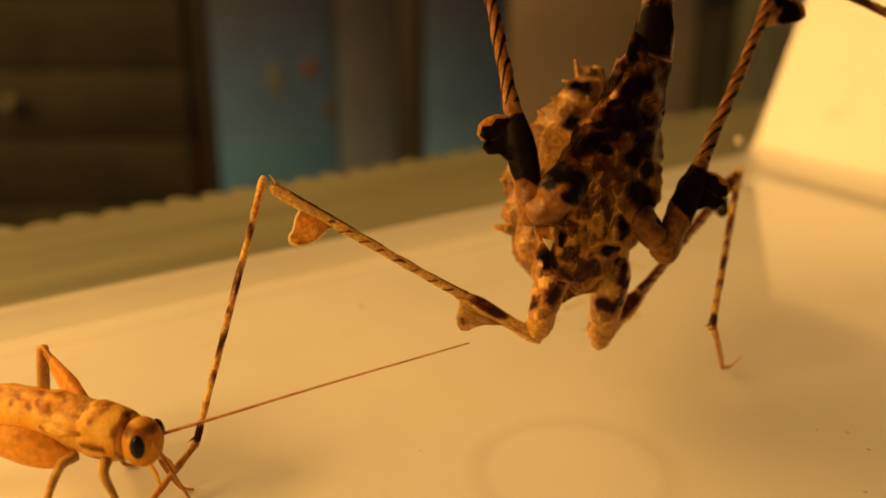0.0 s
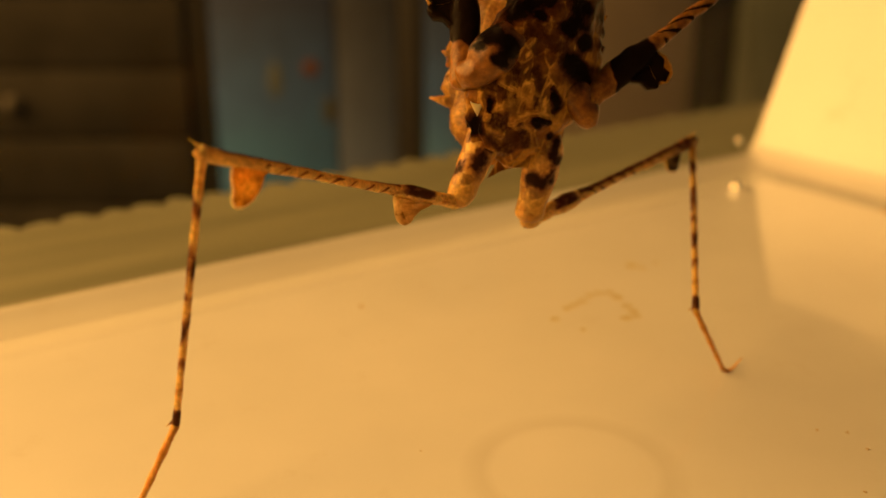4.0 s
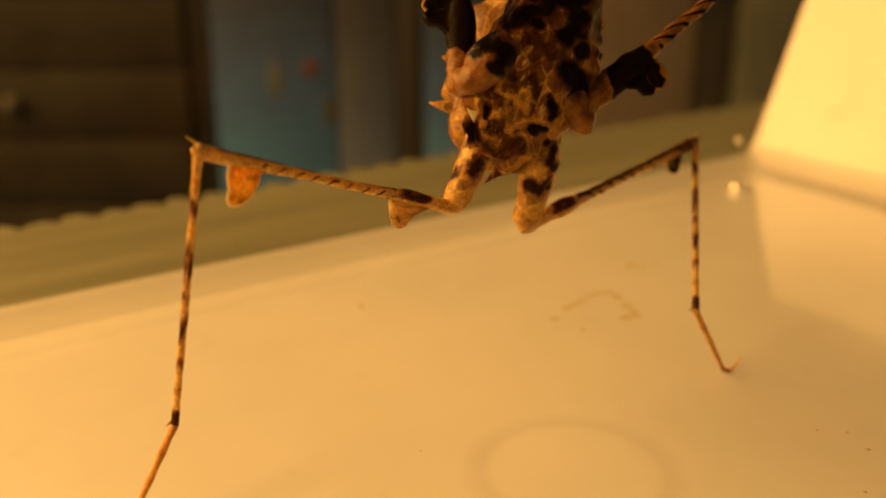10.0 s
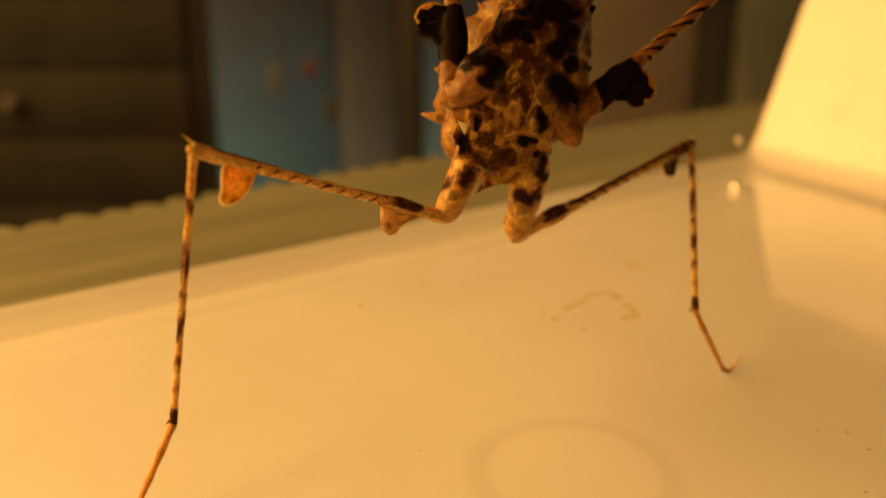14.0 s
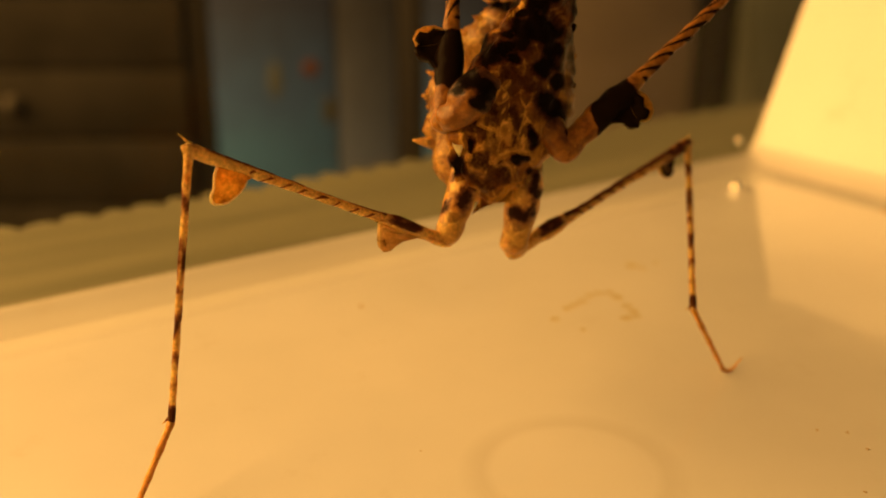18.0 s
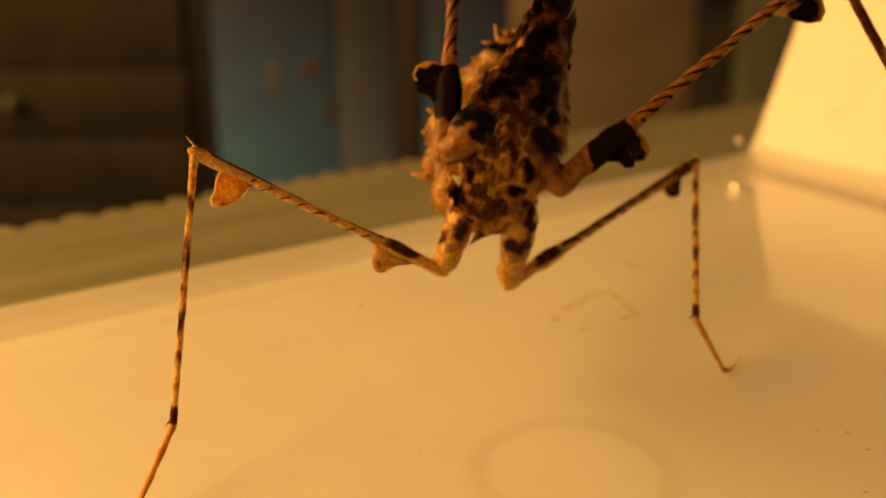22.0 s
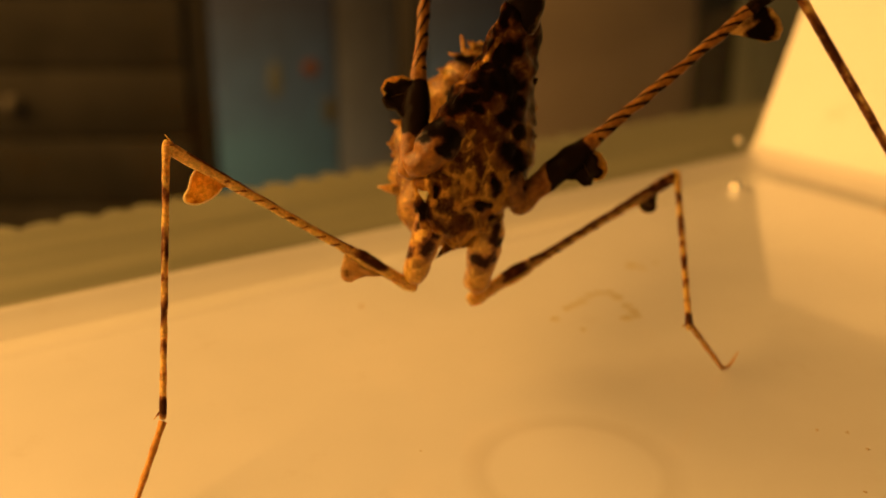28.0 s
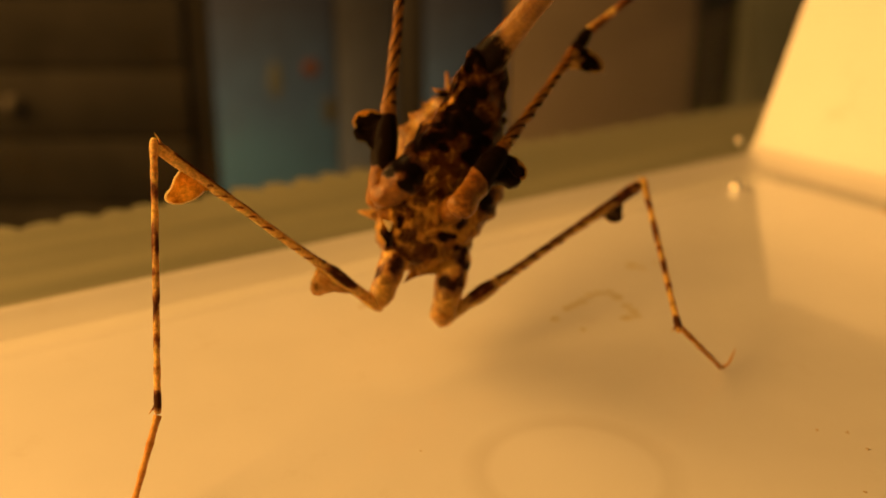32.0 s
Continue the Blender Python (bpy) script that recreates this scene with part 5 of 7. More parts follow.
    walk(LEG["hind_femur_l"], [
        (0, mm(7.25, -12.53, 8.11, -163.6, -31.9, -178.4)), (.5, mm(7.52, -12.36, 8.51, -163.6, -31.1, -178.1)),
        (.7, mm(6.52, -11.15, 9.57, -164.8, -30, -175)), (1, mm(5.61, -10.54, 12.07, -168.3, -27.6, -164.5)),
        (1.1, mm(5.07, -10.38, 12.86, -170.2, -27.2, -159.3)), (1.2, mm(2.93, -11.53, 19.46, -168.3, -16.7, -136.2)),
        (1.5, mm(1.24, -10.56, 20.33, -167.4, -15.7, -131.9)), (2, mm(1.51, -10.44, 19.09, -170.2, -18.3, -133.9)),
        (2.5, mm(1.13, -10.01, 18.64, -171.1, -19.1, -134.6)), (3, mm(1.04, -10.03, 18.65, -171.2, -19.2, -134.2)),
        (3.5, mm(1.13, -10.1, 18.53, -171.4, -19.4, -134.7)), (5.5, mm(.66, -9.45, 17.87, -172.4, -20.7, -136.1)),
        (6, mm(.44, -9.26, 17.72, -173.1, -21.2, -135.7)), (6.5, mm(.79, -9.45, 17.78, -172.6, -20.9, -136.4)),
        (7, mm(1.44, -9.84, 17.68, -172.4, -20.9, -137.5)), (7.5, mm(.26, -9.18, 17.7, -173.1, -21.2, -135.7)),
        (8, mm(1.01, -9.48, 17.65, -172.5, -20.9, -137.1)), (8.5, mm(.92, -9.43, 17.73, -172.4, -20.8, -136.6)),
        (9, mm(1.01, -9.6, 17.79, -172.5, -20.8, -136.4)), (9.5, mm(.88, -9.53, 17.81, -172.4, -20.7, -136.3)),
        (10, mm(.79, -9.47, 17.74, -172.8, -21, -136.1)), (10.5, mm(-.09, -8.86, 17.22, -174.2, -22.3, -135.7)),
        (11, mm(.04, -8.97, 17.12, -174.5, -22.5, -135.7)), (11.5, mm(.04, -8.85, 17.18, -174.2, -22.3, -135.9)),
        (12, mm(-.72, -8.32, 16.72, -175.7, -23.5, -135.2)), (12.5, mm(-.09, -8.51, 16.69, -175, -23.2, -136.4)),
        (13, mm(-.72, -8.11, 16.42, -176.1, -24, -135.9)), (13.5, mm(.04, -8.58, 16.43, -175.5, -23.8, -136.9)),
        (14, mm(.13, -8.63, 16.68, -174.9, -23.2, -136.9)), (14.5, mm(-.36, -8.65, 16.74, -175.2, -23.3, -136.3)),
        (16.5, mm(.45, -7.79, 14.88, -174.4, -25.8, -145.3)), (17, mm(.82, -8.12, 14.75, -174.1, -26, -146.6)),
        (17.5, mm(-.05, -8.29, 14.52, -176.1, -27.4, -144.4)), (18, mm(.23, -7.89, 14.43, -175.5, -27.1, -145.3)),
        (18.5, mm(.45, -8.12, 14.46, -175.1, -27, -146.2)), (19, mm(1.8, -8.72, 14.54, -173.2, -26.1, -149.4)),
        (19.5, mm(.59, -8.17, 14.48, -174.1, -26.6, -147.7)), (20, mm(1, -8.27, 14.37, -173.8, -26.6, -148.7)),
        (20.5, mm(1.49, -8.65, 14.56, -173.3, -26.1, -149.1)), (21, mm(1.36, -8.4, 14.42, -173.6, -26.4, -148.9)),
        (21.5, mm(.64, -7.7, 14.08, -174.6, -27.3, -148)), (22, mm(-.05, -6.15, 11.17, -175.3, -32.3, -154.2)),
        (22.5, mm(-.85, -5.5, 11.37, -175.5, -32.1, -153.5)), (23, mm(-1.73, -4.74, 11.18, -176.9, -32.7, -151.4)),
        (23.5, mm(-1.68, -4.76, 10.78, -177.2, -33.6, -152)), (24, mm(-1.15, -4.9, 10.57, -176.4, -33.7, -153.5)),
        (24.5, mm(-1.69, -4.62, 10.41, -176.6, -34.1, -153.6)), (25, mm(-1.88, -4.68, 10.18, -176.7, -34.7, -154.1)),
        (25.5, mm(-2.46, -4.54, 10.23, -177.5, -35, -153.1)), (27.5, mm(-2.78, -5.18, 9.6, -176.1, -36.1, -156.9)),
        (28, mm(-2.74, -5.11, 9.42, -175.7, -36.3, -157.8)), (28.5, mm(-2.55, -5.06, 9.5, -175.8, -36.1, -157.5)),
        (29, mm(-2.65, -4.82, 9.61, -176.3, -36, -156.4)), (29.5, mm(-4.14, -4.01, 9.28, -178.8, -37.4, -153.5)),
        (29.8, mm(-4.41, -4.04, 8.66, -178.9, -38.8, -154.8)), (30, mm(-4.58, -4.36, 8.38, -178.8, -39.6, -155.8)),
        (30.2, mm(-4.61, -4.46, 8.58, -178.6, -39.2, -155.7)), (30.5, mm(-4.65, -4.61, 8.9, -178.4, -38.7, -155.6)),
        (31, mm(-5.34, -4.61, 8.48, -179.7, -40.2, -155)), (31.5, mm(-6.01, -4.31, 7.61, 179.1, -42.3, -155)),
        (32, mm(-5.68, -4.36, 7.26, 179.3, -42.9, -155.9))])
    walk(LEG["hind_femur_r"], [
        (0, mm(12.89, -8.86, 5.91, -42.8, -22.8, 47.8)), (.5, mm(13.22, -8.65, 6.42, -42.5, -22.7, 47.4)),
        (.7, mm(12.31, -7.4, 7.6, -41.1, -21.4, 46.4)), (1, mm(11.33, -6.84, 9.97, -40.2, -17.9, 47.4)),
        (1.1, mm(10.61, -6.7, 10.67, -39.5, -17.3, 46.7)), (1.2, mm(8.45, -7.74, 17.58, -31.1, -2.9, 48.4)),
        (1.5, mm(7.2, -7.1, 17.56, -30.5, -2.5, 47.8)), (2, mm(7.39, -6.96, 16.38, -31.9, -5.2, 46.6)),
        (2.5, mm(6.94, -6.52, 15.95, -31.5, -5.6, 45.2)), (3, mm(6.94, -6.52, 15.99, -31.5, -5.6, 45.2)),
        (3.5, mm(6.94, -6.59, 15.87, -31.5, -5.9, 44.8)), (5.5, mm(6.5, -5.95, 15.22, -30.9, -6.5, 43)),
        (6, mm(6.38, -5.76, 15.06, -30.9, -6.7, 42.6)), (6.5, mm(6.64, -5.95, 15.12, -31, -6.7, 42.9)),
        (7, mm(7.26, -6.33, 15.06, -31.8, -7.4, 43.5)), (7.5, mm(6.25, -5.68, 15.03, -31, -6.8, 42.7)),
        (8, mm(6.88, -5.98, 14.99, -31.4, -7.3, 42.8)), (8.5, mm(6.78, -5.96, 14.98, -31.4, -7.3, 42.8)),
        (9, mm(6.86, -6.1, 15.13, -31.5, -7.1, 43.2)), (9.5, mm(6.73, -6.03, 15.15, -31.3, -7.1, 42.9)),
        (10, mm(6.73, -5.97, 15.08, -31.4, -7.2, 42.9)), (10.5, mm(5.77, -5.33, 14.62, -31.1, -7.6, 41.8)),
        (11, mm(6, -5.45, 14.51, -31.4, -7.9, 42)), (11.5, mm(5.96, -5.33, 14.57, -31.2, -7.9, 41.8)),
        (12, mm(5.2, -4.81, 14.09, -31.2, -8.8, 40.6)), (12.5, mm(5.81, -5, 14.06, -31.5, -8.9, 41.1)),
        (13, mm(5.22, -4.6, 13.77, -31.3, -9.1, 40.5)), (13.5, mm(6, -5.07, 13.78, -31.7, -9.3, 41.1)),
        (14, mm(6.03, -5.15, 13.96, -31.6, -9.3, 41)), (14.5, mm(5.46, -5.13, 14.1, -31.2, -8.1, 41.5)),
        (16.5, mm(5.8, -4.2, 12.46, -32.7, -12.2, 39.9)), (17, mm(6.17, -4.53, 12.33, -33.4, -13.2, 40.3)),
        (17.5, mm(5.68, -4.52, 12.58, -33.2, -12, 41.1)), (18, mm(5.9, -4.24, 12.17, -33.5, -13.4, 40.4)),
        (18.5, mm(6.13, -4.46, 12.25, -33.7, -13.2, 40.9)), (19, mm(7.41, -5.04, 12.36, -34.8, -14.6, 41.6)),
        (19.5, mm(6.27, -4.49, 12.31, -33.7, -13.1, 41.1)), (20, mm(6.64, -4.61, 12.15, -34.2, -14, 41.2)),
        (20.5, mm(7.13, -4.97, 12.39, -34.8, -14.2, 41.9)), (21, mm(6.97, -4.75, 12.15, -34.3, -14.7, 40.7)),
        (21.5, mm(6.36, -4.08, 11.75, -33.5, -14.6, 39.4)), (22, mm(5.71, -2.61, 8.61, -32.4, -17.7, 35)),
        (22.5, mm(4.65, -2.01, 8.69, -32, -17.4, 34.4)), (23, mm(3.83, -1.25, 8.49, -31.4, -17.2, 33.2)),
        (23.5, mm(3.94, -1.28, 8.07, -31.5, -18.3, 32.8)), (24, mm(4.44, -1.42, 7.86, -31.7, -19.1, 32.7)),
        (24.5, mm(3.9, -1.14, 7.69, -31.3, -19, 31.9)), (25, mm(3.65, -1.19, 7.49, -31.3, -18.9, 32.1)),
        (25.5, mm(3.09, -1.07, 7.49, -31.3, -18.4, 32.3)), (27.5, mm(2.68, -1.68, 6.93, -31, -17.9, 32.1)),
        (28, mm(2.73, -1.62, 6.74, -30.8, -18.7, 31)), (28.5, mm(2.93, -1.56, 6.82, -30.8, -19, 31)),
        (29, mm(2.84, -1.32, 6.94, -30.7, -18.8, 30.9)), (29.5, mm(1.33, -.52, 6.6, -30.1, -18.4, 29.9)),
        (29.8, mm(1.03, -.6, 5.83, -30.5, -19.9, 29.8)), (30, mm(.82, -.96, 5.45, -31.6, -20.6, 31.5)),
        (30.2, mm(.78, -1.05, 5.65, -31.9, -20.5, 32.1)), (30.5, mm(.71, -1.21, 5.95, -32.2, -20.3, 32.9)),
        (31, mm(.26, -1.17, 5.66, -33.1, -20.9, 34.1)), (31.5, mm(-.41, -.86, 4.8, -32.4, -21.8, 32.3)),
        (32, mm(-.1, -.96, 4.33, -31.9, -22.2, 31.2))])
    walk(LEG["hind_tibia_l"], [
        (0, mm(-13.21, -13.09, 20.83, -121.1, 64.2, -123.3)), (.5, mm(-12.93, -13.04, 20.86, -121.2, 63.4, -123.5)),
        (.7, mm(-13.64, -12.92, 21.25, -117.9, 63.8, -119.8)), (1, mm(-13.99, -15.96, 22.72, -128.8, 71.2, -131.6)),
        (1.1, mm(-14.01, -17.57, 23.35, -136.6, 74, -139.8)), (1.2, mm(-12.91, -26.73, 26.06, 161.8, 75.3, 156.1)),
        (1.5, mm(-13.47, -26.95, 26.52, 158.7, 76.3, 153.4)), (2, mm(-13.58, -26.14, 26.28, 163.8, 77.1, 158.8)),
        (2.5, mm(-14.11, -25.47, 26.18, 167.1, 78.2, 162.6)), (3, mm(-14.09, -25.58, 26.2, 165.9, 78.2, 161.4)),
        (3.5, mm(-14.11, -25.5, 26.18, 166.5, 78.3, 162)), (5.5, mm(-14.87, -24.37, 26, 173.4, 79.9, 169.6)),
        (6, mm(-14.93, -24.24, 26.04, 175.8, 80.2, 172.2)), (6.5, mm(-14.79, -24.28, 25.98, 175.4, 80, 171.6)),
        (7, mm(-14.4, -24.38, 25.9, 176.2, 79.2, 172.2)), (7.5, mm(-15.08, -24.18, 26.02, 174.4, 80.4, 170.8)),
        (8, mm(-14.73, -24.12, 25.87, 175.5, 79.8, 171.7)), (8.5, mm(-14.71, -24.23, 25.89, 174.7, 79.7, 170.8)),
        (9, mm(-14.58, -24.43, 25.95, 173.5, 79.4, 169.5)), (9.5, mm(-14.69, -24.41, 25.94, 173.3, 79.6, 169.4)),
        (10, mm(-14.7, -24.36, 26, 175.1, 79.8, 171.3)), (10.5, mm(-15.34, -23.72, 25.94, 177.5, 80.9, 174.2)),
        (11, mm(-15.18, -23.82, 25.93, 177.7, 80.6, 174.3)), (11.5, mm(-15.25, -23.67, 25.9, 177.5, 80.7, 174)),
        (12, mm(-15.68, -23.2, 25.88, -179, 81.5, 177.8)), (12.5, mm(-15.41, -23.09, 25.75, -177.1, 81, 179.6)),
        (13, mm(-15.81, -22.74, 25.77, -174.3, 81.6, -177.3)), (13.5, mm(-15.34, -22.95, 25.72, -173.9, 80.9, -177.2)),
        (14, mm(-15.31, -23.09, 25.75, -175.3, 80.8, -178.6)), (14.5, mm(-15.63, -23.27, 25.83, -176.8, 81.5, -179.9)),
        (16.5, mm(-16.55, -19.57, 24.87, -141.1, 80.7, -143.4)), (17, mm(-16.42, -19.5, 24.81, -141.6, 80.5, -143.9)),
        (17.5, mm(-16.63, -20.16, 25.09, -146.9, 81.6, -149.2)), (18, mm(-16.59, -19.53, 24.9, -140.6, 80.7, -142.9)),
        (18.5, mm(-16.56, -19.51, 24.89, -140.2, 80.7, -142.5)), (19, mm(-15.95, -19.23, 24.63, -139.1, 79.4, -141.5)),
        (19.5, mm(-16.78, -19.13, 24.76, -134.6, 80.5, -136.6)), (20, mm(-16.54, -18.94, 24.67, -134.2, 79.8, -136.3)),
        (20.5, mm(-16.2, -19.24, 24.67, -139.8, 79.9, -142.2)), (21, mm(-16.26, -19.04, 24.62, -137.7, 79.7, -140)),
        (21.5, mm(-16.68, -18.54, 24.61, -131.7, 79.5, -133.7)), (22, mm(-17.55, -14.63, 23.47, -104.7, 71.2, -105.6)),
        (22.5, mm(-18.29, -14.2, 23.61, -98.6, 69.6, -99.1)), (23, mm(-18.7, -14, 23.6, -96.3, 69.1, -96.7)),
        (23.5, mm(-18.61, -13.76, 23.5, -96.5, 68.4, -96.9)), (24, mm(-18.31, -13.44, 23.33, -97.1, 67.1, -97.6)),
        (24.5, mm(-18.8, -13.1, 23.33, -94, 65.9, -94.2)), (25, mm(-18.96, -12.97, 23.3, -93.1, 65.6, -93.3)),
        (25.5, mm(-19.32, -13.09, 23.46, -91.8, 65.8, -92)), (27.5, mm(-20.13, -12.57, 23.37, -88.7, 65.2, -88.6)),
        (28, mm(-20.22, -12.25, 23.29, -87.8, 64, -87.6)), (28.5, mm(-20, -12.28, 23.3, -88.8, 64, -88.7)),
        (29, mm(-19.94, -12.36, 23.32, -89, 63.9, -88.9)), (29.5, mm(-20.7, -12.27, 23.42, -85.4, 62.9, -85.2)),
        (29.8, mm(-20.92, -11.8, 23.31, -84.4, 61.3, -84.1)), (30, mm(-21.02, -11.75, 23.29, -83.8, 60.8, -83.5)),
        (30.2, mm(-21.1, -11.9, 23.36, -83.4, 61, -83.1)), (30.5, mm(-21.22, -12.14, 23.47, -82.9, 61.4, -82.5)),
        (31, mm(-21.47, -12.13, 23.51, -81.7, 60.7, -81.2)), (31.5, mm(-21.71, -11.63, 23.35, -81.1, 59.6, -80.6)),
        (32, mm(-21.38, -11.38, 23.25, -82.6, 59.4, -82.2))])
    walk(LEG["hind_tibia_r"], [
        (0, mm(28.46, 8.33, 15.65, -114.9, 27.4, -110.5)), (.5, mm(28.86, 8.35, 16.1, -115.7, 28.5, -111.5)),
        (.7, mm(28.2, 9.27, 16.62, -112.9, 29.6, -109.3)), (1, mm(27.08, 10.3, 17.5, -108.7, 31.8, -106)),
        (1.1, mm(26.59, 10.29, 17.96, -106.9, 33.3, -104.7)), (1.2, mm(24.65, 10.5, 18.8, -101, 36.6, -99.8)),
        (1.5, mm(23.56, 10.95, 18.64, -97.8, 36.4, -96.9)), (2, mm(24.12, 10.72, 18.58, -99.7, 36.1, -98.6)),
        (2.5, mm(24.1, 10.77, 18.34, -99.7, 35.3, -98.5)), (3, mm(24.09, 10.77, 18.4, -99.8, 35.5, -98.6)),
        (3.5, mm(24.21, 10.57, 18.39, -100.2, 35.6, -99)), (5.5, mm(24.32, 10.66, 17.98, -100.8, 34.2, -99.4)),
        (6, mm(24.29, 10.74, 17.9, -100.9, 34, -99.4)), (6.5, mm(24.48, 10.63, 17.99, -101.5, 34.3, -100)),
        (7, mm(24.9, 10.41, 18.21, -102.3, 34.8, -100.8)), (7.5, mm(24.14, 10.82, 17.94, -100.2, 34.1, -98.9)),
        (8, mm(24.72, 10.54, 18.12, -102.1, 34.6, -100.6)), (8.5, mm(24.62, 10.57, 18.11, -101.7, 34.5, -100.2)),
        (9, mm(24.6, 10.54, 18.18, -101.6, 34.8, -100.2)), (9.5, mm(24.55, 10.54, 18.18, -101.4, 34.8, -100)),
        (10, mm(24.56, 10.57, 18.17, -101.8, 34.8, -100.3)), (10.5, mm(23.88, 10.86, 17.87, -99.7, 34.1, -98.4)),
        (11, mm(24.03, 10.81, 17.89, -100.2, 34.1, -98.8)), (11.5, mm(24.05, 10.87, 17.93, -100.1, 34.1, -98.8)),
        (12, mm(23.58, 10.97, 17.85, -98.8, 34.1, -97.6)), (12.5, mm(24.06, 10.92, 17.86, -100.2, 33.9, -98.8)),
        (13, mm(23.63, 11.11, 17.64, -99, 33.3, -97.7)), (13.5, mm(24.22, 10.84, 17.76, -100.6, 33.5, -99.1)),
        (14, mm(24.29, 10.73, 17.9, -100.9, 34, -99.4)), (14.5, mm(23.65, 10.95, 17.57, -99.2, 33.3, -97.9)),
        (16.5, mm(24.14, 11.15, 17.63, -100.5, 33, -99)), (17, mm(24.33, 10.89, 17.92, -100.9, 34, -99.4)),
        (17.5, mm(23.71, 11.23, 17.67, -99.2, 33.3, -97.9)), (18, mm(24.02, 11.2, 17.85, -100, 33.7, -98.7)),
        (18.5, mm(24.12, 11.16, 17.86, -100.3, 33.7, -98.9)), (19, mm(25.1, 10.68, 18.53, -102.8, 35.4, -101.3)),
        (19.5, mm(24.23, 11.16, 17.86, -100.7, 33.7, -99.3)), (20, mm(24.51, 11.02, 18.06, -101.3, 34.2, -99.8)),
        (20.5, mm(24.78, 10.89, 18.37, -102, 35, -100.5)), (21, mm(24.9, 10.7, 18.36, -102.6, 35.1, -101.1)),
        (21.5, mm(24.68, 10.96, 17.9, -102.1, 33.7, -100.5)), (22, mm(24.85, 10.77, 16.07, -103.8, 28.9, -101.2)),
        (22.5, mm(23.96, 11.2, 16.02, -101, 28.8, -98.9)), (23, mm(23.4, 11.56, 15.75, -99.5, 28.1, -97.6)),
        (23.5, mm(23.51, 11.34, 15.75, -100.1, 28.3, -98.1)), (24, mm(23.95, 11.11, 15.87, -101.1, 28.5, -98.9)),
        (24.5, mm(23.64, 11.15, 15.69, -100.5, 28.1, -98.4)), (25, mm(23.39, 11.18, 15.45, -99.9, 27.6, -97.8)),
        (25.5, mm(22.84, 11.4, 15.27, -98.1, 27.1, -96.3)), (27.5, mm(22.79, 10.95, 14.59, -98.3, 25.2, -96.3)),
        (28, mm(23.1, 10.63, 14.79, -99.7, 25.9, -97.4)), (28.5, mm(23.25, 10.63, 14.96, -100, 26.3, -97.8)),
        (29, mm(23.12, 10.8, 14.97, -99.5, 26.4, -97.4)), (29.5, mm(21.87, 11.28, 14.49, -95.7, 25.3, -94.4)),
        (29.8, mm(21.56, 11.16, 14.41, -95.3, 25.2, -94)), (30, mm(20.88, 11.34, 14.3, -92.6, 24.9, -92)),
        (30.2, mm(20.68, 11.41, 14.42, -91.8, 25.3, -91.4)), (30.5, mm(20.39, 11.52, 14.6, -90.6, 25.9, -90.5)),
        (31, mm(19.56, 11.88, 14.56, -87.9, 25.9, -88.4)), (31.5, mm(19.37, 11.62, 14.16, -87.7, 25, -88.2)),
        (32, mm(19.98, 11.21, 13.93, -89.8, 24.2, -89.8))])
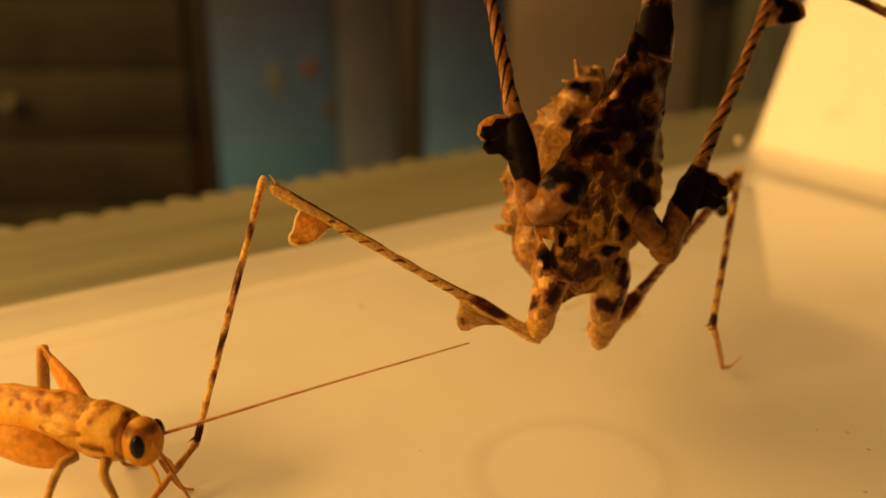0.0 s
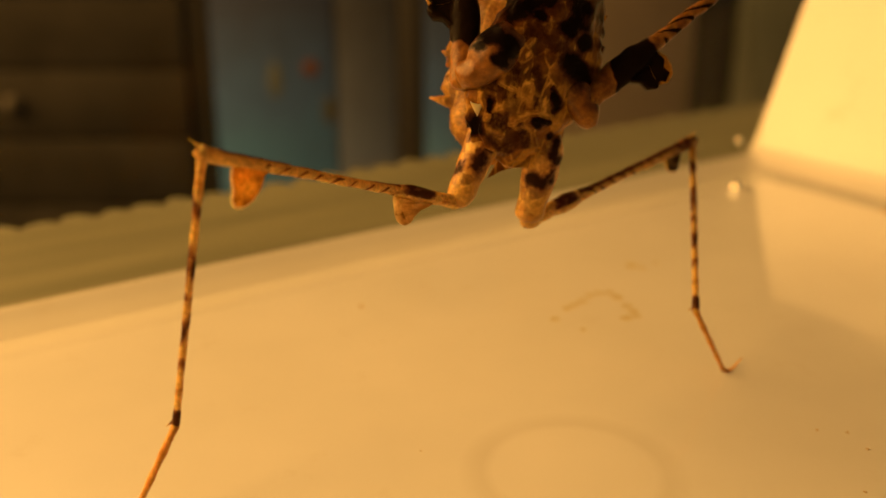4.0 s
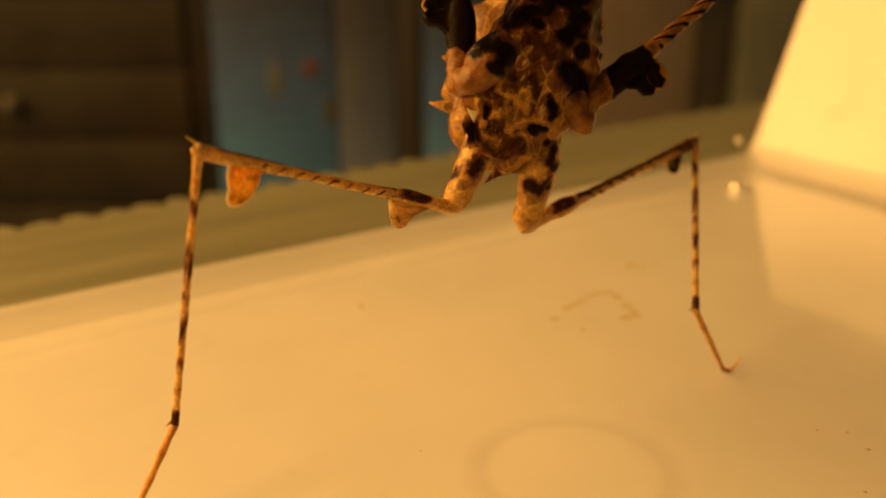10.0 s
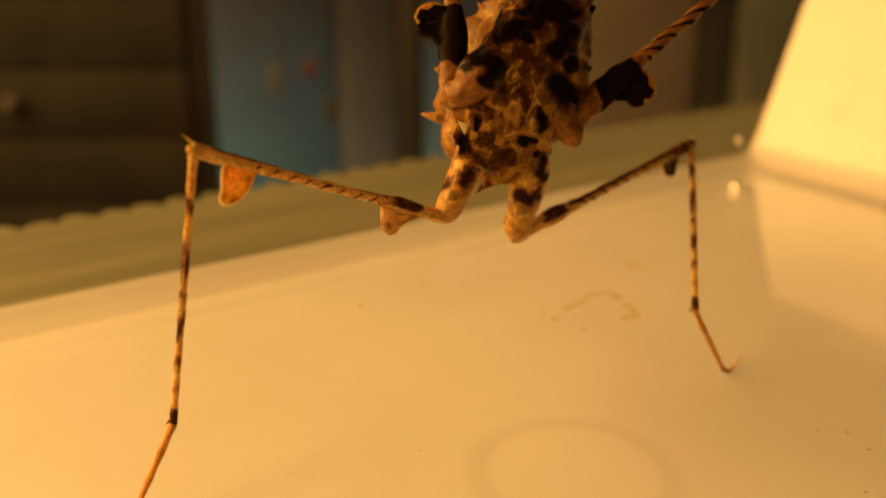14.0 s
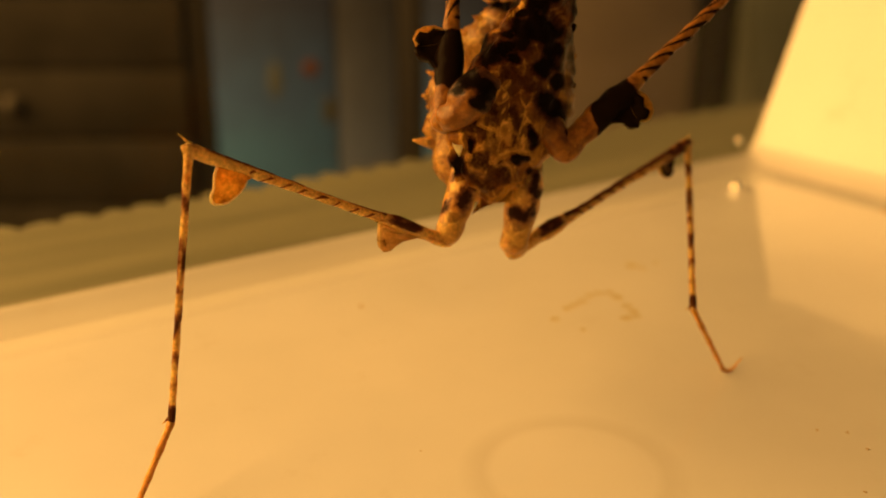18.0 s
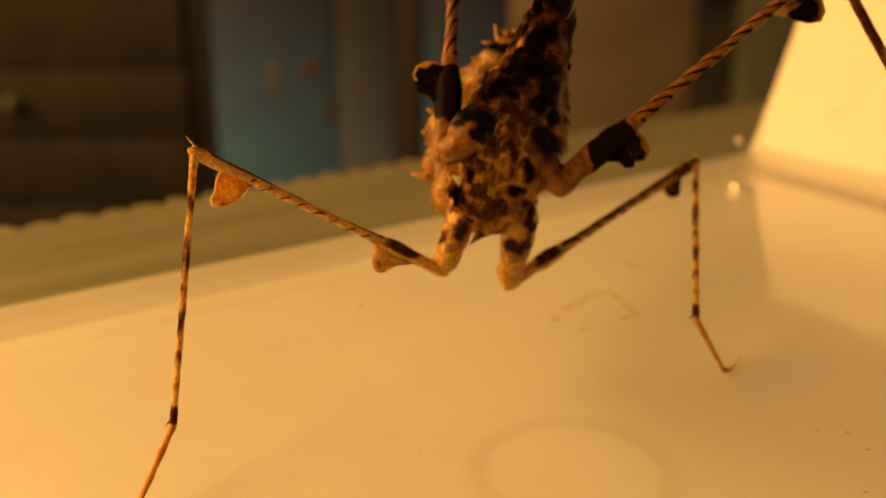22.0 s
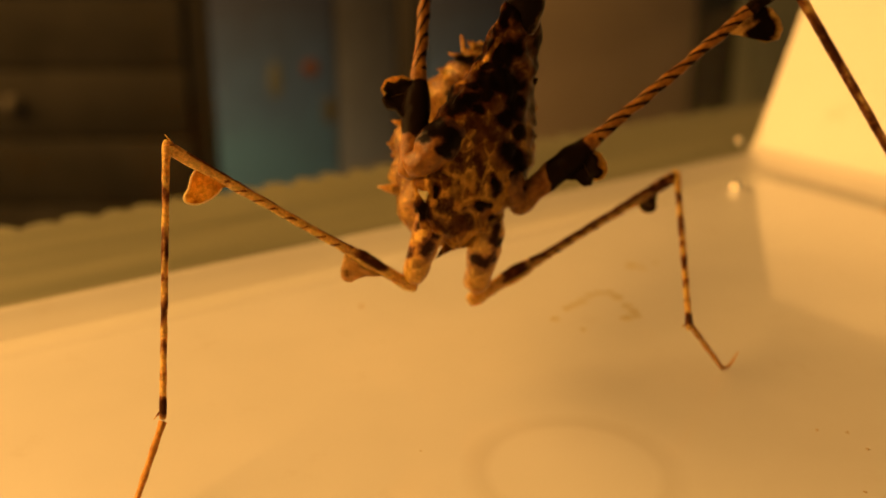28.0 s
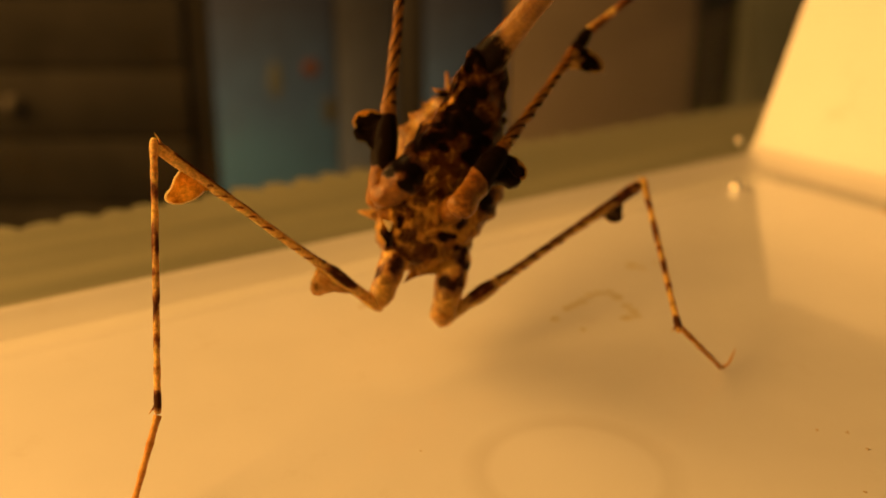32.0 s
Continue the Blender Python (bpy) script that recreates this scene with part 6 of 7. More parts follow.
    walk(LEG["hind_tarsus_l"], [
        (0, mm(-17.88, -20.18, 3.25, -124.7, 21.9, -117.5)), (.5, mm(-17.75, -20.33, 3.39, -125.6, 22.9, -118.9)),
        (.7, mm(-17.93, -20.41, 3.7, -123.5, 25.5, -118)), (1, mm(-18.16, -20.65, 4.24, -121, 30, -117.2)),
        (1.1, mm(-18.11, -21.04, 4.56, -121.9, 33.3, -119.1)), (1.2, mm(-17.43, -24.73, 7.21, -146.8, 57.9, -152.7)),
        (1.5, mm(-17.63, -24.87, 7.51, -147.4, 60.4, -153.2)), (2, mm(-17.65, -24.57, 7.29, -144, 58.9, -149.4)),
        (2.5, mm(-17.89, -24.29, 7.17, -139.9, 58.8, -144.4)), (3, mm(-17.84, -24.32, 7.18, -140.4, 58.7, -145.1)),
        (3.5, mm(-17.85, -24.28, 7.16, -140, 58.5, -144.6)), (5.5, mm(-18.2, -23.76, 6.94, -132.7, 57.3, -136.1)),
        (6, mm(-18.19, -23.79, 6.96, -133.1, 57.4, -136.5)), (6.5, mm(-18.12, -23.79, 6.91, -133.6, 56.9, -137.1)),
        (7, mm(-17.98, -23.88, 6.88, -135.5, 56.6, -139.3)), (7.5, mm(-18.27, -23.67, 6.93, -131.5, 57.1, -134.6)),
        (8, mm(-18.13, -23.63, 6.82, -132.3, 56, -135.5)), (8.5, mm(-18.12, -23.67, 6.85, -132.8, 56.2, -136.1)),
        (9, mm(-18.08, -23.78, 6.91, -133.9, 56.8, -137.4)), (9.5, mm(-18.13, -23.76, 6.9, -133.4, 56.8, -136.9)),
        (10, mm(-18.1, -23.84, 6.94, -134.2, 57.2, -137.8)), (10.5, mm(-18.38, -23.41, 6.83, -128.6, 56.1, -131.3)),
        (11, mm(-18.32, -23.5, 6.84, -129.8, 56.3, -132.7)), (11.5, mm(-18.37, -23.34, 6.79, -128.2, 55.5, -130.8)),
        (12, mm(-18.55, -23.1, 6.73, -124.9, 54.8, -127)), (12.5, mm(-18.45, -23.07, 6.63, -125.7, 53.9, -127.8)),
        (13, mm(-18.62, -22.88, 6.6, -122.9, 53.5, -124.7)), (13.5, mm(-18.41, -23.11, 6.6, -126.3, 53.8, -128.5)),
        (14, mm(-18.39, -23.17, 6.64, -126.9, 54.2, -129.2)), (14.5, mm(-18.51, -23.28, 6.7, -126.5, 55.4, -128.8)),
        (16.5, mm(-19.06, -21.44, 5.67, -113.4, 43.2, -112.8)), (17, mm(-19, -21.38, 5.63, -113.8, 42.6, -113.1)),
        (17.5, mm(-19.07, -21.62, 5.86, -113.6, 45.1, -113.4)), (18, mm(-19.1, -21.43, 5.71, -112.9, 43.4, -112.4)),
        (18.5, mm(-19.06, -21.43, 5.71, -113.3, 43.3, -112.7)), (19, mm(-18.76, -21.46, 5.5, -116.4, 41.7, -115.6)),
        (19.5, mm(-19.1, -21.32, 5.56, -112.7, 42.1, -111.9)), (20, mm(-19.03, -21.32, 5.51, -113.5, 41.7, -112.6)),
        (20.5, mm(-18.9, -21.34, 5.52, -114.7, 41.7, -113.8)), (21, mm(-18.93, -21.28, 5.48, -114.3, 41.2, -113.4)),
        (21.5, mm(-19.13, -21.1, 5.52, -112, 41, -110.9)), (22, mm(-19.25, -20.69, 5, -110.4, 36.5, -108.6)),
        (22.5, mm(-19.36, -20.88, 5.39, -109.4, 39.7, -108.2)), (23, mm(-19.51, -20.87, 5.52, -107.8, 40.5, -106.8)),
        (23.5, mm(-19.48, -20.88, 5.43, -108.3, 40, -107.1)), (24, mm(-19.31, -20.93, 5.41, -110, 39.9, -108.8)),
        (24.5, mm(-19.38, -21.04, 5.52, -109.4, 41.1, -108.4)), (25, mm(-19.43, -21.03, 5.52, -109, 41.1, -108)),
        (25.5, mm(-19.59, -21.1, 5.65, -107.4, 42.4, -106.7)), (27.5, mm(-19.92, -20.89, 5.39, -104, 40.4, -103.1)),
        (28, mm(-19.86, -20.93, 5.46, -104.6, 40.9, -103.8)), (28.5, mm(-19.8, -20.98, 5.49, -105.2, 41.2, -104.4)),
        (29, mm(-19.78, -21.03, 5.57, -105.5, 41.9, -104.8)), (29.5, mm(-19.94, -21.22, 5.86, -104.1, 44.5, -103.7)),
        (29.8, mm(-19.94, -21.25, 5.96, -104.1, 45.2, -103.7)), (30, mm(-19.93, -21.32, 6.05, -104.3, 46, -104)),
        (30.2, mm(-19.95, -21.39, 6.11, -104.2, 46.6, -103.9)), (30.5, mm(-19.99, -21.48, 6.19, -103.9, 47.6, -103.8)),
        (31, mm(-20, -21.64, 6.37, -104, 49.3, -104.1)), (31.5, mm(-20.09, -21.49, 6.33, -102.9, 48.4, -102.8)),
        (32, mm(-20.02, -21.38, 6.22, -103.4, 47.2, -103.3))])
    walk(LEG["hind_tarsus_r"], [
        (0, mm(22.63, -7.28, 7.03, 40.3, 52.6, 57.8)), (.5, mm(22.77, -7.09, 7.1, 41.9, 54.2, 58)), (.7, mm(22.68, -6.47, 7.16, 37.9, 57, 52.8)),
        (1, mm(22.53, -5.58, 7.26, 29.8, 60.9, 43)), (1.1, mm(22.47, -5.45, 7.26, 27.8, 61.1, 41)), (1.2, mm(21.98, -4.92, 7.19, 16.8, 60.3, 30.5)),
        (1.5, mm(21.67, -4.68, 7.03, 11, 58.7, 25.3)), (2, mm(21.77, -4.85, 7.1, 13.7, 59, 28)), (2.5, mm(21.75, -4.91, 7.13, 14.2, 58.8, 28.7)),
        (3, mm(21.71, -4.87, 7.11, 13.5, 58.7, 27.9)), (3.5, mm(21.72, -5.03, 7.08, 15, 58.2, 29.9)), (5.5, mm(21.7, -5.14, 7.07, 15.7, 57.7, 31)),
        (6, mm(21.66, -5.11, 7.06, 15, 57.5, 30.4)), (6.5, mm(21.7, -5.14, 7.07, 15.7, 57.7, 31)), (7, mm(21.91, -5.22, 7.16, 18.8, 58.8, 33.5)),
        (7.5, mm(21.67, -5.05, 7.08, 14.7, 57.8, 29.8)), (8, mm(21.79, -5.14, 7.12, 16.7, 58.3, 31.7)),
        (8.5, mm(21.79, -5.14, 7.12, 16.7, 58.3, 31.7)), (9, mm(21.79, -5.13, 7.12, 16.7, 58.4, 31.6)),
        (9.5, mm(21.79, -5.14, 7.12, 16.7, 58.3, 31.7)), (10, mm(21.71, -5.08, 7.1, 15.3, 58, 30.4)), (10.5, mm(21.54, -5.02, 7.02, 13, 57, 28.6)),
        (11, mm(21.58, -5.06, 7.03, 13.7, 57.1, 29.3)), (11.5, mm(21.59, -4.99, 7.06, 13.3, 57.5, 28.6)),
        (12, mm(21.46, -4.95, 6.99, 11.7, 56.6, 27.4)), (12.5, mm(21.59, -4.99, 7.06, 13.3, 57.5, 28.6)),
        (13, mm(21.46, -4.95, 6.99, 11.7, 56.6, 27.3)), (13.5, mm(21.66, -5.11, 7.06, 15, 57.5, 30.4)), (14, mm(21.66, -5.11, 7.06, 15, 57.5, 30.4)),
        (14.5, mm(21.43, -5.09, 6.94, 12.5, 55.9, 28.8)), (16.5, mm(21.6, -4.94, 7.04, 12.9, 57.6, 28.1)), (17, mm(21.68, -5, 7.06, 14.3, 58, 29.3)),
        (17.5, mm(21.48, -4.85, 7, 11, 57.1, 26.3)), (18, mm(21.59, -4.78, 7.07, 11.5, 58.1, 26.1)),
        (18.5, mm(21.63, -4.82, 7.09, 12.1, 58.3, 26.8)), (19, mm(22, -4.84, 7.26, 16.3, 60.9, 29.6)),
        (19.5, mm(21.63, -4.81, 7.08, 12, 58.3, 26.6)), (20, mm(21.77, -4.83, 7.15, 13.6, 59.2, 27.8)),
        (20.5, mm(21.87, -4.76, 7.22, 14.1, 60.3, 27.7)), (21, mm(21.85, -4.9, 7.18, 15.1, 59.6, 29.2)),
        (21.5, mm(21.75, -4.92, 7.13, 14.3, 58.8, 28.8)), (22, mm(21.55, -5.87, 6.71, 18.7, 53, 37.5)),
        (22.5, mm(21.33, -5.59, 6.69, 14.6, 52.9, 33.3)), (23, mm(21.14, -5.41, 6.61, 11.5, 52.1, 30.4)),
        (23.5, mm(21.11, -5.55, 6.57, 12.1, 51.4, 31.6)), (24, mm(21.3, -5.71, 6.64, 15, 52.1, 34.3)),
        (24.5, mm(21.16, -5.72, 6.59, 13.6, 51.2, 33.5)), (25, mm(21.06, -5.78, 6.51, 12.9, 50.2, 33.4)),
        (25.5, mm(20.94, -5.68, 6.47, 11.2, 49.8, 31.8)), (27.5, mm(20.91, -6.19, 6.49, 13.8, 48.2, 36.2)),
        (28, mm(20.89, -6.27, 6.52, 14.1, 48, 36.7)), (28.5, mm(20.94, -6.23, 6.55, 14.5, 48.6, 36.7)),
        (29, mm(20.92, -6.13, 6.51, 13.7, 48.6, 35.7)), (29.5, mm(20.56, -5.91, 6.36, 9.1, 46.9, 31.7)),
        (29.8, mm(20.38, -5.93, 6.37, 7.9, 46.2, 31)), (30, mm(20.29, -5.83, 6.32, 6.7, 45.8, 29.7)), (30.2, mm(20.27, -5.74, 6.3, 6.1, 45.9, 28.9)),
        (30.5, mm(20.25, -5.6, 6.27, 5.1, 45.9, 27.6)), (31, mm(20.04, -5.26, 6.22, 1.9, 45.5, 23.6)),
        (31.5, mm(19.89, -5.51, 6.18, 2.2, 44.1, 25.2)), (32, mm(20.03, -5.94, 6.21, 5.2, 44, 29.4))])
    walk(LEG["mid_femur_r"], [
        (0, mm(17.47, -9.48, 14.14, -52.9, -46.3, 51.7)), (.5, mm(17.79, -9.3, 14.55, -52.9, -46.5, 51.7)),
        (.7, mm(16.98, -7.96, 15.99, -46.3, -47.4, 43.8)), (1, mm(15.47, -7.2, 18.91, -37.7, -46.3, 33.2)),
        (1.1, mm(14.87, -7.11, 19.49, -34.2, -46.8, 28.5)), (1.2, mm(11.5, -7.71, 27.62, -32.2, -28.3, 29)),
        (1.5, mm(10.61, -7.05, 27.64, -30.4, -27.9, 26.1)), (2, mm(11.08, -6.99, 26.23, -30.9, -30.5, 26.2)),
        (2.5, mm(10.68, -6.54, 25.84, -30, -30.9, 24.5)), (3, mm(10.54, -6.56, 25.84, -30.1, -30.9, 24.6)),
        (3.5, mm(10.67, -6.69, 25.56, -30.5, -31.5, 25.3)), (5.5, mm(10.26, -6.06, 24.85, -30.2, -33.2, 24.3)),
        (6, mm(10.16, -5.86, 24.72, -30, -33.5, 24)), (6.5, mm(10.48, -6.07, 24.72, -30.7, -33.4, 25.2)),
        (7, mm(11.23, -6.49, 24.54, -32.2, -33.8, 27.5)), (7.5, mm(9.94, -5.8, 24.67, -29.2, -33.4, 22.7)),
        (8, mm(10.8, -6.13, 24.51, -30.9, -33.7, 25.4)), (8.5, mm(10.67, -6.11, 24.51, -30.5, -33.6, 24.8)),
        (9, mm(10.73, -6.26, 24.63, -30.7, -33.2, 25.2)), (9.5, mm(10.52, -6.19, 24.66, -30.9, -32.9, 25.6)),
        (10, mm(10.53, -6.13, 24.6, -31.4, -32.8, 26.4)), (10.5, mm(9.47, -5.5, 24.11, -29.2, -33.7, 22.7)),
        (11, mm(9.68, -5.62, 24, -30.3, -33.7, 24.4)), (11.5, mm(9.61, -5.53, 23.98, -30.7, -33.4, 25.1)),
        (12, mm(8.87, -5.01, 23.5, -29.2, -34.3, 22.4)), (12.5, mm(9.53, -5.16, 23.53, -30.7, -34, 25)),
        (13, mm(8.91, -4.77, 23.26, -29, -34.4, 22.1)), (13.5, mm(9.81, -5.28, 23.14, -30.9, -34.8, 25.1)),
        (14, mm(9.88, -5.34, 23.39, -31, -34.4, 25.5)), (14.5, mm(9.2, -5.26, 23.69, -29.7, -33.9, 23.4)),
        (16.5, mm(9.46, -4.3, 22.14, -28.4, -37.7, 20.9)), (17, mm(9.45, -4.67, 21.9, -28.1, -38.2, 20.3)),
        (17.5, mm(9.47, -4.86, 21.61, -27.6, -38.8, 19.5)), (18, mm(9.79, -4.6, 21.12, -27.1, -39.9, 18.7)),
        (18.5, mm(9.95, -4.84, 21.13, -27.4, -39.8, 19.2)), (19, mm(11.51, -5.5, 21.06, -31.3, -39.8, 25.1)),
        (19.5, mm(10.08, -4.89, 21.15, -27.9, -39.7, 19.9)), (20, mm(10.53, -5.03, 20.95, -29.1, -40.2, 21.8)),
        (20.5, mm(11.06, -5.43, 21.05, -31.2, -39.9, 24.9)), (21, mm(10.97, -5.23, 20.76, -30.8, -40.6, 24.2)),
        (21.5, mm(10.29, -4.54, 20.44, -28.3, -41.5, 20.5)), (22, mm(9.76, -2.92, 17.72, -22.2, -38.6, 10.8)),
        (22.5, mm(8.2, -2.26, 17.93, -20.8, -36.8, 8.1)), (23, mm(7.31, -1.51, 17.72, -19.3, -36.8, 5.5)),
        (23.5, mm(7.51, -1.53, 17.32, -19.8, -37.5, 6.4)), (24, mm(8.33, -1.72, 16.97, -22.4, -37.8, 11)),
        (24.5, mm(7.59, -1.46, 16.74, -20, -38.3, 7)), (25, mm(7.34, -1.51, 16.56, -19.6, -38.6, 6.3)),
        (25.5, mm(6.62, -1.38, 16.57, -17.6, -38.7, 3.1)), (27.5, mm(6.35, -2.02, 15.95, -19.1, -39.9, 5.9)),
        (28, mm(6.46, -1.93, 15.82, -19.8, -39.9, 7)), (28.5, mm(6.7, -1.88, 15.91, -21.1, -39.6, 9)),
        (29, mm(6.52, -1.66, 15.94, -20.5, -39.5, 8.1)), (29.5, mm(5.26, -.86, 15.59, -15.8, -41.3, .8)),
        (29.8, mm(4.72, -2.75, 15.57, -37.9, -37.6, 35)), (30, mm(4.02, -4.05, 16.4, -48.8, -34.5, 50)),
        (30.2, mm(3.34, -5.31, 17.21, -53.9, -32.1, 56.7)), (30.5, mm(2.43, -7.12, 18.65, -56.7, -27.9, 61.2)),
        (31, mm(1.22, -6.98, 18.66, -53.2, -23.5, 59.5)), (31.5, mm(1.05, -6.74, 17.6, -52.8, -23.4, 59.2)),
        (32, mm(1.46, -6.86, 17.06, -53.6, -22.4, 60.5))])
    walk(LEG["mid_tibia_r"], [
        (0, mm(29.79, 6.13, 34.97, -19.5, 23.7, -3)), (.5, mm(30.08, 6.26, 35.43, -19.4, 22.8, -2.6)),
        (.7, mm(31.04, 5.53, 37.19, -19.6, 27.8, -4.2)), (1, mm(32.12, 3.68, 39.74, -20.3, 35.8, -7.1)),
        (1.1, mm(32.17, 2.3, 40.5, -21, 39.8, -8.9)), (1.2, mm(33.67, 4.6, 41.28, -22.1, 43.8, -11.3)),
        (1.5, mm(33.45, 4.14, 41.13, -22.9, 46.1, -12.8)), (2, mm(33.33, 3.96, 40.87, -24.4, 49.8, -15.4)),
        (2.5, mm(33.17, 3.7, 40.62, -24.1, 49.2, -14.9)), (3, mm(33.02, 3.74, 40.62, -24, 48.8, -14.7)),
        (3.5, mm(32.87, 3.79, 40.62, -23.9, 48.5, -14.6)), (5.5, mm(32.23, 3.85, 40.62, -23.6, 47.1, -13.9)),
        (6, mm(32.09, 3.92, 40.62, -23.5, 46.8, -13.7)), (6.5, mm(32.24, 4.14, 40.58, -23.5, 46.8, -13.8)),
        (7, mm(32.47, 4.56, 40.55, -23.5, 46.9, -13.8)), (7.5, mm(32.13, 3.49, 40.51, -23.5, 47, -13.7)),
        (8, mm(32.45, 4.15, 40.47, -23.5, 47, -13.8)), (8.5, mm(32.44, 3.96, 40.44, -23.5, 47.1, -13.8)),
        (9, mm(32.53, 4.01, 40.4, -23.5, 47.2, -13.8)), (9.5, mm(32.34, 4.24, 40.29, -23.3, 46.4, -13.4)),
        (10, mm(32.21, 4.66, 40.18, -23.1, 45.6, -13)), (10.5, mm(31.58, 3.74, 40.07, -22.8, 44.8, -12.5)),
        (11, mm(31.51, 4.29, 39.96, -22.6, 44.1, -12.1)), (11.5, mm(31.36, 4.67, 39.85, -22.5, 43.3, -11.8)),
        (12, mm(30.86, 4.07, 39.74, -22.3, 42.6, -11.4)), (12.5, mm(31.18, 4.91, 39.62, -22.3, 42.4, -11.3)),
        (13, mm(30.93, 4.18, 39.52, -22.1, 42.1, -11.1)), (13.5, mm(31.21, 4.76, 39.59, -22.2, 42.4, -11.3)),
        (14, mm(31.33, 4.88, 39.66, -22.3, 42.7, -11.5)), (14.5, mm(31.15, 4.22, 39.74, -22.4, 43, -11.6)),
        (16.5, mm(30.77, 3.82, 39.74, -22.3, 42.6, -11.4)), (17, mm(30.68, 3.2, 39.7, -22.2, 42.7, -11.3)),
        (17.5, mm(30.62, 2.64, 39.65, -22.2, 42.9, -11.3)), (18, mm(30.71, 2.48, 39.61, -22.2, 43.1, -11.4)),
        (18.5, mm(30.84, 2.45, 39.57, -22.2, 43.2, -11.4)), (19, mm(31.53, 3.89, 39.52, -22.3, 43.4, -11.6)),
        (19.5, mm(30.93, 2.66, 39.52, -22.2, 43.2, -11.4)), (20, mm(30.97, 3.14, 39.52, -22.2, 42.9, -11.3)),
        (20.5, mm(31.1, 3.88, 39.52, -22.2, 42.7, -11.3)), (21, mm(30.9, 3.72, 39.52, -22.2, 42.4, -11.2)),
        (21.5, mm(30.5, 3.01, 39.52, -25.5, 50.6, -16.9)), (22, mm(31.86, 1.3, 35.69, -27.8, 56.4, -20.5)),
        (22.5, mm(31.03, .98, 35.18, -27.4, 55.5, -19.9)), (23, mm(30.26, .69, 34.97, -27.5, 55.3, -20)),
        (23.5, mm(30.22, 1.03, 34.84, -27.5, 55.3, -20)), (24, mm(30.66, 2.64, 34.63, -27.6, 55.3, -20.2)),
        (24.5, mm(30.01, 1.31, 34.6, -27.4, 55.3, -20)), (25, mm(29.72, .97, 34.51, -27.4, 55.3, -19.9)),
        (25.5, mm(29.08, -.18, 34.56, -27.3, 55.2, -19.7)), (27.5, mm(28.32, .24, 34.43, -27.3, 55.2, -19.8)),
        (28, mm(28.38, .76, 34.3, -27.4, 55.3, -19.9)), (28.5, mm(28.63, 1.61, 34.24, -27.5, 55.4, -20)),
        (29, mm(28.53, 1.45, 34.25, -27.4, 55.5, -19.9)), (29.5, mm(26.88, -.57, 34.62, -21.6, 43.7, -10.5)),
        (29.8, mm(23.41, 10.35, 33.13, -20, 25.2, -4.4)), (30, mm(19.26, 14.15, 32.73, -19.7, 17.9, -2)),
        (30.2, mm(16.73, 15.1, 32.5, -21.1, -8.7, 8.2)), (30.5, mm(14.69, 15.2, 32.12, -33.3, -42.4, 27.7)),
        (31, mm(14.61, 15.8, 30.14, -36.4, -45.4, 31.5)), (31.5, mm(14.58, 15.97, 29.03, -33.1, -40.2, 27.7)),
        (32, mm(14.57, 16.31, 28.06, -29.6, -33.1, 23.4))])
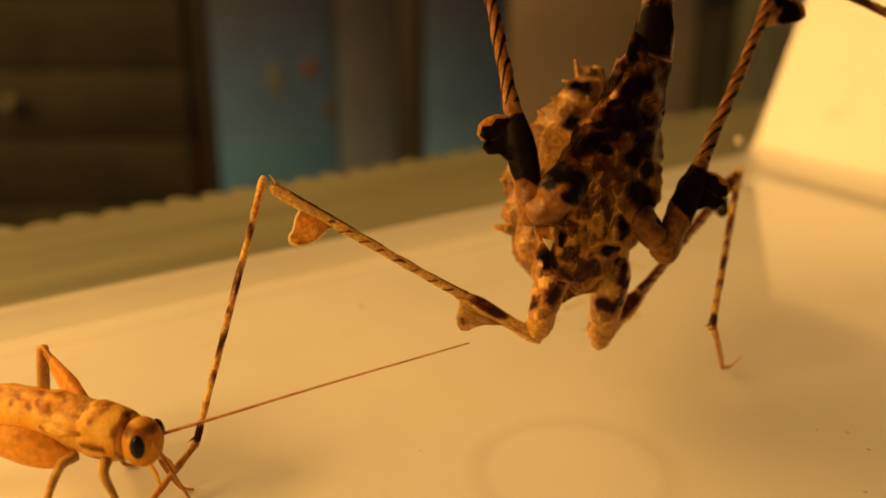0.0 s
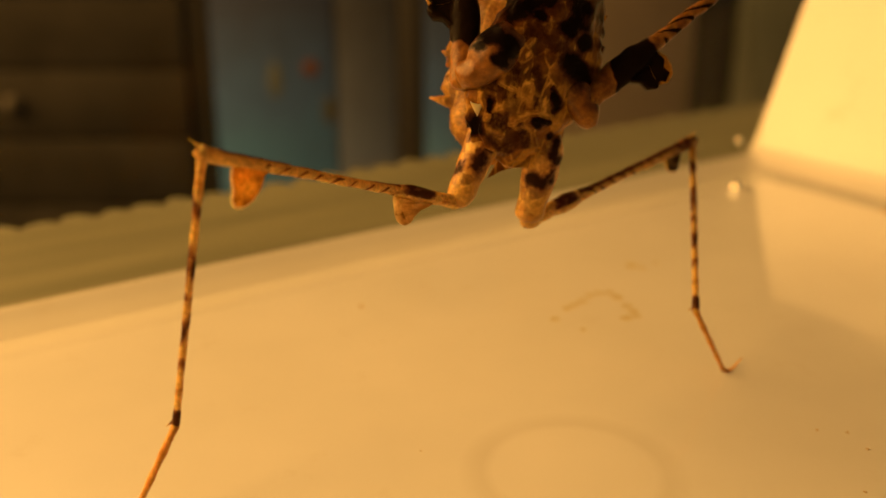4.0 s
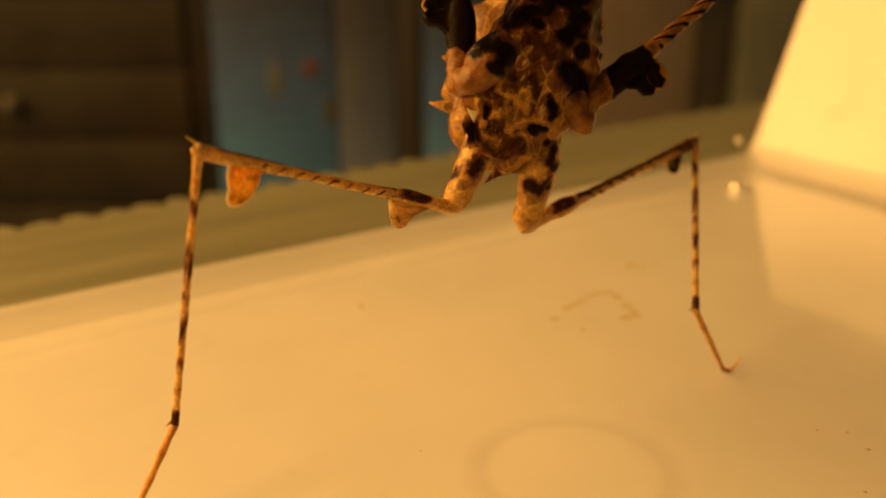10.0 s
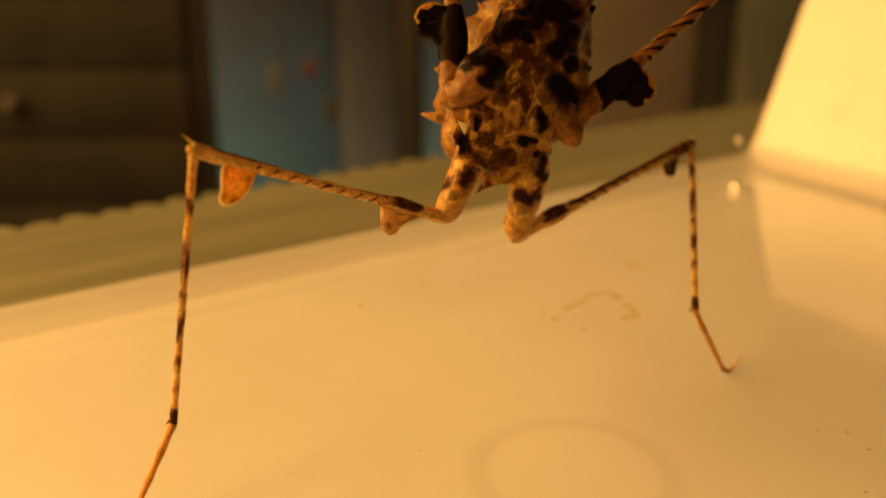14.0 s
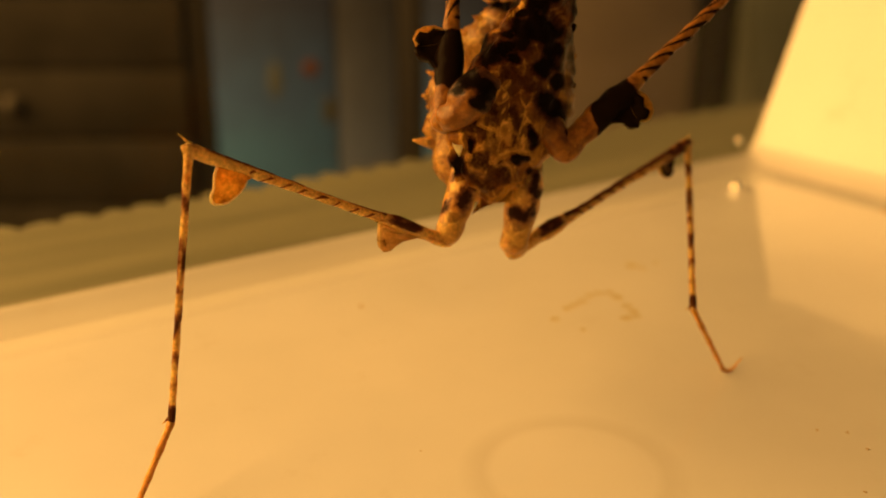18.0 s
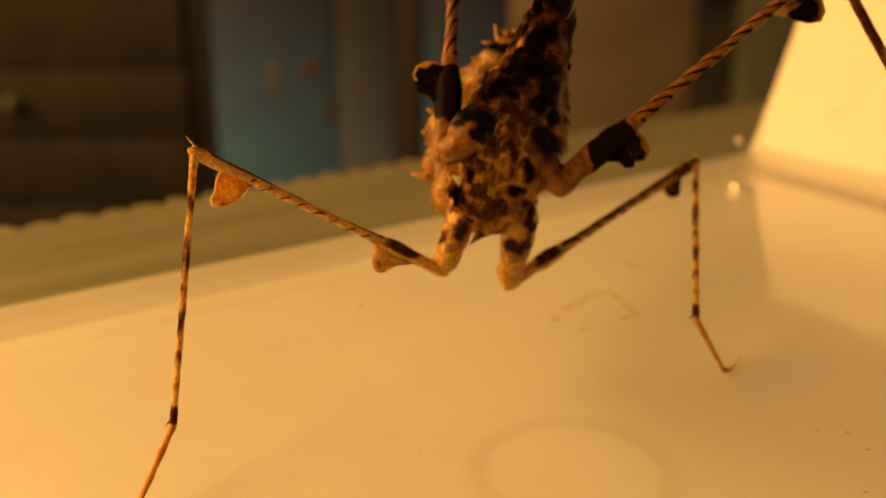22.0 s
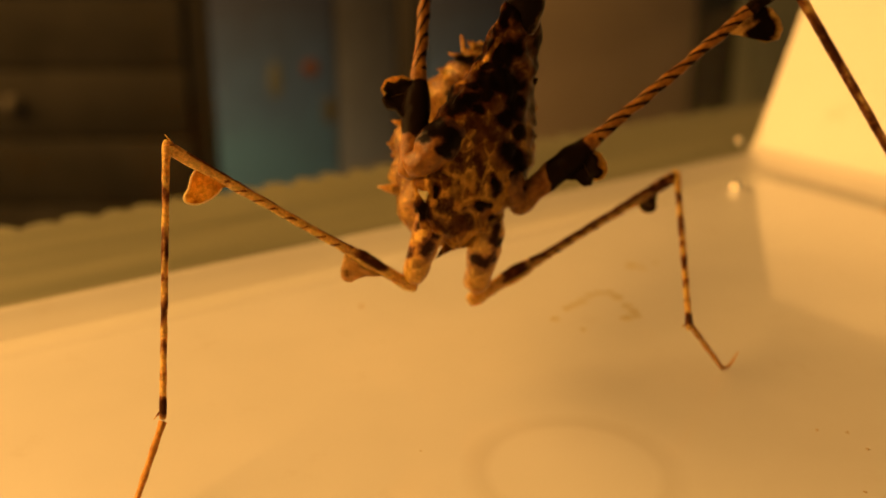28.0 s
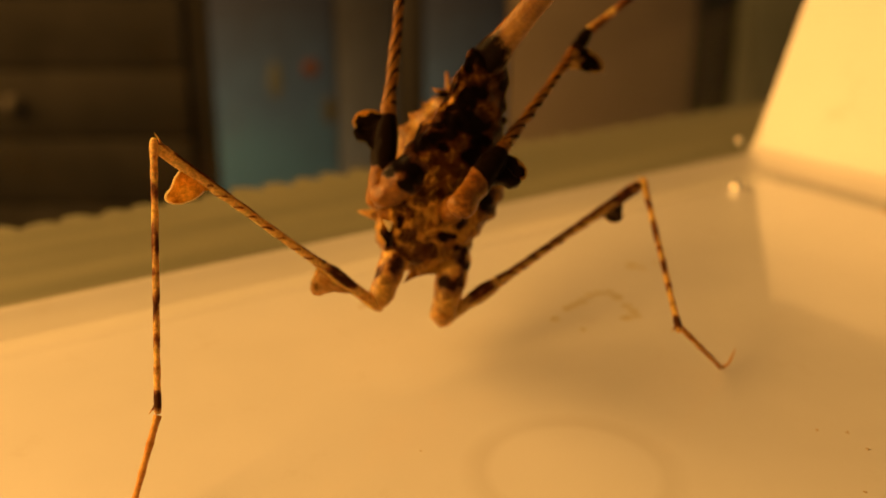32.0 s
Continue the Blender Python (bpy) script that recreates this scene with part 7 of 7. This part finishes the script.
    walk(LEG["neck"], [
        (0, mm(15.24, -10.17, 30.45, -75.4, -62.9, 74.5)), (.5, mm(15.45, -10.37, 30.96, -75.9, -60.9, 75.1)),
        (.7, mm(14.63, -8.79, 31.93, -76.4, -67.4, 75.5)), (1, mm(13.38, -5.87, 33.63, -70.3, -82.2, 69.6)),
        (1.1, mm(13.05, -7.99, 35.44, -95, -65.9, 95.3)), (1.2, mm(10.82, -9.82, 42.12, -84.6, -42, 85)),
        (1.5, mm(10.76, -8.71, 41.59, -83.4, -47.9, 83.5)), (2, mm(11.4, -9.12, 40.29, -89.2, -50.2, 89.2)),
        (2.5, mm(10.74, -8.12, 39.95, -82.8, -55.4, 82.5)), (3, mm(10.77, -8.51, 39.98, -83.6, -53.4, 83.4)),
        (3.5, mm(10.91, -8.45, 39.82, -85, -54.1, 84.9)), (5.5, mm(10.48, -7.75, 39.19, -80.6, -58.7, 80.1)),
        (6, mm(10.25, -7.56, 39.11, -77.8, -59.6, 77.2)), (6.5, mm(10.61, -7.69, 39.13, -82.3, -59.1, 81.9)),
        (7, mm(11.4, -8.51, 38.97, -91.2, -55.6, 91.3)), (7.5, mm(10.07, -7.66, 39.05, -76.6, -58.7, 75.9)),
        (8, mm(10.92, -7.99, 38.93, -86.6, -58, 86.4)), (8.5, mm(10.96, -7.88, 38.88, -87.2, -58.6, 87.1)),
        (9, mm(10.92, -8.13, 39.05, -87, -56.6, 86.9)), (9.5, mm(10.7, -7.93, 39.09, -84.7, -57.3, 84.5)),
        (10, mm(10.76, -8.15, 39.03, -85.7, -56.2, 85.5)), (10.5, mm(9.78, -7.28, 38.56, -72.9, -61.2, 71.9)),
        (11, mm(10.04, -7.67, 38.45, -77.2, -59.8, 76.6)), (11.5, mm(9.9, -7.52, 38.48, -75.4, -60.3, 74.6)),
        (12, mm(9.21, -6.95, 37.99, -65, -63.3, 63.3)), (12.5, mm(9.79, -6.74, 38.05, -71.2, -65.5, 70)),
        (13, mm(9.2, -6.42, 37.76, -61.4, -66.4, 59.4)), (13.5, mm(10.1, -7.2, 37.72, -77.5, -64.3, 76.7)),
        (14, mm(10.15, -7.12, 37.86, -78.2, -64.3, 77.5)), (14.5, mm(9.46, -6.76, 38.09, -67.2, -64.4, 65.7)),
        (16.5, mm(8.55, -3.8, 36.58, -10.4, -75, 5.2)), (17, mm(8.94, -4.12, 36.37, -18.4, -77.4, 14.4)),
        (17.5, mm(8.4, -6.19, 36.79, -49.3, -67.1, 46.2)), (18, mm(8.85, -5.29, 36.26, -42.4, -73.8, 39.1)),
        (18.5, mm(9.04, -5.58, 36.34, -49.3, -73.4, 46.5)), (19, mm(10.54, -6.93, 36.32, -86.1, -69.5, 85.9)),
        (19.5, mm(9.16, -5.99, 36.35, -56.3, -72.1, 54)), (20, mm(9.59, -6, 36.17, -63.9, -73.8, 62.2)),
        (20.5, mm(10.13, -6.74, 36.36, -79.4, -70.2, 78.8)), (21, mm(10.25, -6.19, 36.11, -79.8, -74.4, 79.2)),
        (21.5, mm(9.56, -5.24, 35.78, -51.5, -78.7, 49.5)), (22, mm(9.06, -2.63, 32.96, 56.6, -67.4, -63.2)),
        (22.5, mm(7.96, -1.39, 33.03, 61.5, -58.8, -70.4)), (23, mm(7.16, -.63, 32.82, 67.6, -54.8, -76.1)),
        (23.5, mm(7.21, -.97, 32.58, 68.3, -57, -75.8)), (24, mm(7.83, -1.26, 32.39, 79.6, -59.4, -82.9)),
        (24.5, mm(7.29, -1.33, 32.34, 69.3, -58.9, -76)), (25, mm(6.98, -1.54, 32.21, 63.1, -59.4, -71.3)),
        (25.5, mm(6.36, -1.63, 32.33, 51.8, -57.8, -63.6)), (27.5, mm(6.24, -2.91, 31.93, 43.4, -63.9, -53.5)),
        (28, mm(6.36, -3.14, 31.84, 43.7, -65.5, -53)), (28.5, mm(6.6, -3.14, 31.9, 61.8, -67.7, -67.4)),
        (29, mm(6.34, -2.97, 32.04, 71.4, -66.5, -75.5)), (29.5, mm(4.73, -2.69, 31.99, 52.1, -61.9, -61.8)),
        (29.8, mm(4.41, -2.5, 31.25, 55.7, -63.1, -64.2)), (30, mm(4.65, -2.03, 30.34, 50.6, -58.3, -62.5)),
        (30.2, mm(4.98, -1.77, 30.05, 44.7, -52.9, -61.1)), (30.5, mm(5.44, -2.23, 29.72, 38.1, -51.4, -56.9)),
        (31, mm(4.61, -2.86, 29.4, 25.2, -53.5, -43.8)), (31.5, mm(3.72, -1.52, 28.46, 20.8, -46.9, -45.1)),
        (32, mm(3.88, .41, 27.7, 24, -42.2, -53.1))])
    walk(LEG["mid_femur_l"], [
        (0, mm(6.85, -12.5, 18.18, -112.6, -61.9, 114)), (.5, mm(7.11, -12.49, 18.62, -113.2, -61.7, 114.7)),
        (.7, mm(6.3, -11.06, 19.61, -106.7, -62, 107.7)), (1, mm(5.28, -8.45, 21.22, -97.6, -62.3, 98.1)),
        (1.1, mm(4.6, -10.94, 23.35, -97.4, -62.8, 97.8)), (1.2, mm(2.58, -12.6, 29.85, -90.1, -49.2, 90.1)),
        (1.5, mm(1.65, -9.98, 29.68, -87.4, -49.4, 87.4)), (2, mm(2.09, -10.22, 28.52, -89.7, -50.9, 89.7)),
        (2.5, mm(1.57, -9.64, 28.12, -88.8, -50.4, 88.8)), (3, mm(1.56, -9.8, 28.15, -88.9, -50.2, 88.9)),
        (3.5, mm(1.66, -9.85, 28.04, -89.5, -50.5, 89.5)), (5.5, mm(1.21, -9.21, 27.43, -88.7, -52.5, 88.7)),
        (6, mm(1, -9, 27.33, -88.1, -52.9, 88.1)), (6.5, mm(1.34, -9.2, 27.37, -89.5, -52.7, 89.5)), (7, mm(2.06, -9.77, 27.24, -92.1, -52.8, 92.2)),
        (7.5, mm(.83, -8.91, 27.24, -88.1, -53.2, 88.1)), (8, mm(1.6, -9.27, 27.19, -90.9, -53.2, 91)),
        (8.5, mm(1.57, -9.12, 27.19, -91, -53.3, 91)), (9, mm(1.6, -9.4, 27.31, -91.3, -52.8, 91.3)),
        (9.5, mm(1.43, -9.27, 27.32, -90.8, -52.6, 90.9)), (10, mm(1.42, -9.3, 27.29, -91, -52.4, 91)),
        (10.5, mm(.5, -8.68, 26.8, -87.9, -53.8, 87.9)), (11, mm(.71, -8.88, 26.71, -88.8, -53.9, 88.8)),
        (11.5, mm(.63, -8.67, 26.69, -88.7, -53.7, 88.7)), (12, mm(-.09, -8.11, 26.23, -86.2, -55.1, 86.1)),
        (12.5, mm(.51, -8.25, 26.3, -88.5, -54.6, 88.5)), (13, mm(-.1, -7.84, 26.01, -86.5, -55.4, 86.4)),
        (13.5, mm(.73, -8.41, 26.01, -89.6, -55, 89.6)), (14, mm(.78, -8.32, 26.15, -89.9, -54.4, 89.9)),
        (14.5, mm(.21, -8.38, 26.34, -88.1, -53.4, 88.1)), (16.5, mm(.19, -6.91, 24.46, -87.1, -55.6, 87)),
        (17, mm(.57, -7.17, 24.24, -87.4, -55.7, 87.3)), (17.5, mm(-.09, -8.31, 24.55, -84.2, -53.9, 84.1)),
        (18, mm(.22, -7.37, 24.12, -84.1, -55, 84)), (18.5, mm(.43, -7.66, 24.17, -84, -54.2, 83.8)),
        (19, mm(1.83, -8.5, 24.15, -87.9, -53.5, 87.9)), (19.5, mm(.56, -7.8, 24.14, -83.6, -53.7, 83.5)),
        (20, mm(.97, -7.82, 23.98, -85.2, -54.3, 85)), (20.5, mm(1.48, -8.34, 24.16, -87.2, -53.6, 87.1)),
        (21, mm(1.46, -7.99, 24.03, -87.2, -54, 87.2)), (21.5, mm(.77, -7.16, 23.72, -84.9, -55.1, 84.7)),
        (22, mm(.24, -5.7, 21.17, -86, -53.4, 86)), (22.5, mm(-.79, -4.8, 21.28, -85.7, -52.5, 85.6)),
        (23.5, mm(-1.58, -4.25, 20.82, -86.2, -52.9, 86.1)),
        (24, mm(-.98, -4.58, 20.65, -88.2, -53.3, 88.2)), 
        (25, mm(-1.76, -4.84, 20.41, -85.5, -53.7, 85.4)), (25.5, mm(-2.37, -4.84, 20.5, -83.7, -53.1, 83.5)),
        (27.5, mm(-2.57, -6.14, 20.17, -83.8, -53.1, 83.6)), (28, mm(-2.48, -6.34, 20.09, -84.3, -53, 84.2)),
        (28.5, mm(-2.24, -6.33, 20.16, -86.1, -52.8, 86.1)), (29, mm(-2.45, -6.05, 20.23, -86.5, -52.7, 86.4)),
        (29.5, mm(-4, -5.66, 20.1, -82.2, -53.1, 82)), (29.8, mm(-4.3, -5.55, 19.37, -81, -55.1, 80.8)),
        (30, mm(-4.37, -4.84, 18.63, -80.5, -57.5, 80.1)), (30.2, mm(-4.34, -4.14, 18.48, -80.86, -56.64, 80.86)),
        (30.5, mm(-4.3, -3.52, 18.33, -81.34, -56.67, 81.34)), (31, mm(-5.02, -3.61, 17.86, -79.83, -56.56, 79.83)),
        (31.5, mm(-5.76, -2.75, 16.85, -78.66, -56.46, 78.66)), (32, mm(-5.48, -1.75, 16.12, -81.14, -56.66, 81.14))])
    walk(LEG["mid_tibia_l"], [
        (0, mm(1.58, -.68, 42.43, -154.6, -39.5, 164.1)), (.5, mm(1.66, -.64, 42.84, -154.6, -39.5, 164.1)),
        (.7, mm(2.37, 1.23, 43.9, -154.6, -39.5, 164.1)), (1, mm(3.49, 4.18, 45.57, -154.6, -39.5, 164.1)),
        (1.1, mm(2.9, 1.48, 47.81, -154.6, -39.5, 164.1)), (1.2, mm(2.55, 5.4, 50.66, -154.6, -39.5, 164.1)),
        (1.5, mm(2.47, 7.92, 50.59, -154.6, -39.5, 164.1)), (2, mm(2.18, 7.12, 49.85, -154.6, -39.5, 164.1)),
        (2.5, mm(1.94, 7.87, 49.28, -154.6, -39.5, 164.1)), (3, mm(1.88, 7.76, 49.27, -154.6, -39.5, 164.1)),
        (3.5, mm(1.82, 7.65, 49.25, -154.6, -39.5, 164.1)), (5.5, mm(1.6, 7.54, 49.24, -154.6, -39.5, 164.1)),
        (6, mm(1.55, 7.54, 49.24, -154.6, -39.5, 164.1)), (6.5, mm(1.49, 7.43, 49.23, -154.6, -39.5, 164.1)),
        (7, mm(1.43, 6.88, 49.17, -154.6, -39.5, 164.1)), (7.5, mm(1.39, 7.54, 49.24, -154.6, -39.5, 164.1)),
        (8, mm(1.33, 7.21, 49.21, -154.6, -39.5, 164.1)), (8.5, mm(1.27, 7.32, 49.22, -154.6, -39.5, 164.1)),
        (9, mm(1.22, 7.21, 49.21, -154.6, -39.5, 164.1)), (9.5, mm(1.18, 7.4, 49.15, -154.6, -39.5, 164.1)),
        (10, mm(1.14, 7.48, 49.08, -154.6, -39.5, 164.1)), (10.5, mm(1.1, 7.56, 49.01, -154.6, -39.5, 164.1)),
        (11, mm(1.05, 7.31, 48.91, -154.6, -39.5, 164.1)), (11.5, mm(1.01, 7.62, 48.86, -154.6, -39.5, 164.1)),
        (12, mm(.97, 7.59, 48.78, -154.6, -39.5, 164.1)), (12.5, mm(.93, 7.67, 48.71, -154.6, -39.5, 164.1)),
        (13, mm(.89, 7.75, 48.64, -154.6, -39.5, 164.1)), (13.5, mm(.84, 7.39, 48.53, -154.6, -39.5, 164.1)),
        (14, mm(.8, 7.69, 48.48, -154.6, -39.5, 164.1)), (14.5, mm(.76, 7.99, 48.43, -154.6, -39.5, 164.1)),
        (16.5, mm(1.01, 8.6, 47.18, -154.6, -39.5, 164.1)), (17, mm(1.29, 8.32, 46.99, -154.6, -39.5, 164.1)),
        (17.5, mm(1.57, 7.81, 46.77, -154.6, -39.5, 164.1)), (18, mm(1.87, 8.29, 46.63, -154.6, -39.5, 164.1)),
        (18.5, mm(2.16, 8.34, 46.46, -154.6, -39.5, 164.1)), (19, mm(2.44, 7.83, 46.25, -154.6, -39.5, 164.1)),
        (19.5, mm(2.41, 8.38, 46.29, -154.6, -39.5, 164.1)), (20, mm(2.35, 8.16, 46.27, -154.6, -39.5, 164.1)),
        (20.5, mm(2.3, 7.94, 46.26, -154.6, -39.5, 164.1)), (21, mm(2.26, 8.16, 46.27, -154.6, -39.5, 164.1)),
        (21.5, mm(2.22, 8.49, 46.3, -154.6, -39.5, 164.1)), (22, mm(1.4, 10.68, 43.25, -154.6, -39.5, 164.1)),
        (22.5, mm(.48, 11.89, 43.05, -154.6, -39.5, 164.1)), 
        (23.5, mm(-.46, 12.32, 42.77, -154.6, -39.5, 164.1)), (24, mm(-.46, 11.86, 42.7, -154.6, -39.5, 164.1)),
        (25, mm(-.46, 11.39, 42.57, -154.6, -39.5, 164.1)),
        (25.5, mm(-.52, 11.58, 42.49, -154.6, -39.5, 164.1)), (27.5, mm(-.74, 10.28, 42.15, -154.6, -39.5, 164.1)),
        (28, mm(-.8, 10.14, 42.07, -154.6, -39.5, 164.1)), (28.5, mm(-1.1, 10.25, 42.07, -154.6, -39.5, 164.1)),
        (29, mm(-1.41, 10.57, 42.08, -154.6, -39.5, 164.1)), (29.5, mm(-1.71, 10.68, 42.08, -154.6, -39.5, 164.1)),
        (29.8, mm(-1.77, 9.99, 41.93, -154.6, -39.5, 164.1)), (30, mm(-1.82, 9.74, 41.83, -154.6, -39.5, 164.1)),
        (30.2, mm(-1.94, 10.79, 41.45, -154.6, -39.5, 164.1)), (30.5, mm(-2.02, 11.42, 41.31, -154.6, -39.5, 164.1)),
        (31, mm(-2.34, 11.31, 40.81, -154.6, -39.5, 164.1)), (31.5, mm(-2.77, 12.15, 39.77, -154.6, -39.5, 164.1)),
        (32, mm(-3.15, 13.18, 39.09, -154.6, -39.5, 164.1))])
    hinge = mm(8.2, -0.6, 6.5)
    walk(FEELER[-1], [(t, hinge @ mm(0, 0, 0, 0, dip, 0) @ hinge.inverted()) for t, dip in ((0, 72), (0.3, 72), (0.45, 10), (0.6, 0), (32, 0))])
    for side, aims in ((-1, ((-5.4, -1.2, 6.6), (-0.6, -0.6, -6.0), (-1.6, -0.3, -4.0))), (1, ((-7.6, 2.4, 1.4), (-3.6, 1.0, -6.2), (-2.4, 0.3, -0.7)))):
        joints, pieces = HOP[side]
        at = joints[0].copy()
        for a, b, aim, piece in zip(joints, joints[1:], aims, pieces):      # the legs fold after the last leap
            turn = (b - a).rotation_difference(Vector(aim))
            m = mm(*at) @ turn.to_matrix().to_4x4() @ mm(*a).inverted()
            walk(piece, [(0, Matrix.Identity(4)), (1.5, Matrix.Identity(4)), (1.6, m), (32, m)])
            at = at + turn @ (b - a)
    walk(cricket, [
        (0, mm(-26.8, 57.7, 0, 0, 0, -17.7)),
        (.3, mm(-26.8, 57.7, 0, 0, 0, -17.7)),
        (.4, mm(-25.6, 58.3, 0, 0, 0, -11.8)),
        (.5, mm(-18.7, 63.5, 1, 0, 0, 0.0)),
        (.6, mm(-7.5, 64.7, 2, 0, 0, -2.5)),
        (.7, mm(6.5, 64.7, 1, 0, 0, -7.7)),
        (.8, mm(8.8, 64.3, 0, 0, 0, -7.9)),
        (1.05, mm(8.8, 64.3, 0, 0, 0, -7.9)),
        (1.1, mm(6.9, 66.0, 0, 0, 0, 0.0)),
        (1.2, mm(7.8, 68.4, 0, 0, 0, 7.2)),
        (1.3, mm(10.1, 71.2, 0.5, 0, 0, 17.0)),
        (1.4, mm(19.5, 81.2, 0.5, 0, 0, 18.4)),
        (1.5, mm(35.7, 90.4, 0.5, 0, 0, 13.6)),
        (1.6, mm(51.8, 97.2, 0, 0, 0, 11.7)),
        (2, mm(51.8, 97.2, 0, 0, 0, 11.7)),
        (2.1, mm(55.6, 98.6, 0, 0, 0, 15.9)),
        (2.2, mm(64.2, 101.6, 0, 0, 0, 15.0)),
        (32, mm(64.2, 101.6, 0, 0, 0, 15.0)),
    ])


motions()
